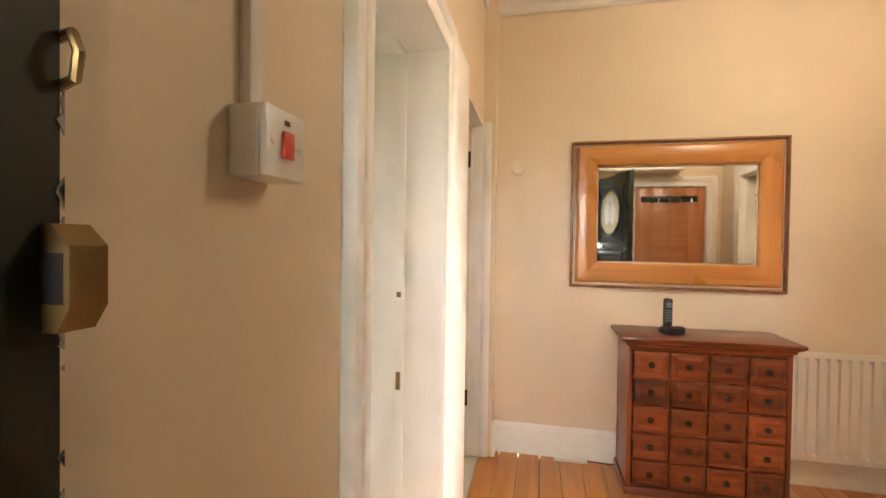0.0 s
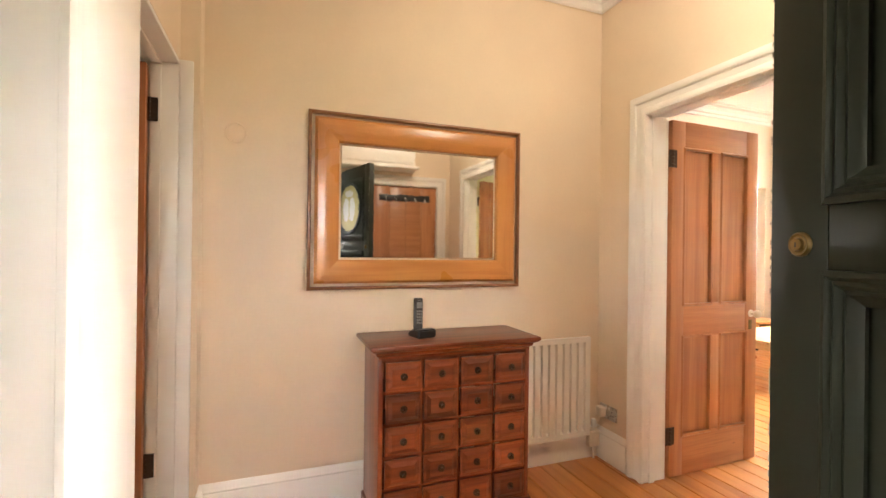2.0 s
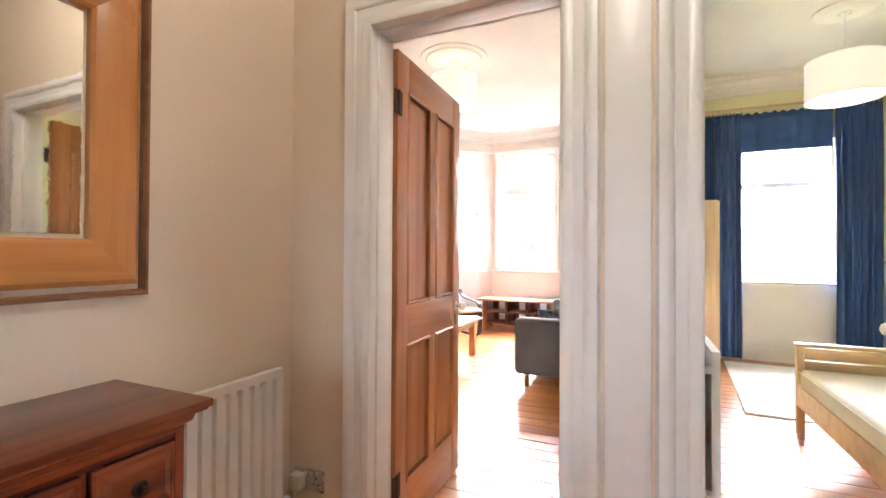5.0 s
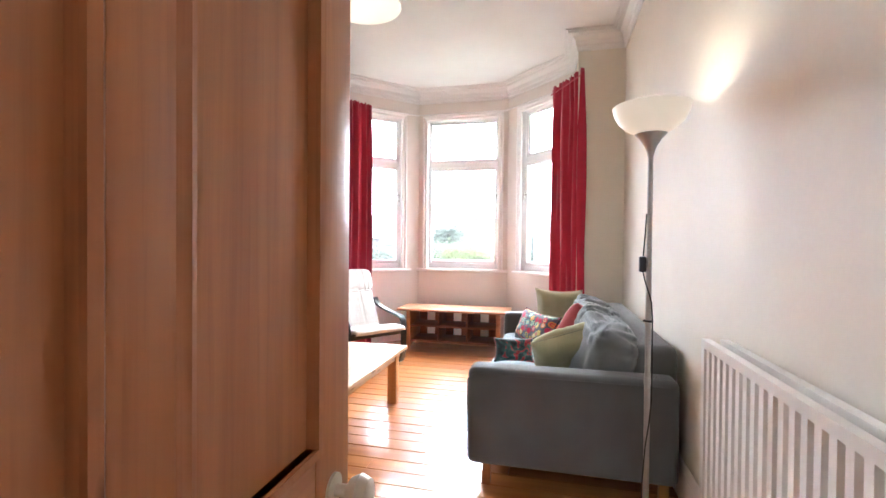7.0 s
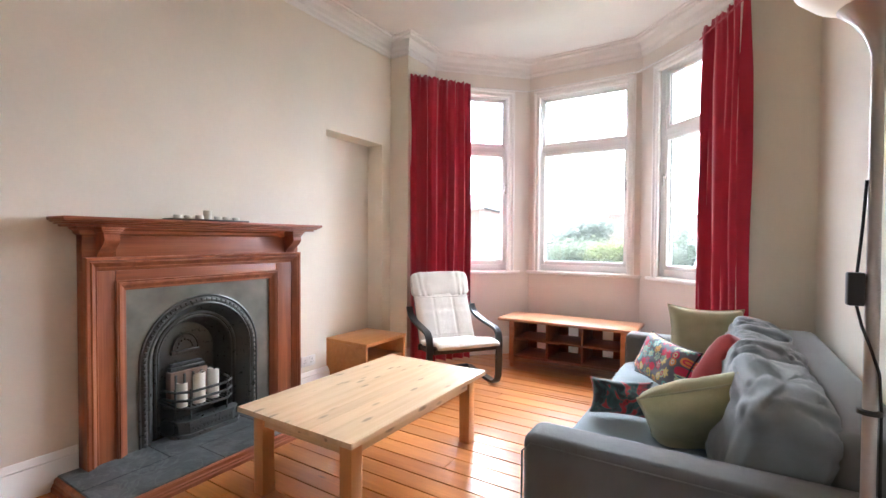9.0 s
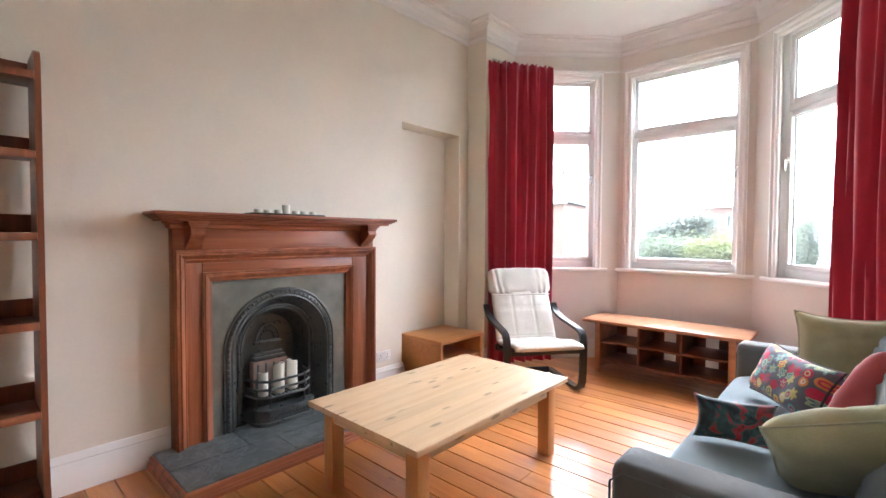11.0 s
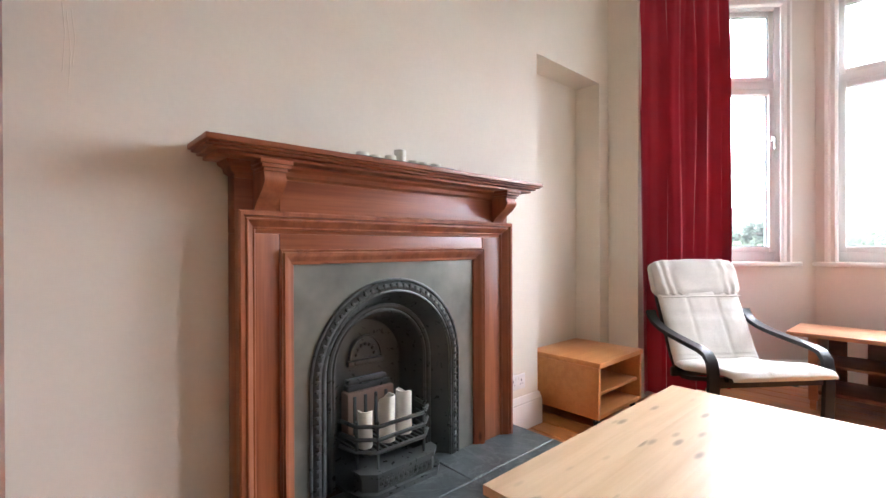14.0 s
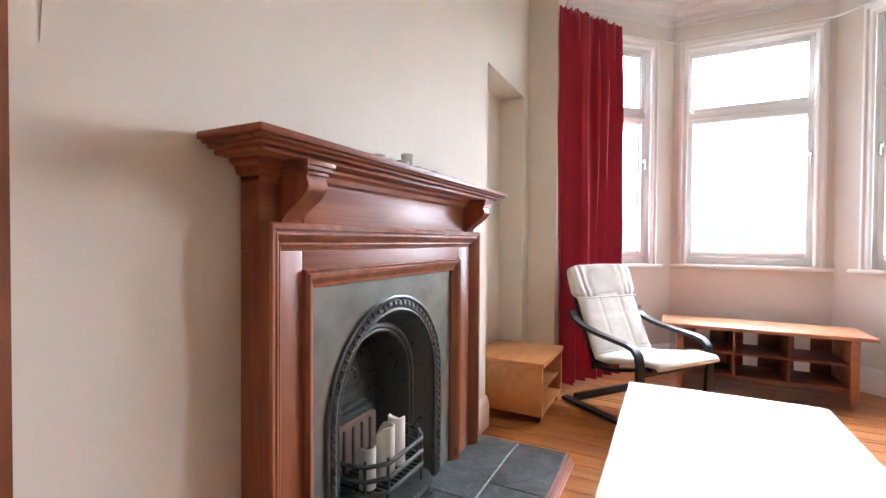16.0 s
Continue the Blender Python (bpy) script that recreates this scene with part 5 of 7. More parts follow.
def fire_surround():
    d = thing("fireplace_surround", "red-brown waxed pine mantelpiece with corbels and a moulded shelf", "mantelpiece", pose(FCX, 0, 0.072))
    c = FCX
    H = 1.405 - 0.072
    a0, a1, s0, s1 = FX0 - c, FX1 - c, SX0 - c, SX1 - c
    hz = STOP_Z - 0.072
    for lo, hi in ((a0, s0 - 0.055), (s1 + 0.055, a1)):
        part("jamb", box(bm_new(), lo, hi, FY, RY1 - 0.002, 0.0, 1.045, 0.003), M["surr_z"], d)
    part("lintel", box(bm_new(), s0 - 0.053, s1 + 0.053, FY + 0.001, RY1 - 0.002, hz + 0.002, 1.045, 0.002), M["surr_x"], d)
    part("frieze", box(bm_new(), a0, a1, FY + 0.004, RY1 - 0.002, 1.0455, 1.30, 0.002), M["surr_x"], d)
    part("frieze_panel", box(bm_new(), a0 + 0.15, a1 - 0.15, FY - 0.004, FY + 0.004, 1.075, 1.235, 0.002), M["surr_x"], d)
    # outer and inner mouldings round the opening
    out = [(0, -0.004), (0, 0.004), (0.005, 0.008), (0.010, 0.006), (0.014, 0.012), (0.024, 0.020), (0.032, 0.030), (0.036, 0.030), (0.039, 0.024), (0.043, 0.024), (0.047, 0.036), (0.058, 0.038), (0.064, 0.032), (0.064, -0.004)]
    inn = [(0, -0.030), (0, -0.010), (0.006, -0.004), (0.024, 0.004), (0.036, 0.016), (0.043, 0.018), (0.046, 0.012), (0.049, 0.012), (0.053, 0.016), (0.057, 0.012), (0.057, -0.030)]

    def run(nm, prof, x0, x1, z):
        bm = bm_new()
        moulding(bm, prof, [(x0, FY, 0.0), (x0, FY, z), (x1, FY, z), (x1, FY, 0.0)], (0, -1, 0))
        part(nm, bm, M["surr_z"], d, "", 30.0)

    run("outer_moulding", out, a0 + 0.065, a1 - 0.065, 1.058)
    run("inner_moulding", inn, s0, s1, hz)
    # moulding under the shelf, then the shelf with its stepped edge
    bm = bm_new()
    prof = [(0.0, 0.0), (0.0, 0.012), (0.014, 0.020), (0.018, 0.036), (0.034, 0.046), (0.036, 0.055), (-0.03, 0.055), (-0.03, 0.0)]
    moulding(bm, [(-u, v) for u, v in prof], [(a0, RY1 - 0.004, 1.228), (a0, FY, 1.228), (a1, FY, 1.228), (a1, RY1 - 0.004, 1.228)], (0, 0, 1))
    part("bed_moulding", bm, M["surr_x"], d, "", 30.0)
    m0, m1, my = 4.076 - c, 5.718 - c, 4.838
    for ins, lo, hi in ((0.045, 1.283, 1.296), (0.026, 1.2962, 1.306), (0.010, 1.3062, 1.314), (0.0, 1.3142, H)):
        bm = box(bm_new(), m0 + ins, m1 - ins, my + ins, RY1 - 0.003, lo, hi, 0.004)
        part("shelf_moulding" if ins else "shelf", bm, M["surr_x"], d)
    # corbels
    for x in (a0 + 0.095, a1 - 0.095):
        bm = bm_new()
        curve = [(FY - 0.002, 1.105), (FY - 0.014, 1.105)]
        for k in range(17):
            f = k / 16
            g = min(1.0, max(0.0, (f - 0.08) / 0.74))
            y = FY - 0.014 - 0.088 * (0.5 - 0.5 * math.cos(math.pi * g)) - (0.007 * math.sin(math.pi * (f - 0.72) / 0.28) if f > 0.72 else 0.0)
            curve.append((y, 1.108 + 0.128 * f))
        curve += [(FY - 0.102, 1.245), (FY - 0.002, 1.245)]
        prism(bm, curve, "x", x - 0.036, x + 0.036)
        cb = part("corbel", bm, M["surr_z"], d, "scrolled wooden corbel")
        bm = bm_new()
        for k, (e, lo, hi) in enumerate(((0.004, 1.2452, 1.256), (0.012, 1.2562, 1.268), (0.018, 1.2682, 1.2825))):
            box(bm, x - 0.036 - e, x + 0.036 + e, FY - 0.105 - e, FY - 0.004, lo, hi, 0.002)
        part("corbel_cap", bm, M["surr_x"], cb)
    return d


fire_surround()


def arch_line(r, zc, n=28, z0=0.0):
    """Points of an upright arch of radius r whose centre lies at zc, from the left foot to the right foot."""
    pts = [(-r, z0), (-r, z0 + (zc - z0) * 0.34), (-r, z0 + (zc - z0) * 0.67)]
    pts += [(-r * math.cos(math.pi * k / n), zc + r * math.sin(math.pi * k / n)) for k in range(n + 1)]
    return pts + [(r, z0 + (zc - z0) * 0.67), (r, z0 + (zc - z0) * 0.34), (r, z0)]


def arch_band(bm, a, ya, b, yb):
    va = [bm.verts.new((x, ya, z)) for x, z in a]
    vb = [bm.verts.new((x, yb, z)) for x, z in b]
    for k in range(len(va) - 1):
        bm.faces.new((va[k], va[k + 1], vb[k + 1], vb[k]))


def fire_insert():
    d = thing("fireplace_insert", "blackened cast-iron arched fireplace insert with a barred grate", "fireplace", pose(FCX - 0.02, 0, 0.072))
    w, h = (SX1 - SX0) / 2 + 0.019, STOP_Z - 0.072
    PY = 5.003
    ro, zc = 0.385, 0.475
    outer = arch_line(ro, zc)
    # plate between the arch and its square outline
    edge = []
    for x, z in outer:
        if z <= zc:
            edge.append((-w if x < 0 else w, z))
        else:
            k = min(w / abs(x) if abs(x) > 1e-6 else 1e9, (h - zc) / (z - zc) if z - zc > 1e-6 else 1e9)
            edge.append((x * k, zc + (z - zc) * k))
    bm = bm_new()
    arch_band(bm, edge, PY, outer, PY)
    arch_band(bm, edge, PY, [(x, z) for x, z in edge], PY + 0.03)
    # the square's two upper corners
    for s in (-1, 1):
        near = [p for p in edge if p[0] * s > 0]
        p = min(near, key=lambda q: abs(q[0] - s * w) + abs(q[1] - h) if abs(q[0] - s * w) < 1e-6 else 9)
        q = min(near, key=lambda q: abs(q[0] - s * w) + abs(q[1] - h) if abs(q[1] - h) < 1e-6 else 9)
        bm.faces.new([bm.verts.new((v[0], PY, v[1])) for v in (p, (s * w, h), q)])
    part("face_plate", bm, M["iron_plate"], d, "greyish polished iron plate", 20.0)
    # ring of rounded mouldings and the beaded band between them
    bm = bm_new()
    for r, rad in ((ro - 0.002, 0.0075), (ro - 0.052, 0.0065)):
        tube(bm, [(x, PY - 0.003, z) for x, z in arch_line(r, zc, 36)], rad, 8)
    part("ring_moulding", bm, M["iron"], d)
    bm = bm_new()
    band = arch_line(ro - 0.027, zc, 36)
    tube(bm, [(x, PY + 0.006, z) for x, z in band], 0.022, 8, 0.7)
    part("ring_band", bm, M["iron"], d)
    # egg-shaped beads along the band
    line = arch_line(ro - 0.027, zc, 60)
    length = [0.0]
    for p, q in zip(line, line[1:]):
        length.append(length[-1] + math.dist(p, q))
    bm = bm_new()
    count = 62
    for k in range(count):
        s = (k + 0.5) / count * length[-1]
        i = max(j for j in range(len(length) - 1) if length[j] <= s)
        f = (s - length[i]) / (length[i + 1] - length[i])
        x, z = (line[i][j] + (line[i + 1][j] - line[i][j]) * f for j in (0, 1))
        t = math.atan2(line[i + 1][1] - line[i][1], line[i + 1][0] - line[i][0])
        cs, sn = math.cos(t), math.sin(t)
        ring = []
        for e, yy in ((1.0, 0.0), (0.75, -0.007), (0.0, -0.010)):
            row = []
            for q in range(8 if e else 1):
                a = 2 * math.pi * q / 8
                u, v = 0.0095 * e * math.cos(a), 0.0125 * e * math.sin(a)
                row.append(bm.verts.new((x + u * cs - v * sn, PY - 0.008 + yy, z + u * sn + v * cs)))
            ring.append(row)
        for q in range(8):
            r2 = (q + 1) % 8
            bm.faces.new((ring[0][q], ring[0][r2], ring[1][r2], ring[1][q]))
            bm.faces.new((ring[1][q], ring[1][r2], ring[2][0]))
    tagged(part("beading", bm, M["iron"], d, "egg-shaped cast beads round the arch"), kind="stuff")
    # splayed cheeks run back to the inner arch
    ri, zi, YI = 0.235, 0.475, PY + 0.085
    bm = bm_new()
    arch_band(bm, arch_line(ro - 0.055, zc), PY + 0.004, arch_line(ri + 0.035, zi), YI)
    part("splay", bm, M["iron"], d, "", 60.0)
    bm = bm_new()
    tube(bm, [(x, YI - 0.004, z) for x, z in arch_line(ri + 0.028, zi, 36)], 0.013, 8)
    tube(bm, [(x, YI - 0.002, z) for x, z in arch_line(ri + 0.008, zi, 36)], 0.007, 8)
    arch_band(bm, arch_line(ri + 0.04, zi), YI, arch_line(ri, zi), YI - 0.002)
    part("inner_arch", bm, M["iron"], d)
    bm = bm_new()
    arch_band(bm, arch_line(ri, zi), YI, arch_line(ri * 0.86, zi - 0.02), YI + 0.15)
    back = [(x, z) for x, z in arch_line(ri * 0.86, zi - 0.02)]
    bm.faces.new([bm.verts.new((x, YI + 0.15, z)) for x, z in back])
    part("fire_back", bm, M["iron"], d, "", 40.0)
    # cast relief panel on the back
    bm = box(bm_new(), -0.095, 0.095, YI + 0.128, YI + 0.152, 0.45, 0.475, 0.004)
    box(bm, -0.115, 0.115, YI + 0.10, YI + 0.152, 0.346, 0.372, 0.006)
    box(bm, -0.105, 0.105, YI + 0.115, YI + 0.152, 0.372, 0.395, 0.006)
    prism(bm, [(-0.085 * math.cos(math.pi * k / 14), 0.478 + 0.105 * math.sin(math.pi * k / 14)) for k in range(15)], "y", YI + 0.138, YI + 0.152)
    tube(bm, [(-0.085 * math.cos(math.pi * k / 14), YI + 0.136, 0.478 + 0.105 * math.sin(math.pi * k / 14)) for k in range(15)], 0.006, 6)
    for k in range(7):
        a = math.pi * (k + 0.5) / 7
        lathe(bm, [(0.010, 0.0), (0.008, -0.008), (0.002, -0.010)], (-0.05 * math.cos(a), YI + 0.138, 0.485 + 0.06 * math.sin(a)), 8, "y")
    part("relief_panel", bm, M["iron"], d, "cast scrollwork panel")
    part("fire_brick", box(bm_new(), -0.125, 0.125, YI + 0.085, YI + 0.15, 0.15, 0.345, 0.008), M["brick"], d, "pale scorched fire brick")
    bm = bm_new()
    for k in range(4):
        box(bm, -0.10 + 0.056 * k, -0.085 + 0.056 * k, YI + 0.078, YI + 0.086, 0.16, 0.33, 0.003)
    part("brick_ribs", bm, M["iron"], d)
    # basket: three bars bowed out at the ends, a bottom grid, uprights
    plan = [(-0.205, YI + 0.02), (-0.185, PY - 0.005), (-0.12, PY - 0.060), (0.12, PY - 0.060), (0.185, PY - 0.005), (0.205, YI + 0.02)]
    for z in (0.165, 0.217, 0.270):
        part("grate_bar", tube(bm_new(), [(x, y, z) for x, y in plan], 0.0085, 8), M["iron"], d)
    for x, y in plan[1:5]:
        part("grate_upright", tube(bm_new(), [(x, y + 0.004, 0.098), (x, y + 0.004, 0.290)], 0.006, 8), M["iron"], d)
    bm = bm_new()
    for k in range(13):
        x = -0.17 + 0.0283 * k
        y = PY - 0.055 if abs(x) < 0.12 else PY - 0.055 + (abs(x) - 0.12) * 0.9
        box(bm, x - 0.005, x + 0.005, y, YI + 0.14, 0.150, 0.162)
    part("bottom_grate", bm, M["iron"], d)
    # ash front with its cast frieze
    bm = prism(bm_new(), [(-0.225, PY - 0.004), (-0.215, PY - 0.055), (-0.155, PY - 0.105), (0.155, PY - 0.105), (0.215, PY - 0.055), (0.225, PY - 0.004)], "z", 0.0, 0.022)
    prism(bm, [(-0.195, PY - 0.004), (-0.19, PY - 0.045), (-0.14, PY - 0.088), (0.14, PY - 0.088), (0.19, PY - 0.045), (0.195, PY - 0.004)], "z", 0.022, 0.082)
    prism(bm, [(-0.205, PY - 0.004), (-0.20, PY - 0.05), (-0.147, PY - 0.095), (0.147, PY - 0.095), (0.20, PY - 0.05), (0.205, PY - 0.004)], "z", 0.082, 0.098)
    ash = part("ash_front", bm, M["iron"], d, "cast-iron ash front with leaf relief")
    bm = bm_new()
    for k in range(11):
        x = -0.125 + 0.025 * k
        lathe(bm, [(0.0095, 0.0), (0.008, -0.004), (0.003, -0.006)], (x, PY - 0.088, 0.052), 10, "y")
        tube(bm, [(x - 0.009, PY - 0.090, 0.034), (x, PY - 0.094, 0.044), (x + 0.009, PY - 0.090, 0.070)], 0.003, 5)
    part("leaf_relief", bm, M["iron"], ash)
    part("fire_floor", box(bm_new(), -0.22, 0.22, PY - 0.003, YI + 0.15, 0.0, 0.012), M["iron"], d)


fire_insert()


def candle(x, y, r, h, seed, tilt=0):
    """A church candle with a burnt-down, uneven rim."""
    rnd = random.Random(seed)
    bm = bm_new()
    n = 20
    ph = rnd.uniform(0, 6)
    dip = rnd.uniform(0.05, 0.22) * h
    rim_z = [h - dip * max(0, math.sin(2 * math.pi * k / n + ph)) ** 2 + 0.004 * rnd.random() for k in range(n)]
    rings = []
    for rr, zf in ((1.0, None), (1.03, 0.12), (0.985, 0.5), (1.0, 1.0), (0.84, 1.0), (0.8, 0.86)):
        rings.append([bm.verts.new((r * rr * math.cos(2 * math.pi * k / n), r * rr * math.sin(2 * math.pi * k / n), 0.0 if zf is None else rim_z[k] * zf)) for k in range(n)])
    for a, b in zip(rings, rings[1:]):
        for k in range(n):
            bm.faces.new((a[k], a[(k + 1) % n], b[(k + 1) % n], b[k]))
    bm.faces.new(rings[0][::-1])
    bm.faces.new(rings[-1])
    c = thing("candle", "thick cream church candle burnt down in the grate", "candle", pose(FCX - 0.02 + x, y, 0.2345), "candles in the grate")
    part("wax", bm, M["wax"], c, "", 50)
    part("wick", tube(bm_new(), [(0, 0, h * 0.7), (0.001, 0, h * 0.9), (0.003, 0.001, h * 0.97)], 0.0015, 5), M["black_plastic"], c)


candle(-0.125, 5.035, 0.031, 0.150, 1)
candle(-0.020, 5.028, 0.037, 0.192, 2)
candle(0.085, 5.045, 0.036, 0.192, 3)


def hearth():
    x0, x1, y0, y1 = 4.075, 5.725, 4.475, RY1 - 0.004
    d = thing("hearth", "slate-topped hearth with a moulded wooden edge", "hearth", pose(0, 0, 0))
    part("bed", box(bm_new(), x0 + 0.03, x1 - 0.03, y0 + 0.03, y1, 0.001, 0.052), M["subfloor"], d)
    cols = [x0 + 0.028, 4.52, 5.09, x1 - 0.028]
    rows = [y0 + 0.028, 4.76, y1]
    rnd = random.Random(2)
    for i in range(3):
        for j in range(2):
            ox = 0.16 if j == 0 else 0.0
            a = cols[i] + (ox if i else 0)
            b = cols[i + 1] + (ox if i < 2 else 0)
            z = 0.072 + rnd.uniform(-0.0012, 0.0008)
            bm = box(bm_new(), a + 0.0012, b - 0.0012, rows[j] + 0.0012, rows[j + 1] - 0.0012, 0.052, z)
            top = [e for e in bm.edges if all(v.co.z > z - 1e-4 for v in e.verts)]
            bmesh.ops.bevel(bm, geom=top, offset=0.003, segments=1, affect="EDGES")
            part("slate", bm, M["slate"], d, "", 0.0)
    prof = [(0.0, 0.001), (0.0, 0.020), (0.006, 0.026), (0.006, 0.034), (0.012, 0.040), (0.014, 0.058), (0.020, 0.064), (0.028, 0.066), (0.030, 0.001)]
    bm = bm_new()
    moulding(bm, prof, [(x1, y1, 0), (x1, y0, 0), (x0, y0, 0), (x0, y1, 0)][::-1], (0, 0, 1))
    part("edging", bm, M["surr_x"], d, "stepped wooden edging", 30.0)


hearth()

# tray with tea lights on the mantel shelf
tr = thing("tray", "black oblong tray on the mantel shelf", "tray", pose(4.85, 4.935, 1.405))
part("dish", box(bm_new(), -0.25, 0.25, -0.06, 0.06, 0.0, 0.012, 0.004), M["black_plastic"], tr)
for k, (x, r, h) in enumerate(((-0.15, 0.024, 0.022), (-0.095, 0.023, 0.020), (-0.045, 0.024, 0.023), (0.06, 0.023, 0.020), (0.115, 0.024, 0.021), (0.16, 0.022, 0.019))):
    tl = thing("tea_light", "low round cream tea light on a black tray", "candle", pose(4.84 + x * 1.2, 4.935 + 0.012 * math.sin(k * 2.1), 1.4172), "tea lights on the tray")
    part("cup", lathe(bm_new(), [(r, 0), (r, h), (r * 0.94, h), (r * 0.92, h * 0.8)], (0, 0, 0), 18), M["wax"], tl)
    part("wax", lathe(bm_new(), [(r * 0.9, h * 0.6), (r * 0.9, h * 0.85), (r * 0.2, h * 0.8)], (0, 0, 0), 18), M["wax"], tl)
vc = thing("votive_candle", "short cream votive candle on a tray", "candle", pose(4.845, 4.938, 1.4172))
part("wax", lathe(bm_new(), [(0.024, 0), (0.025, 0.03), (0.026, 0.055), (0.022, 0.058), (0.004, 0.052)], (0, 0, 0), 18), M["wax"], vc)


# ---------------------------------------------------------------- tables and shelves
def coffee_table():
    x0, x1, y0, y1, h = 4.573, 5.814, 3.440, 4.223, 0.449
    d = thing("coffee_table", "low pale pine coffee table with square legs", "coffee table", pose((x0 + x1) / 2, (y0 + y1) / 2, 0))
    w, p = (x1 - x0) / 2, (y1 - y0) / 2
    # glued staves make up the top
    n = 9
    rnd = random.Random(7)
    for k in range(n):
        a, b = -p + 2 * p * k / n, -p + 2 * p * (k + 1) / n
        bm = box(bm_new(), -w, w, a + 0.0001, b - 0.0001, h - 0.026, h)
        if k in (0, n - 1):
            es = [e for e in bm.edges if all(abs(v.co.y - (-p if k == 0 else p)) < 0.002 for v in e.verts)]
            bmesh.ops.bevel(bm, geom=es, offset=0.003, segments=2, affect="EDGES")
        part("stave", bm, M["table"], d, "", 0.0)
    lw, ins = 0.072, 0.055
    for sx in (-1, 1):
        for sy in (-1, 1):
            cx, cy = sx * (w - ins - lw / 2), sy * (p - ins - lw / 2)
            part("leg", box(bm_new(), cx - lw / 2, cx + lw / 2, cy - lw / 2, cy + lw / 2, 0.0, h - 0.027, 0.004), M["table_leg"], d)
    for sy in (-1, 1):
        y = sy * (p - ins - 0.022)
        part("apron", box(bm_new(), -w + ins + lw, w - ins - lw, y - 0.011, y + 0.011, h - 0.10, h - 0.027, 0.002), M["table"], d)
    for sx in (-1, 1):
        x = sx * (w - ins - 0.022)
        part("apron", box(bm_new(), x - 0.011, x + 0.011, -p + ins + lw, p - ins - lw, h - 0.10, h - 0.027, 0.002), M["bedpine"], d)


coffee_table()


def side_table():
    x0, x1, y0, y1, h = 6.125, 6.690, 4.745, 5.235, 0.390
    d = thing("side_table", "low beech-effect open side table on castors", "side table", pose(x0, y0, 0))
    w, p, t = x1 - x0, y1 - y0, 0.024
    part("top", box(bm_new(), 0, w, -0.01, p, h - 0.03, h, 0.003), M["beech"], d)
    part("side_panel", box(bm_new(), 0.002, t, 0.0, p - 0.002, 0.055, h - 0.0305, 0.002), M["beech"], d)
    part("side_panel", box(bm_new(), w - t, w - 0.002, 0.0, p - 0.002, 0.055, h - 0.0305, 0.002), M["beech"], d)
    part("bottom", box(bm_new(), t + 0.0005, w - t - 0.0005, 0.003, p - 0.002, 0.055, 0.078, 0.002), M["beech"], d)
    part("shelf", box(bm_new(), t + 0.0005, w - t - 0.0005, 0.02, p - 0.004, 0.185, 0.203, 0.002), M["beech"], d)
    part("back_panel", box(bm_new(), t + 0.0005, w - t - 0.0005, p - 0.012, p - 0.005, 0.080, h - 0.032), M["beech"], d)
    for x in (0.05, w - 0.05):
        for y in (0.04, p - 0.05):
            cst = part("castor", lathe(bm_new(), [(0.018, -0.010), (0.021, -0.006), (0.021, 0.006), (0.018, 0.010)], (x, y, 0.0215), 16, "x"), M["black_plastic"], d, "black castor")
            part("fork", box(bm_new(), x - 0.013, x + 0.013, y - 0.006, y + 0.006, 0.030, 0.0548, 0.002), M["grey_plastic"], cst)


side_table()


def tv_bench():
    x0, x1, y0, y1, h = 7.42, 7.90, 2.775, 4.105, 0.502
    d = thing("tv_bench", "orange pine television bench with six open compartments", "tv bench", pose(x0, y0, 0))
    w, L = x1 - x0, y1 - y0
    part("top", box(bm_new(), 0, w, 0, L, h - 0.028, h, 0.005), M["bench_top"], d, "knotty pine top, lightened for its highlight")
    a, b = 0.09, L - 0.11
    for y in (a, b - 0.05):
        part("end_panel", box(bm_new(), 0.04, w - 0.03, y, y + 0.05, 0.06, h - 0.0285, 0.004), M["bench"], d)
    # shelves, dividers and back boards carry the inner shade in their colour
    part("bottom_shelf", box(bm_new(), 0.045, w - 0.03, a + 0.0505, b - 0.0505, 0.105, 0.128, 0.003), M["bench_shaded"], d)
    part("middle_shelf", box(bm_new(), 0.05, w - 0.03, a + 0.0505, b - 0.0505, 0.285, 0.303, 0.003), M["bench_shaded"], d)
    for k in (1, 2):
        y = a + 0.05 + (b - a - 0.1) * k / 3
        part("divider", box(bm_new(), 0.05, w - 0.03, y - 0.009, y + 0.009, 0.1285, 0.2845, 0.002), M["bench_shaded"], d)
        part("divider", box(bm_new(), 0.05, w - 0.03, y - 0.009, y + 0.009, 0.3035, h - 0.029, 0.002), M["bench_shaded"], d)
    # upright boards close the back, with a gap behind each compartment
    bay_w = (b - a - 0.1) / 3
    for k in range(3):
        y = a + 0.05 + bay_w * k
        part("back_board", box(bm_new(), w - 0.045, w - 0.031, y + 0.004, y + bay_w * 0.40, 0.10, h - 0.030, 0.002), M["bench_shaded"], d)
        part("back_board", box(bm_new(), w - 0.045, w - 0.031, y + bay_w * 0.70, y + bay_w - 0.004, 0.10, h - 0.030, 0.002), M["bench_shaded"], d)
    for y in (a, b - 0.05):
        for x, s in ((0.045, 1), (w - 0.035, -1)):
            bm = prism(bm_new(), [(x, 0.0), (x + 0.045 * s, 0.0), (x + 0.06 * s, 0.04), (x + 0.12 * s, 0.085), (x + 0.12 * s, 0.1), (x, 0.1)], "y", y + 0.008, y + 0.042)
            part("foot", bm, M["bench"], d)


tv_bench()


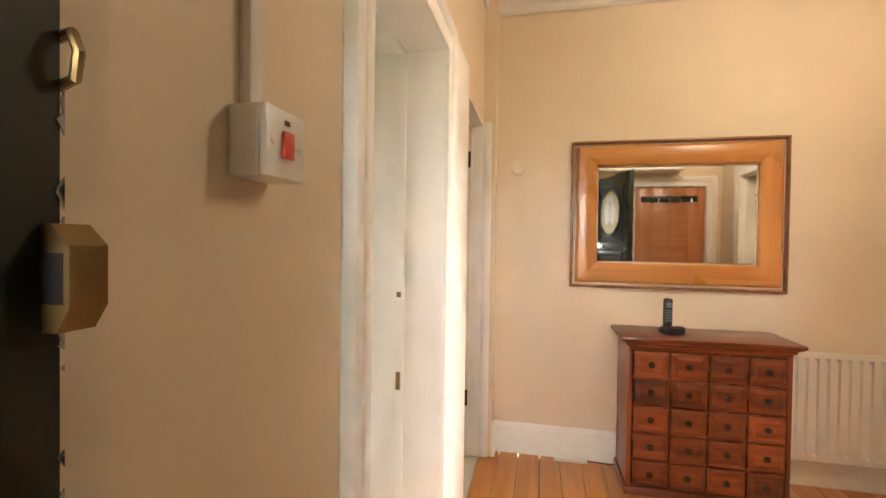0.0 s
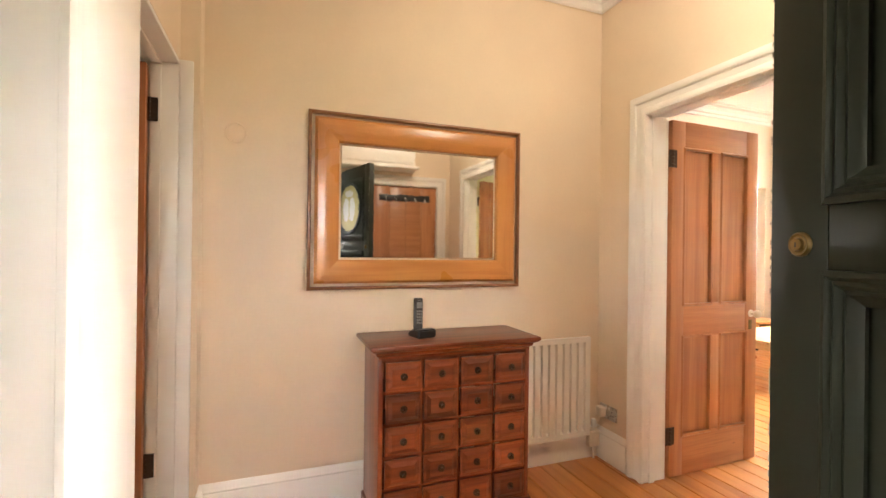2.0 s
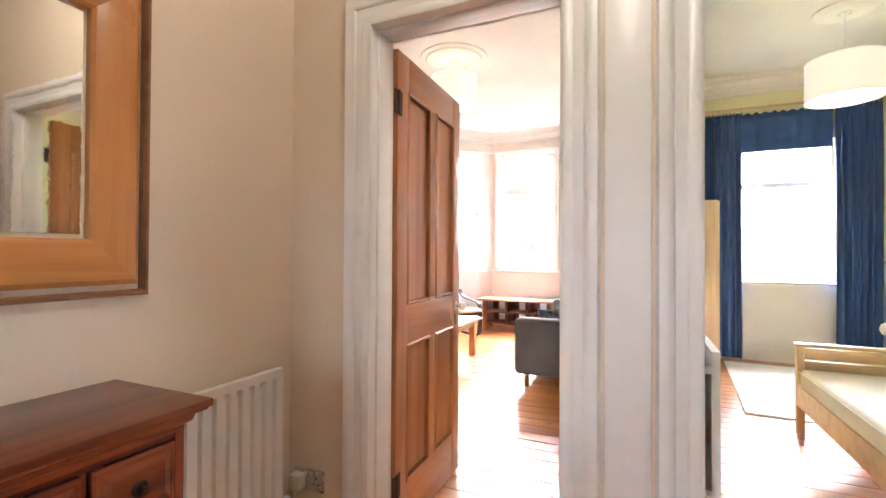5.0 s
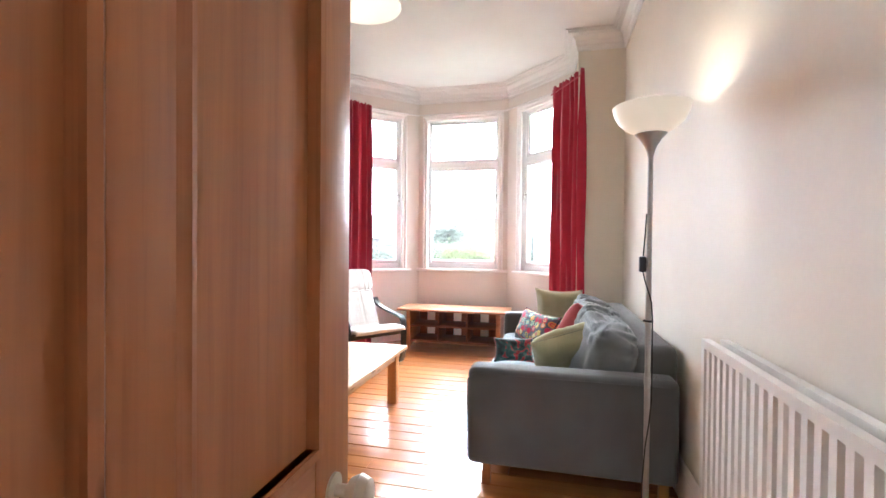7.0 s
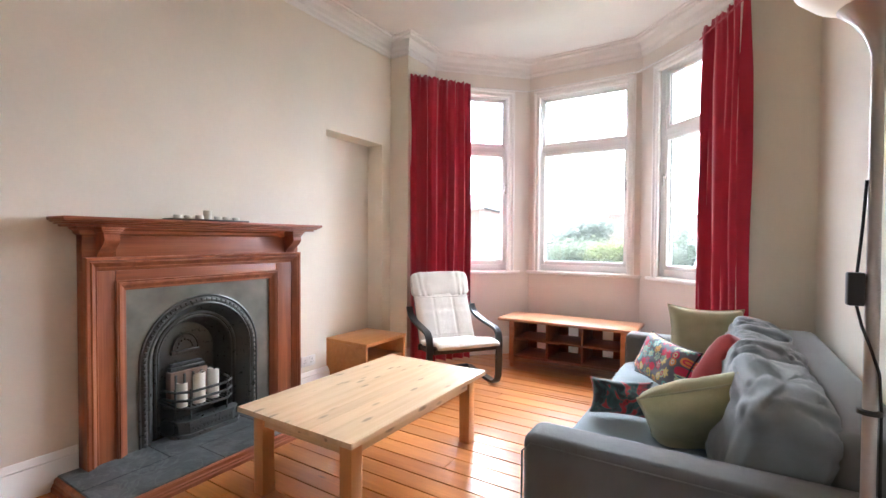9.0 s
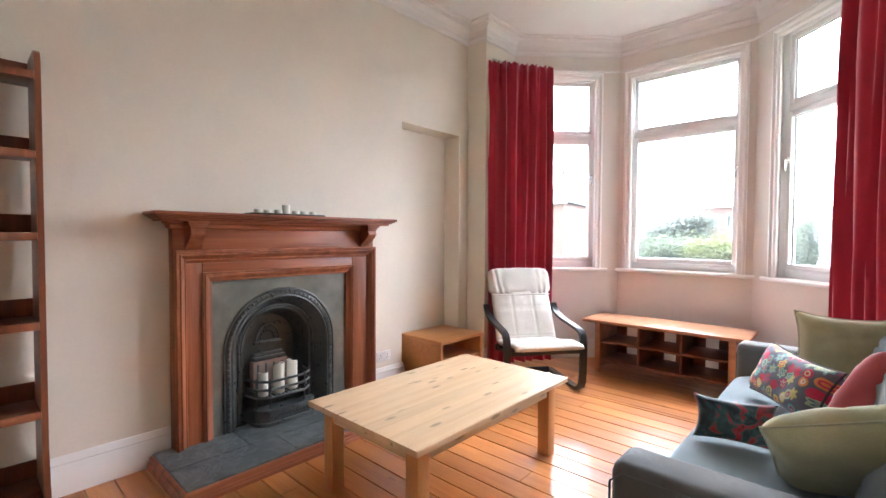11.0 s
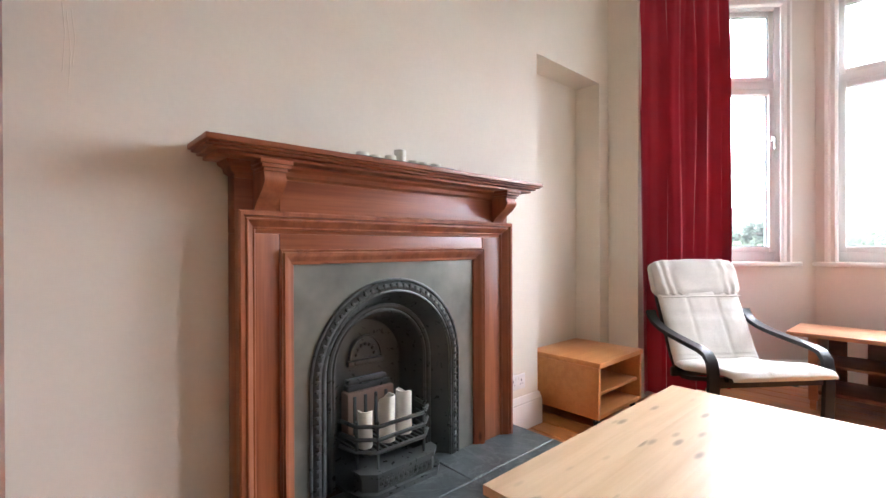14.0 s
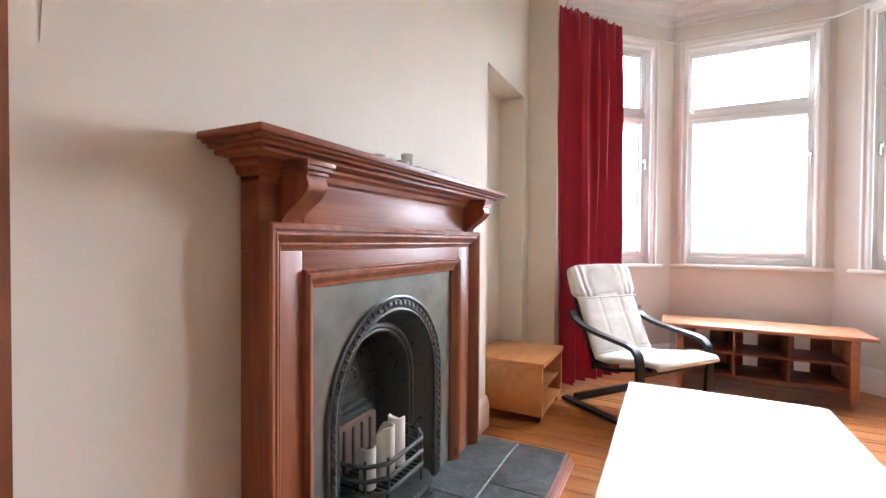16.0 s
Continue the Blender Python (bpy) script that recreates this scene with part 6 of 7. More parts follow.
def bookcase():
    x1, yf, yb, h = 3.652, 4.805, RY1 - 0.004, 2.068
    x0 = x1 - 0.92
    d = thing("bookcase", "tall dark-stained pine bookcase with empty open shelves", "bookcase", pose(x0, yf, 0))
    w, p, t = x1 - x0, yb - yf, 0.022
    prof = [(0.0, 0.0), (p, 0.0), (p, h), (0.03, h), (0.012, h - 0.012), (0.0, h - 0.05)]
    # the front edge swells into a shaped foot
    foot = [(-0.055, 0.0), (-0.055, 0.06), (-0.045, 0.10), (-0.05, 0.125), (-0.040, 0.16), (-0.026, 0.20), (-0.022, 0.25), (-0.010, 0.30), (0.0, 0.34)]
    for x in (0.0, w - t):
        bm = prism(bm_new(), foot + [(0.0, h - 0.05), (0.012, h - 0.012), (0.03, h), (p - 0.022, h), (p - 0.022, 0.0)], "x", x, x + t)
        part("side_panel", bm, M["shelfwood"], d, "", 30.0)
    for z in (0.12, 0.488, 0.878, 1.265, 1.615, 1.952):
        part("shelf", box(bm_new(), t + 0.0005, w - t - 0.0005, 0.012, p - 0.022, z, z + 0.022, 0.002), M["shelfwood"], d)
        part("shelf_lip", box(bm_new(), t + 0.0005, w - t - 0.0005, 0.0, 0.0115, z - 0.012, z + 0.022, 0.002), M["shelfwood"], d)
        part("back_rail", box(bm_new(), t + 0.0005, w - t - 0.0005, p - 0.034, p - 0.0225, z + 0.0225, z + 0.105, 0.002), M["shelfwood"], d)


bookcase()
socket_plate("wall_socket", "white double socket between the fireplace and side table", pose(5.765, RY1, 0.285), M["white_plastic"])
radiator("radiator", "white double-panel radiator on the living room wall", pose(4.17, RY0 + 0.008, 0.232, 0, 0, 180), 1.60, 0.71, 30, True)


# ---------------------------------------------------------------- sofa
def sofa():
    x0, x1, yb, yf = 4.665, 6.80, 1.668, 2.735
    d = thing("sofa", "long charcoal grey fabric sofa with loose back cushions", "sofa", pose(x0, yb, 0))
    L, P = x1 - x0, yf - yb
    arm = 0.17
    for x in (0.0, L - arm):
        bm = box(bm_new(), x, x + arm, 0.03, P, 0.115, 0.628, 0.035, 4)
        ar = part("arm", bm, M["sofa"], d, "", 60)
        bm = bm_new()
        xs = (x - 0.0005, x + arm + 0.0005)
        tube(bm, [(xs[0], 0.07, 0.60), (xs[0], P - 0.035, 0.60), (xs[0], P - 0.004, 0.57), (xs[0], P - 0.002, 0.15)], 0.0035, 6)
        part("seam", bm, M["sofa"], ar)
    part("base", box(bm_new(), arm - 0.01, L - arm + 0.01, 0.06, P - 0.03, 0.115, 0.30, 0.015, 2), M["sofa"], d)
    part("back", box(bm_new(), arm - 0.012, L - arm + 0.012, 0.0, 0.22, 0.13, 0.765, 0.045, 4), M["sofa"], d, "", 60)
    sw = (L - 2 * arm) / 2
    for k in range(2):
        bm = blob(bm_new(), sw / 2 - 0.002, (P - 0.24) / 2, 0.085, 0.22, 22, 0.006, 4.0, k + 3, (arm + sw * (k + 0.5), 0.23 + (P - 0.24) / 2, 0.372))
        part("seat_cushion", bm, M["seat_blue"], d, "faded blue-grey seat cushion", 80)
    bw = (L - 2 * arm) / 3
    for k in range(3):
        bm = blob(bm_new(), bw / 2 + 0.025, 0.14, 0.215, 0.45, 40, 0.034, 5.0, k + 11, ridge=0.016)
        c = part("back_cushion", bm, M["back_grey"], d, "rumpled charcoal back cushion", 80)
        c.matrix_local = pose(arm + bw * (k + 0.5), 0.345, 0.635, 14, (-3, 2, 4)[k], (3, -2, 4)[k])
    for x in (0.06, L - 0.10):
        for y in (0.09, P - 0.10):
            part("leg", box(bm_new(), x - 0.022, x + 0.022, y - 0.022, y + 0.022, 0.0, 0.1155, 0.003), M["table_leg"], d, "square wooden leg")


sofa()
scatter_cushion("large sage green cushion with piped edge on the sofa", (5.346, 2.394, 0.428), (5.426, 1.974, 0.558), (5.05, 2.42, 0.695), 0.18, M["green_cushion"], 1, M["piping"], 0.03)
scatter_cushion("sage green cushion leaning in the sofa's far corner", (6.33, 2.44, 0.50), (6.47, 2.03, 0.48), (6.43, 2.32, 0.89), 0.20, M["green_cushion"], 2, M["piping"])
scatter_cushion("coral pink cushion on the sofa", (5.60, 2.28, 0.56), (5.78, 2.19, 0.475), (5.78, 2.065, 0.815), 0.14, M["coral_cushion"], 3, None, -0.05)
scatter_cushion("flower-printed grey cushion on the sofa", (6.20, 2.60, 0.49), (5.73, 2.32, 0.49), (6.30, 2.535, 0.735), 0.15, M["flowers"], 4, M["flower_piping"])
scatter_cushion("dark floral cushion leaning on the sofa seat", (5.42, 2.69, 0.465), (5.48, 2.41, 0.465), (5.47, 2.66, 0.63), 0.08, M["dark_print"], 5)


# ---------------------------------------------------------------- armchair
def armchair():
    """Bentwood easy chair: x across, front towards -y."""
    d = thing("armchair", "black bentwood easy chair with a white cotton cushion", "armchair", pose(6.736, 4.239, 0, 0, 0, -37))
    # side loops: runner, front post, arm
    for sx in (-1, 1):
        pts, ups = [], []
        line = [(0.36, 0.018), (0.20, 0.014), (0.0, 0.014), (-0.13, 0.014), (-0.205, 0.020), (-0.255, 0.050), (-0.278, 0.10), (-0.286, 0.20), (-0.290, 0.32), (-0.290, 0.41), (-0.280, 0.462), (-0.25, 0.497), (-0.20, 0.512), (-0.08, 0.526), (0.06, 0.543), (0.16, 0.562), (0.235, 0.588), (0.275, 0.620), (0.295, 0.655)]
        x = sx * 0.325
        for i, (y, z) in enumerate(line):
            a, b = line[max(i - 1, 0)], line[min(i + 1, len(line) - 1)]
            t = Vector((0, b[0] - a[0], b[1] - a[1])).normalized()
            pts.append((x, y, z))
            ups.append(Vector((0, -t.z, t.y)))
        bm = strip(bm_new(), pts, (1, 0, 0), 0.028, 0.024, ups)
        part("side_frame", bm, M["black_plastic"], d, "black lacquered bentwood side", 50)
        # seat and back rail of laminated wood
        line = [(-0.33, 0.385), (-0.2, 0.35), (-0.02, 0.305), (0.06, 0.295), (0.12, 0.315), (0.17, 0.38), (0.24, 0.53), (0.33, 0.72), (0.40, 0.88), (0.425, 0.945)]
        x = sx * 0.245
        pts, ups = [], []
        for i, (y, z) in enumerate(line):
            a, b = line[max(i - 1, 0)], line[min(i + 1, len(line) - 1)]
            t = Vector((0, b[0] - a[0], b[1] - a[1])).normalized()
            pts.append((x, y, z))
            ups.append(Vector((0, -t.z, t.y)))
        part("seat_rail", strip(bm_new(), pts, (1, 0, 0), 0.024, 0.022, ups), M["black_plastic"], d, "", 50)
    for y, z in ((-0.285, 0.36), (0.13, 0.305), (0.30, 0.03)):
        part("cross_rail", box(bm_new(), -0.29, 0.29, y - 0.012, y + 0.012, z - 0.028, z + 0.028, 0.004), M["black_plastic"], d)
    # cushion: one padded strip from the knees to the head
    line = [(-0.385, 0.390), (-0.37, 0.412), (-0.27, 0.412), (-0.1, 0.380), (0.05, 0.352), (0.115, 0.356), (0.150, 0.42), (0.22, 0.58), (0.30, 0.745), (0.345, 0.845), (0.38, 0.93), (0.395, 0.94)]
    dense = []
    for i in range(len(line) - 1):
        for k in range(8):
            f = k / 8
            dense.append((line[i][0] + (line[i + 1][0] - line[i][0]) * f, line[i][1] + (line[i + 1][1] - line[i][1]) * f))
    dense.append(line[-1])
    bm = bm_new()
    n, W = 54, 0.286
    top, low = [], []
    for i, (y, z) in enumerate(dense):
        a, b = dense[max(i - 3, 0)], dense[min(i + 3, len(dense) - 1)]
        t = Vector((b[0] - a[0], b[1] - a[1])).normalized()
        up = Vector((-t.y, t.x))
        s = i / (len(dense) - 1)
        end = min(1.0, (0.5 - abs(s - 0.5)) * 36) ** 0.5
        rows = ([], [])
        for j in range(n + 1):
            u = 2 * j / n - 1
            k = (1 - abs(u) ** 6) ** 0.5 * end
            seam = max(math.exp(-((abs(u) - 0.36) / 0.035) ** 2), *(math.exp(-((s - c) / 0.008) ** 2) for c in (0.22, 0.50, 0.66)))
            quilt = 0.0045 * (1 - seam)
            lump = 0.004 * noise.noise(Vector((u * 2.5, s * 9, 1))) + 0.0012 * noise.noise(Vector((u * 9, s * 30, 4)))
            th = 0.030 + quilt + lump
            ww = W * (1.0 - 0.05 * s)
            for row, sg, tt in ((rows[0], 1, th), (rows[1], -1, 0.028)):
                row.append(bm.verts.new((u * ww, y + up.x * sg * tt * k, z + up.y * sg * tt * k)))
        top.append(rows[0])
        low.append(rows[1])
    for g, flip in ((top, False), (low, True)):
        for a, b in zip(g, g[1:]):
            for j in range(n):
                vs = (a[j], a[j + 1], b[j + 1], b[j])
                bm.faces.new(vs[::-1] if flip else vs)
    for i in range(len(dense) - 1):
        for j in (0, n):
            bm.faces.new((top[i][j], top[i + 1][j], low[i + 1][j], low[i][j]))
    for i in (0, -1):
        for j in range(n):
            bm.faces.new((top[i][j], top[i][j + 1], low[i][j + 1], low[i][j]))
    bmesh.ops.remove_doubles(bm, verts=bm.verts[:], dist=1e-4)
    part("cushion", bm, M["white_cotton"], d, "white quilted cotton cushion", 80)
    bm = blob(bm_new(), 0.295, 0.044, 0.126, 0.34, 56, 0.004, 9.0, 5)
    for v in bm.verts:
        # gathers that run up and down the pad, deepest at its seams
        k = 0.35 + min(1.0, abs(v.co.z) / 0.10)
        v.co.y += 0.0036 * k * math.sin(v.co.x * 105 + 7 * noise.noise(Vector((v.co.x * 9, v.co.z * 6, 2)))) * (1 if v.co.y < 0 else -1)
    hp = part("head_pad", bm, M["white_cotton"], d, "puckered head pad hung over the top", 80)
    hp.matrix_local = pose(0, 0.345, 0.855, -21, 0, 0)
    part("hem", tube(bm_new(), [(-0.272, 0.262, 0.745), (0.272, 0.262, 0.745)], 0.005, 6), M["white_cotton"], d)


armchair()


# ---------------------------------------------------------------- curtains and lamps
def curtain(name, label, p, q, z0, z1, folds, depth, mat, seed, group, flare=0.0, header=0.06):
    """A gathered curtain between two plan points; flare widens it towards the floor at its second end."""
    c = thing(name, label, "curtain", pose(0, 0, 0), group)
    rnd = random.Random(seed)
    p, q = Vector((*p, 0)), Vector((*q, 0))
    d = q - p
    nrm = Vector((-d.y, d.x, 0)).normalized()
    nu, nv = folds * 10, 34
    ph = [rnd.uniform(-0.5, 0.5) for _ in range(folds + 2)]
    am = [rnd.uniform(0.45, 1.45) for _ in range(folds + 2)]
    bm = bm_new()
    sheets = []
    for side in (0.0, 0.004):
        rows = []
        for j in range(nv + 1):
            v = j / nv
            z = z1 + (z0 - z1) * v
            row = []
            for i in range(nu + 1):
                u = i / nu
                k = min(int(u * folds), folds - 1)
                f = u * folds - k
                a = am[k] * (1 - f) + am[k + 1] * f
                wob = 0.55 * noise.noise(Vector((u * folds * 0.7, v * 0.6, seed * 3.1)))
                s = math.sin(2 * math.pi * (u * folds + wob + 0.18 * (ph[k] * (1 - f) + ph[k + 1] * f) * (0.3 + v)))
                pinch = 0.45 + 0.55 * min(1.0, v * 6)
                off = depth * a * pinch * (s + 0.3 * math.sin(4 * math.pi * (u * folds + wob * 0.6))) * (0.75 + 0.5 * noise.noise(Vector((u * 5, v * 2.2, seed + 9.0)))) + 0.007 * math.sin(2 * math.pi * u * folds * 2.7) * max(0.0, 1 - v * 5) + 0.02 * noise.noise(Vector((u * 4, v * 3, seed)))
                spread = 1 + flare * v
                w = p + d * (u * spread) + nrm * (off + side)
                dz = 0.012 * math.sin(2 * math.pi * u * folds * 2) if j == 0 else 0
                row.append(bm.verts.new((w.x, w.y, z + dz)))
            rows.append(row)
        sheets.append(rows)
    for rows in sheets:
        for a, b in zip(rows, rows[1:]):
            for i in range(nu):
                bm.faces.new((a[i], a[i + 1], b[i + 1], b[i]))
    f, b = sheets
    for i in range(nu):
        bm.faces.new((f[0][i], f[0][i + 1], b[0][i + 1], b[0][i]))
        bm.faces.new((f[-1][i], f[-1][i + 1], b[-1][i + 1], b[-1][i]))
    for j in range(nv):
        for e in (0, -1):
            bm.faces.new((f[j][e], f[j + 1][e], b[j + 1][e], b[j][e]))
    part("drape", bm, mat, c, "", 80)
    tape = tube(bm_new(), [p + nrm * 0.018 + Vector((0, 0, z1 - header)), q + nrm * 0.018 + Vector((0, 0, z1 - header))], 0.006, 6)
    part("header_tape", tape, mat, c)
    return c


curtain("curtain", "red cotton curtain drawn back at the bay's north side", (6.865, 4.82), (7.43, 4.45), 0.04, 2.955, 7, 0.050, M["red_curtain"], 3, "red curtains")
curtain("curtain", "red cotton curtain drawn back at the bay's south side", (6.785, 2.03), (7.34, 2.31), 0.04, 2.955, 6, 0.042, M["red_curtain"], 8, "red curtains")
rail = single("curtain_track", tube(bm_new(), [(6.88, 4.78, 2.965), (7.36, 4.72, 2.965), (8.02, 4.03, 2.965), (8.02, 2.88, 2.965), (7.36, 2.19, 2.965), (6.88, 2.03, 2.965)], 0.009, 6), M["white_plastic"], "white curtain track fixed round the bay", "curtain track")


def floor_lamp():
    d = thing("floor_lamp", "lit uplighter floor lamp with an opal bowl on a grey pole", "floor lamp", pose(4.413, 1.90, 0))
    part("base", lathe(bm_new(), [(0.125, 0.0), (0.125, 0.012), (0.115, 0.020), (0.03, 0.030), (0.013, 0.045), (0.003, 0.046)], (0, 0, 0), 32), M["lampmetal"], d)
    part("pole", tube(bm_new(), [(0, 0, 0.04), (0, 0, 0.70)], 0.0125, 14), M["lampmetal"], d)
    part("pole", tube(bm_new(), [(0, 0, 0.70), (0, 0, 1.22)], 0.0117, 14), M["lampmetal"], d)
    part("pole", tube(bm_new(), [(0, 0, 1.22), (0, 0, 1.685)], 0.0108, 14), M["lampmetal"], d)
    part("collar", lathe(bm_new(), [(0.015, 0.685), (0.015, 0.715), (0.011, 0.72)], (0, 0, 0), 16), M["lampmetal"], d)
    part("cup", lathe(bm_new(), [(0.011, 1.665), (0.015, 1.683), (0.024, 1.708), (0.044, 1.740), (0.065, 1.762), (0.044, 1.768), (0.003, 1.768)], (0, 0, 0), 28), M["lampmetal"], d, "grey metal cup")
    part("bowl", lathe(bm_new(), [(0.038, 1.762), (0.066, 1.767), (0.103, 1.786), (0.133, 1.816), (0.150, 1.852), (0.156, 1.879), (0.150, 1.879), (0.143, 1.852), (0.124, 1.820), (0.093, 1.792), (0.053, 1.777), (0.013, 1.776)], (0, 0, 0), 40), M["bowl"], d, "glowing opal bowl")
    upper = [(0, 0.0125, 1.42), (0, 0.017, 1.33), (0, 0.024, 1.235)]
    lower = [(0, 0.024, 1.172), (-0.006, 0.016, 1.13), (-0.014, 0.004, 1.09), (-0.012, -0.010, 1.04), (-0.002, -0.0165, 0.96), (0, -0.018, 0.80), (-0.002, -0.017, 0.62), (-0.014, -0.006, 0.52), (-0.014, 0.008, 0.42), (-0.004, 0.017, 0.25), (0, 0.018, 0.05), (0.05, -0.08, 0.012), (0.02, -0.22, 0.006)]
    part("flex", tube(bm_new(), upper, 0.003, 6), M["black_plastic"], d, "black flex")
    part("flex", tube(bm_new(), lower, 0.003, 6), M["black_plastic"], d, "black flex")
    part("switch", box(bm_new(), -0.012, 0.012, 0.0125, 0.040, 1.170, 1.237, 0.004), M["black_plastic"], d, "black in-line switch")
    part("cable_clip", lathe(bm_new(), [(0.013, 0.955), (0.021, 0.956), (0.021, 0.964), (0.013, 0.965)], (0, 0, 0), 16), M["black_plastic"], d, "black cable clip")


floor_lamp()


def drum_pendant(label, m, drop, r, h):
    d = thing("pendant_lamp", label, "pendant lamp", m, "drum pendants")
    part("rose", lathe(bm_new(), [(0.048, 0.0), (0.048, -0.012), (0.02, -0.035), (0.004, -0.036)], (0, 0, 0), 20), M["white_plastic"], d)
    part("flex", tube(bm_new(), [(0, 0, -0.03), (0, 0, -drop - 0.05)], 0.004, 6), M["white_plastic"], d)
    n = 40
    bm = bm_new()
    rings = []
    for rr, z in ((r, -drop), (r, -drop - h), (r - 0.003, -drop - h), (r - 0.003, -drop)):
        rings.append([bm.verts.new((rr * math.cos(2 * math.pi * k / n), rr * math.sin(2 * math.pi * k / n), z)) for k in range(n)])
    for a, b in zip(rings, rings[1:] + rings[:1]):
        for k in range(n):
            bm.faces.new((a[k], a[(k + 1) % n], b[(k + 1) % n], b[k]))
    part("shade", bm, M["shade"], d, "cream fabric drum shade")
    for z in (-drop, -drop - h):
        part("hoop", tube(bm_new(), [(r * math.cos(2 * math.pi * k / n), r * math.sin(2 * math.pi * k / n), z) for k in range(n + 1)], 0.0035, 6), M["white_plastic"], d)
    part("spider", tube(bm_new(), [(-r, 0, -drop - 0.03), (0, 0, -drop - 0.02), (r, 0, -drop - 0.03)], 0.002, 5), M["chrome"], d)
    part("lampholder", lathe(bm_new(), [(0.014, -drop - 0.02), (0.019, -drop - 0.04), (0.019, -drop - 0.08), (0.010, -drop - 0.09)], (0, 0, 0), 14), M["white_plastic"], d)
    return d


drum_pendant("cream drum pendant lamp in the living room", pose(5.01, 3.50, RZ), 0.21, 0.25, 0.30)
rose = single("ceiling_rose", lathe(bm_new(), [(0.36, 0.0), (0.355, -0.012), (0.30, -0.016), (0.29, -0.026), (0.22, -0.030), (0.20, -0.018), (0.12, -0.024), (0.10, -0.034), (0.054, -0.030), (0.05, -0.002)], (5.01, 3.50, RZ), 48), M["ceiling"], "round plaster ceiling rose", "ceiling rose")
# hairline scratches in the plaster over the bookcase side
bm = bm_new()
for k, (x, z0, z1) in enumerate(((3.770, 1.56, 1.78), (3.782, 1.50, 1.73), (3.792, 1.58, 1.74))):
    tube(bm, [(x, RY1 - 0.0005, z0), (x + 0.006, RY1 - 0.001, (z0 + z1) / 2), (x - 0.002, RY1 - 0.0005, z1)], 0.0010, 5)
fixed("plaster_crack", bm, M["room_wall"], "raised crack lines in wall plaster")

# ---------------------------------------------------------------- bedroom
def single_bed():
    x0, x1, y0, y1 = 2.46, 4.42, -0.20, 0.70
    d = thing("bed", "single pine bed with a bare cream mattress", "bed", pose(x0, y0, 0))
    L, W = x1 - x0, y1 - y0
    for y in (0.0, W - 0.028):
        part("side_rail", box(bm_new(), 0.03, L - 0.03, y, y + 0.028, 0.20, 0.34, 0.004), M["bedpine"], d)
    for x, h in ((0.0, 0.86), (L - 0.045, 0.60)):
        for y in (0.0, W - 0.045):
            part("post", box(bm_new(), x, x + 0.045, y, y + 0.045, 0.0, h, 0.005), M["birch"], d)
        n = 3
        for k in range(n):
            z = h - 0.03 - 0.085 * k
            part("end_slat", box(bm_new(), x + 0.010, x + 0.034, 0.0452, W - 0.0452, z - 0.055, z + 0.02, 0.004), M["bedpine"], d)
        part("end_cap", box(bm_new(), x - 0.006, x + 0.051, -0.006, W + 0.006, h - 0.0005, h + 0.022, 0.005), M["bedpine"], d)
    part("slat_base", box(bm_new(), 0.05, L - 0.05, 0.03, W - 0.03, 0.255, 0.275), M["bedpine"], d)
    bm = box(bm_new(), 0.05, L - 0.05, 0.012, W - 0.012, 0.277, 0.455, 0.035, 4)
    mt = part("mattress", bm, M["mattress"], d, "bare cream mattress", 60)
    bm = bm_new()
    for z in (0.305, 0.428):
        tube(bm, [(0.06, W - 0.010, z), (L - 0.06, W - 0.010, z), (L - 0.048, W - 0.05, z), (L - 0.048, 0.05, z)], 0.006, 6)
    part("mattress_piping", bm, M["mattress"], mt)


single_bed()


def wardrobe():
    x0, x1, y0, y1, h = 6.06, 6.50, 0.93, 1.44, 1.80
    d = thing("wardrobe", "tall pale birch cabinet on short legs", "wardrobe", pose(x0, y0, 0))
    w, p = x1 - x0, y1 - y0
    part("body", box(bm_new(), 0.0, w, 0.0, p, 0.09, h, 0.003), M["birch"], d)
    part("door_leaf", box(bm_new(), 0.02, w - 0.002, -0.016, -0.0005, 0.11, h - 0.01, 0.002), M["birch"], d)
    for x in (0.0, w - 0.04):
        for y in (0.0, p - 0.04):
            part("leg", box(bm_new(), x, x + 0.04, y, y + 0.04, 0.0, 0.0895, 0.002), M["birch"], d)
    part("plinth", prism(bm_new(), [(0.04, 0.0895), (p - 0.04, 0.0895), (p - 0.04, 0.06), (p / 2, 0.075), (0.04, 0.06)], "x", 0.004, 0.02), M["birch"], d)


wardrobe()
curtain("curtain", "long blue cotton curtain beside the bedroom window", (6.74, 0.60), (6.74, 1.02), 0.03, 2.86, 6, 0.035, M["blue_curtain"], 21, "blue curtains")
curtain("curtain", "long blue cotton curtain beside the bedroom window", (6.74, -0.64), (6.74, -0.25), 0.24, 2.86, 6, 0.035, M["blue_curtain"], 22, "blue curtains")
curtain("pelmet_curtain", "blue cotton pelmet over the bedroom window", (6.79, -0.25), (6.79, 0.60), 2.42, 2.86, 5, 0.012, M["blue_curtain"], 23, "blue curtains")
cp = thing("curtain_pole", "wooden curtain pole with round ends over the bedroom window", "curtain pole", pose(6.70, 0.17, 2.90))
part("pole", tube(bm_new(), [(0, -1.0, 0), (0, 1.0, 0)], 0.014, 12), M["bedpine"], cp)
for y in (-1.0, 1.0):
    part("finial", lathe(bm_new(), [(0.014, 0.0), (0.02, 0.01 * y), (0.024, 0.03 * y), (0.016, 0.045 * y), (0.004, 0.05 * y)], (0, y, 0), 14, "y"), M["bedpine"], cp)
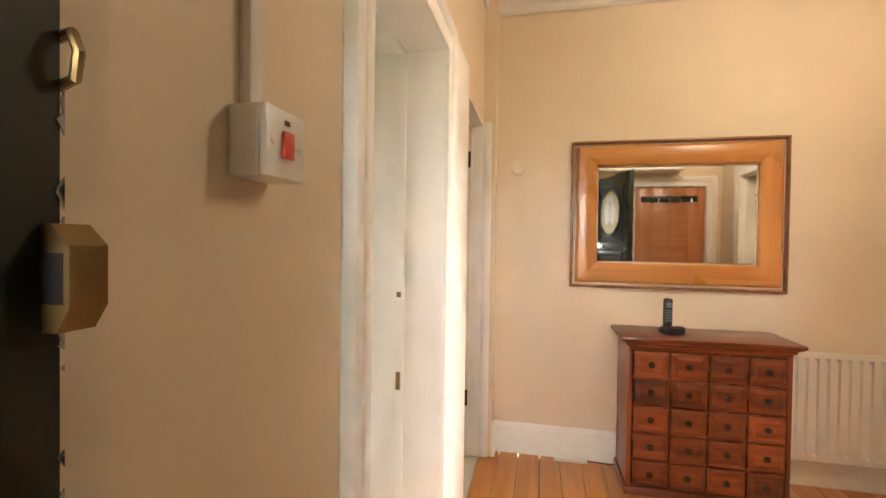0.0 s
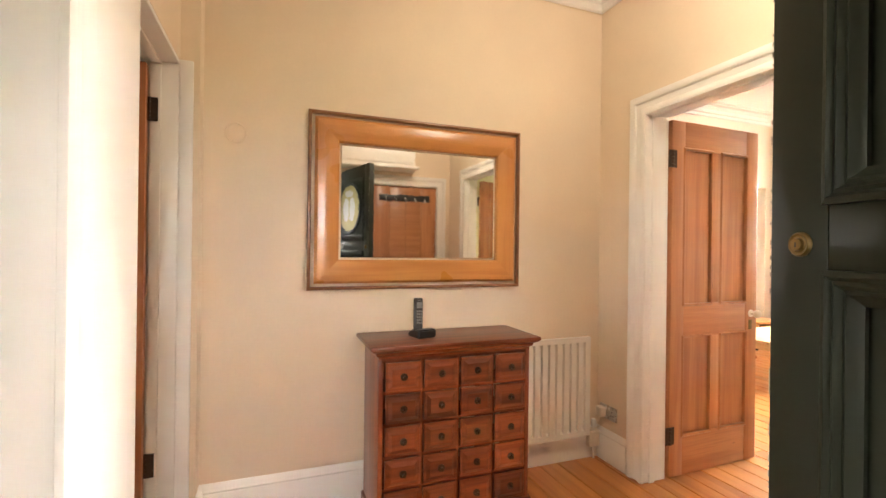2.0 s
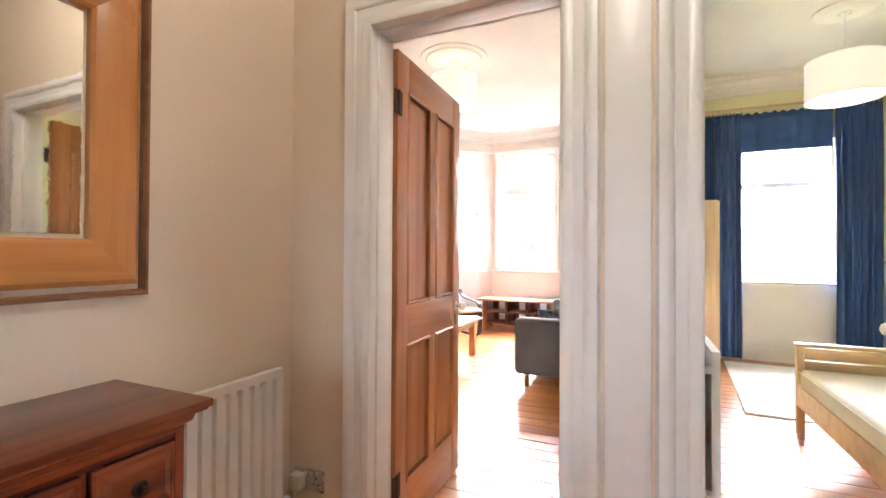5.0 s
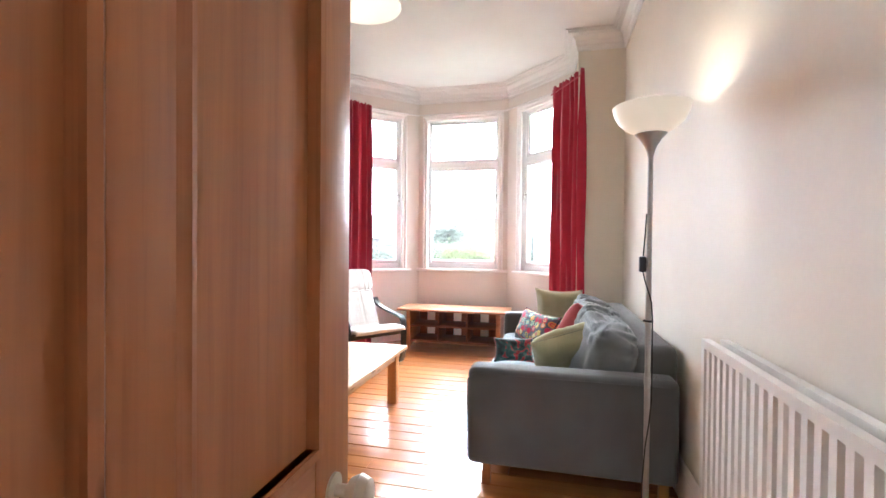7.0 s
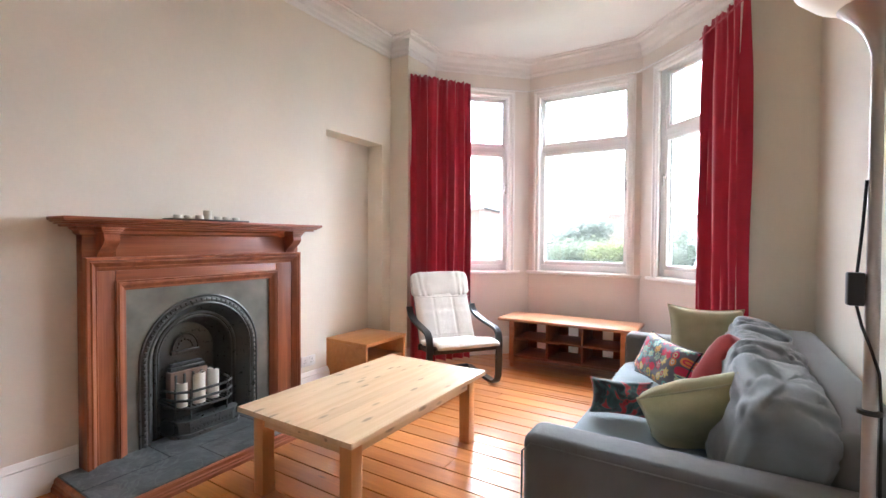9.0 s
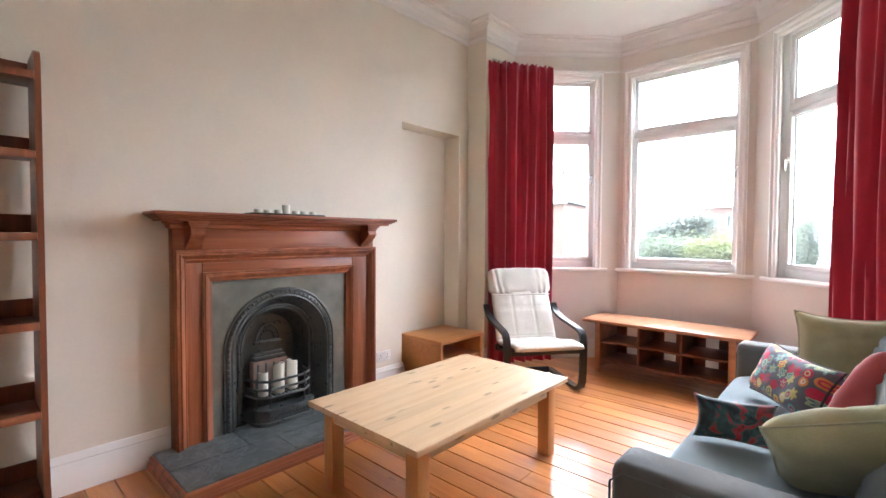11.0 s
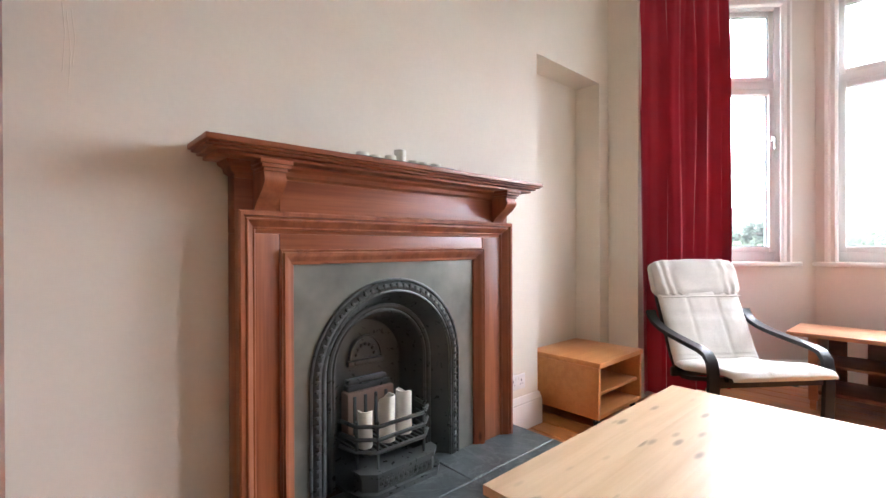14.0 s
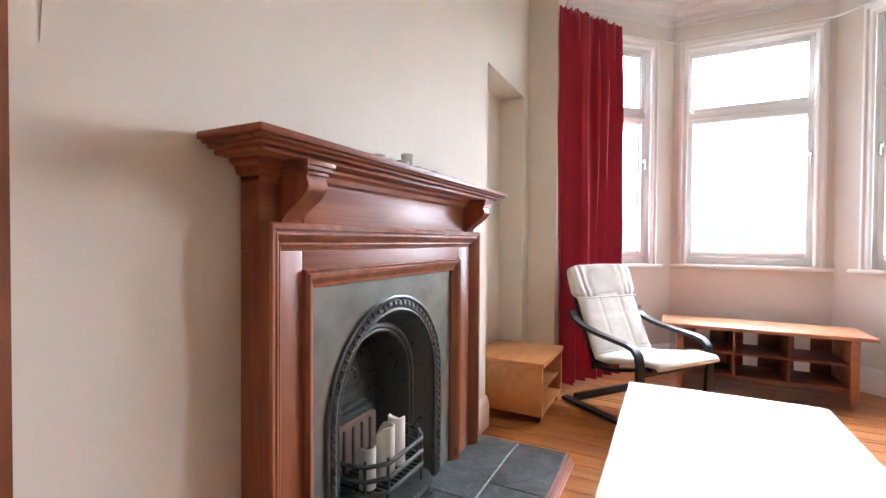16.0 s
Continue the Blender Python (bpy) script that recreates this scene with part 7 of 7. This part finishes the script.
for k in range(16):
    y = -0.80 + 0.37 * (k // 2 % 8) / 7 if k % 2 else 0.44 + 0.40 * (k // 2) / 7
    n = 16
    part("ring", tube(bm_new(), [(0.02 * math.cos(2 * math.pi * j / n), y, -0.006 + 0.02 * math.sin(2 * math.pi * j / n)) for j in range(n + 1)], 0.003, 5), M["bedpine"], cp)
for y in (-0.85, 0.92):
    part("bracket", box(bm_new(), 0.0, 0.148, y - 0.008, y + 0.008, -0.02, -0.004, 0.002), M["bedpine"], cp)
single("rug", box(bm_new(), -0.95, 0.95, -0.62, 0.62, 0.001, 0.014, 0.005), M["rug"], "pale rectangular rug on the bedroom boards", "rug", pose(5.62, 0.25, 0, 0, 0, -4))
radiator("radiator", "pale double-panel radiator on the bedroom wall by the door", pose(2.58, BY1 - 0.012, 0.24), 0.68, 0.61, 13, True)
drum_pendant("cream drum pendant lamp in the bedroom", pose(5.44, 0.09, BZ), 0.42, 0.27, 0.33)
rose = single("ceiling_rose", lathe(bm_new(), [(0.22, 0.0), (0.215, -0.010), (0.17, -0.014), (0.15, -0.022), (0.054, -0.020), (0.05, -0.002)], (5.44, 0.09, BZ), 40), M["ceiling"], "small round plaster ceiling rose", "ceiling rose")
dr = thing("dresser", "white chest of drawers with round knobs in the bedroom", "chest of drawers", pose(6.40, -1.45, 0))
part("body", box(bm_new(), 0.0, 0.42, 0.0, 0.80, 0.03, 1.14, 0.003), M["white_plastic"], dr)
part("top", box(bm_new(), -0.02, 0.43, -0.012, 0.812, 1.1405, 1.165, 0.004), M["bedpine"], dr)
for k in range(5):
    f = part("drawer", box(bm_new(), -0.018, -0.0005, 0.015, 0.785, 0.06 + 0.214 * k, 0.262 + 0.214 * k, 0.003), M["white_plastic"], dr)
    for y in (0.2, 0.6):
        part("knob", lathe(bm_new(), [(0.008, -0.0175), (0.008, -0.03), (0.015, -0.038), (0.012, -0.046), (0.003, -0.048)], (0, y, 0.161 + 0.214 * k), 14, "x"), M["chrome"], f)
ls = thing("light_switch", "white rocker light switch on the bedroom wall", "switch", pose(2.30, BY1, 1.32))
part("plate", box(bm_new(), -0.043, 0.043, -0.009, 0, -0.043, 0.043, 0.003), M["white_plastic"], ls)
part("rocker", box(bm_new(), -0.008, 0.008, -0.013, -0.009, -0.014, 0.014, 0.002), M["white_plastic"], ls)

# ---------------------------------------------------------------- outside: a street of houses and trees seen from an upper floor
GZ = -7.0
bm = bm_new()
vs = [bm.verts.new(p) for p in ((-600, -900, GZ), (1500, -900, GZ), (1500, 900, GZ), (-600, 900, GZ))]
bm.faces.new(vs)
fixed("ground", bm, M["grass"], "gardens and grass below the windows")


def house(label, m, w, d, h, roof, wall_mat, cols, rows, chimney=True, hip=False):
    """A stone house: front towards -x, storeys of windows, slate roof."""
    o = thing("house", label, "house", m, "houses")
    part("wall", box(bm_new(), 0, d, 0, w, 0, h), wall_mat, o, "", 0.0)
    bm = bm_new()
    e = 0.35
    if hip:
        ridge = [(d / 2, w * 0.25, h + roof), (d / 2, w * 0.75, h + roof)]
    else:
        ridge = [(d / 2, -e, h + roof), (d / 2, w + e, h + roof)]
    c = [bm.verts.new(p) for p in ((-e, -e, h), (-e, w + e, h), (d + e, w + e, h), (d + e, -e, h))]
    r = [bm.verts.new(p) for p in ridge]
    bm.faces.new((c[0], r[0], r[1], c[1]))
    bm.faces.new((c[2], r[1], r[0], c[3]))
    bm.faces.new((c[0], c[3], r[0]))
    bm.faces.new((c[1], r[1], c[2]))
    bm.faces.new(c[::-1])
    rf = part("roof", bm, M["roofslate"], o, "slate roof", 0.0)
    part("gutter", box(bm_new(), -e - 0.08, -e + 0.05, -e, w + e, h - 0.12, h + 0.02), M["upvc"], o)
    if chimney:
        for y in (0.1 * w, 0.9 * w):
            ch = part("chimney", box(bm_new(), d / 2 - 0.45, d / 2 + 0.45, y - 0.35, y + 0.35, h + roof * 0.5, h + roof + 1.1, 0.03), wall_mat, rf)
            for k in (-0.25, 0.0, 0.25):
                lathe_bm = lathe(bm_new(), [(0.12, h + roof + 1.1), (0.10, h + roof + 1.55), (0.12, h + roof + 1.6)], (d / 2 + k, y, 0), 10)
                part("chimney_pot", lathe_bm, M["sandstone"], rf)
    for a in range(cols):
        for b in range(rows):
            y = w * (a + 0.5) / cols
            z = h * (b + 0.5) / rows
            wn_ = part("window", box(bm_new(), -0.06, 0.02, y - 0.62, y + 0.62, z - 0.95, z + 0.95), M["stone_white"], o, "", 0.0)
            for s in (-1, 1):
                part("pane", box(bm_new(), -0.075, -0.055, y + 0.28 * s - 0.22, y + 0.28 * s + 0.22, z - 0.78, z + 0.78), M["pane_dark"], wn_, "", 0.0)
    return o


house("pink sandstone tenement with a slate roof", pose(35.5, 18.8, GZ, 0, 0, 10), 16, 10, 10.9, 1.6, M["sandstone"], 5, 3)
house("grey stone house with a slate roof and chimneys", pose(58, 23.5, GZ, 0, 0, 6), 9, 9, 9.0, 3.2, M["greystone"], 3, 2)
house("grey stone house with a gabled slate roof", pose(54, 16.6, GZ, 0, 0, 14), 5.5, 9, 8.2, 2.8, M["greystone"], 2, 2)
house("long grey stone terrace far off", pose(120, -26, GZ, 0, 0, 4), 44, 10, 11.5, 3.0, M["greystone"], 12, 3)
house("red brick building far off between trees", pose(82, 12.0, GZ, 0, 0, 8), 7, 10, 12.8, 0.8, M["sandstone"], 3, 3, False)
house("low pink house with a grey slate roof", pose(27.5, -5.2, GZ, 0, 0, -6), 8.2, 8, 7.0, 1.5, M["sandstone"], 3, 2, False)
ch = thing("chimney_stack", "tall stone chimney stack on a gable", "chimney", pose(36.5, 3.2, GZ))
part("stack", box(bm_new(), -0.45, 0.45, -0.35, 0.35, 0, 8.9, 0.04), M["greystone"], ch)
part("cap", box(bm_new(), -0.55, 0.55, -0.45, 0.45, 8.9, 9.15, 0.03), M["greystone"], ch)
for k in (-0.2, 0.2):
    part("pot", lathe(bm_new(), [(0.14, 9.15), (0.11, 9.75), (0.13, 9.8)], (k, 0, 0), 10), M["sandstone"], ch)


def tree(label, at, height, spread, seed, mat):
    """A broadleaf tree: tapered trunk with limbs, and a crown of many small leaf clumps."""
    rnd = random.Random(seed)
    t = thing("tree", label, "tree", pose(*at), "trees outside the bay")
    height *= 0.93
    th = height * 0.45
    part("trunk", tube(bm_new(), [(0, 0, -0.2), (0.05, 0.02, th * 0.4), (-0.05, 0.06, th), (0.1, 0.0, height * 0.75)], [height * 0.035, height * 0.026, height * 0.018, height * 0.006], 8), M["bark"], t)
    bm = bm_new()
    tips = []
    for k in range(9):
        a = 2 * math.pi * k / 9 + rnd.uniform(-0.3, 0.3)
        r = spread * rnd.uniform(0.45, 0.85)
        z = height * rnd.uniform(0.55, 0.92)
        tip = Vector((r * math.cos(a), r * math.sin(a), z))
        tube(bm, [(0, 0, th * rnd.uniform(0.7, 1.0)), tip * 0.5 + Vector((0, 0, th * 0.35)), tip], [height * 0.012, height * 0.008, height * 0.003], 5)
        tips.append(tip)
    part("limb", bm, M["bark"], t)
    tips.append(Vector((0, 0, height * 0.86)))
    verts, faces = [], []
    for k in range(8000):
        c = rnd.choice(tips)
        p = c + Vector((rnd.gauss(0, 1), rnd.gauss(0, 1), rnd.gauss(0, 0.75))) * spread * 0.26
        s = rnd.uniform(0.08, 0.19) * (height / 9)
        ax = Vector((rnd.uniform(-1, 1), rnd.uniform(-1, 1), rnd.uniform(-0.6, 0.6))).normalized()
        bx = ax.cross(Vector((rnd.uniform(-1, 1), rnd.uniform(-1, 1), 1))).normalized()
        i = len(verts)
        verts += [p - ax * s, p + bx * s * 0.6, p + ax * s, p - bx * s * 0.6]
        faces.append((i, i + 1, i + 2, i + 3))
    me = bpy.data.meshes.new("crown")
    me.from_pydata(verts, [], faces)
    me.materials.append(mat)
    ob = new("crown", me)
    ob.parent = t
    tagged(ob, "dense green leaves")


rt = random.Random(12)
for k, (x, y, h, s) in enumerate(((48, 13.6, 11.6, 2.7), (38.9, 8.7, 9.3, 2.1), (42.5, 11.1, 8.9, 2.4), (46, 9.0, 8.9, 3.0), (40.1, 12.3, 8.7, 2.2), (60, 6.5, 11.0, 4.0), (50, 3.0, 10.5, 3.2), (58, -1.5, 11.0, 4.2), (47, -5.5, 10.0, 3.4), (75, 3, 11.5, 4.6), (85, 22, 10.8, 5.0), (70, -14, 11.4, 4.6), (40, 16.2, 8.4, 2.4), (52, 30, 10.4, 3.6))):
    tree("leafy green garden tree below the bay windows", (x, y, GZ), h, s, 40 + k, M["foliage_light"] if k == 1 else M["foliage"] if k % 3 else M["foliage_dark"])
# far wooded rise as one backdrop of clumps
verts, faces = [], []
for k in range(5200):
    a = rt.uniform(-1.1, 1.1)
    r = rt.uniform(140, 260)
    p = Vector((r * math.cos(a), r * math.sin(a), GZ + abs(rt.gauss(0, 1)) * 5.6 + (r - 140) * 0.045))
    s = rt.uniform(0.8, 2.2)
    ax = Vector((rt.uniform(-1, 1), rt.uniform(-1, 1), rt.uniform(-0.5, 0.5))).normalized()
    bx = ax.cross(Vector((0.3, 0.2, 1))).normalized()
    i = len(verts)
    verts += [p - ax * s, p + bx * s, p + ax * s, p - bx * s]
    faces.append((i, i + 1, i + 2, i + 3))
me = bpy.data.meshes.new("far_woods")
me.from_pydata(verts, [], faces)
me.materials.append(M["foliage_dark"])
tagged(new("far_woods", me), "far wooded rise on the skyline", "woods", kind="stuff")

# ---------------------------------------------------------------- floors of single boards
def boards(name, label, x0, x1, y0, y1, width, seed, inside=None):
    """A dark base with bare boards laid along y, each an object of its own."""
    rnd = random.Random(seed)
    base = fixed(name, boxed(x0, x1, y0, y1, -0.12, -0.03), M["subfloor"], label)
    made = {}
    x = x0
    while x < x1 - 0.02:
        w = min(width * rnd.uniform(0.94, 1.06), x1 - x)
        y, first = y0, True
        cuts = []
        if y1 - y0 > 2.0 and rnd.random() < 0.6:
            cuts = [y0 + rnd.uniform(0.25, 0.75) * (y1 - y0)]
        lo = y0
        for hi in cuts + [y1]:
            a, b = (lo, hi) if inside is None else inside(x + w / 2, lo, hi)
            if b - a > 0.05:
                bm = box(bm_new(), -w / 2 + 0.0026, w / 2 - 0.0026, a - (a + b) / 2 + 0.001, (b - a) / 2 - 0.001, -0.028, 0.0)
                top = [e for e in bm.edges if all(v.co.z > -0.001 for v in e.verts)]
                bmesh.ops.bevel(bm, geom=top, offset=0.0022, segments=1, affect="EDGES")
                ob = part("plank", bm, M["board"], base, "", 0.0)
                ob.location = (x + w / 2, (a + b) / 2, rnd.uniform(-0.0012, 0.0006))
            lo = hi
        x += w
    return base


def bay_span(x, lo, hi):
    k = max(0.0, x - 7.34)
    return max(lo, SY + k), min(hi, LY - k)


boards("floor_hall", "varnished pine floorboards", -0.30, 2.13, 0.30, 3.0, 0.128, 3)
boards("floor_living", "glossy orange varnished pine floorboards", 2.13, 6.85, 1.60, 5.25, 0.128, 4)
boards("floor_bay", "glossy orange varnished pine floorboards", 6.85, 8.13, 2.07, 4.84, 0.128, 5, bay_span)
boards("floor_bedroom", "pale varnished pine floorboards", 2.13, 6.85, -1.70, 1.52, 0.128, 6)
fixed("floor_west_room", boxed(-2.8, -0.302, -0.2, 3.4, -0.1, 0.0), M["plaster"])
fixed("floor_landing", boxed(-1.5, 2.13, -1.6, 0.30, -0.1, -0.002), M["plaster"], "plain stone landing")
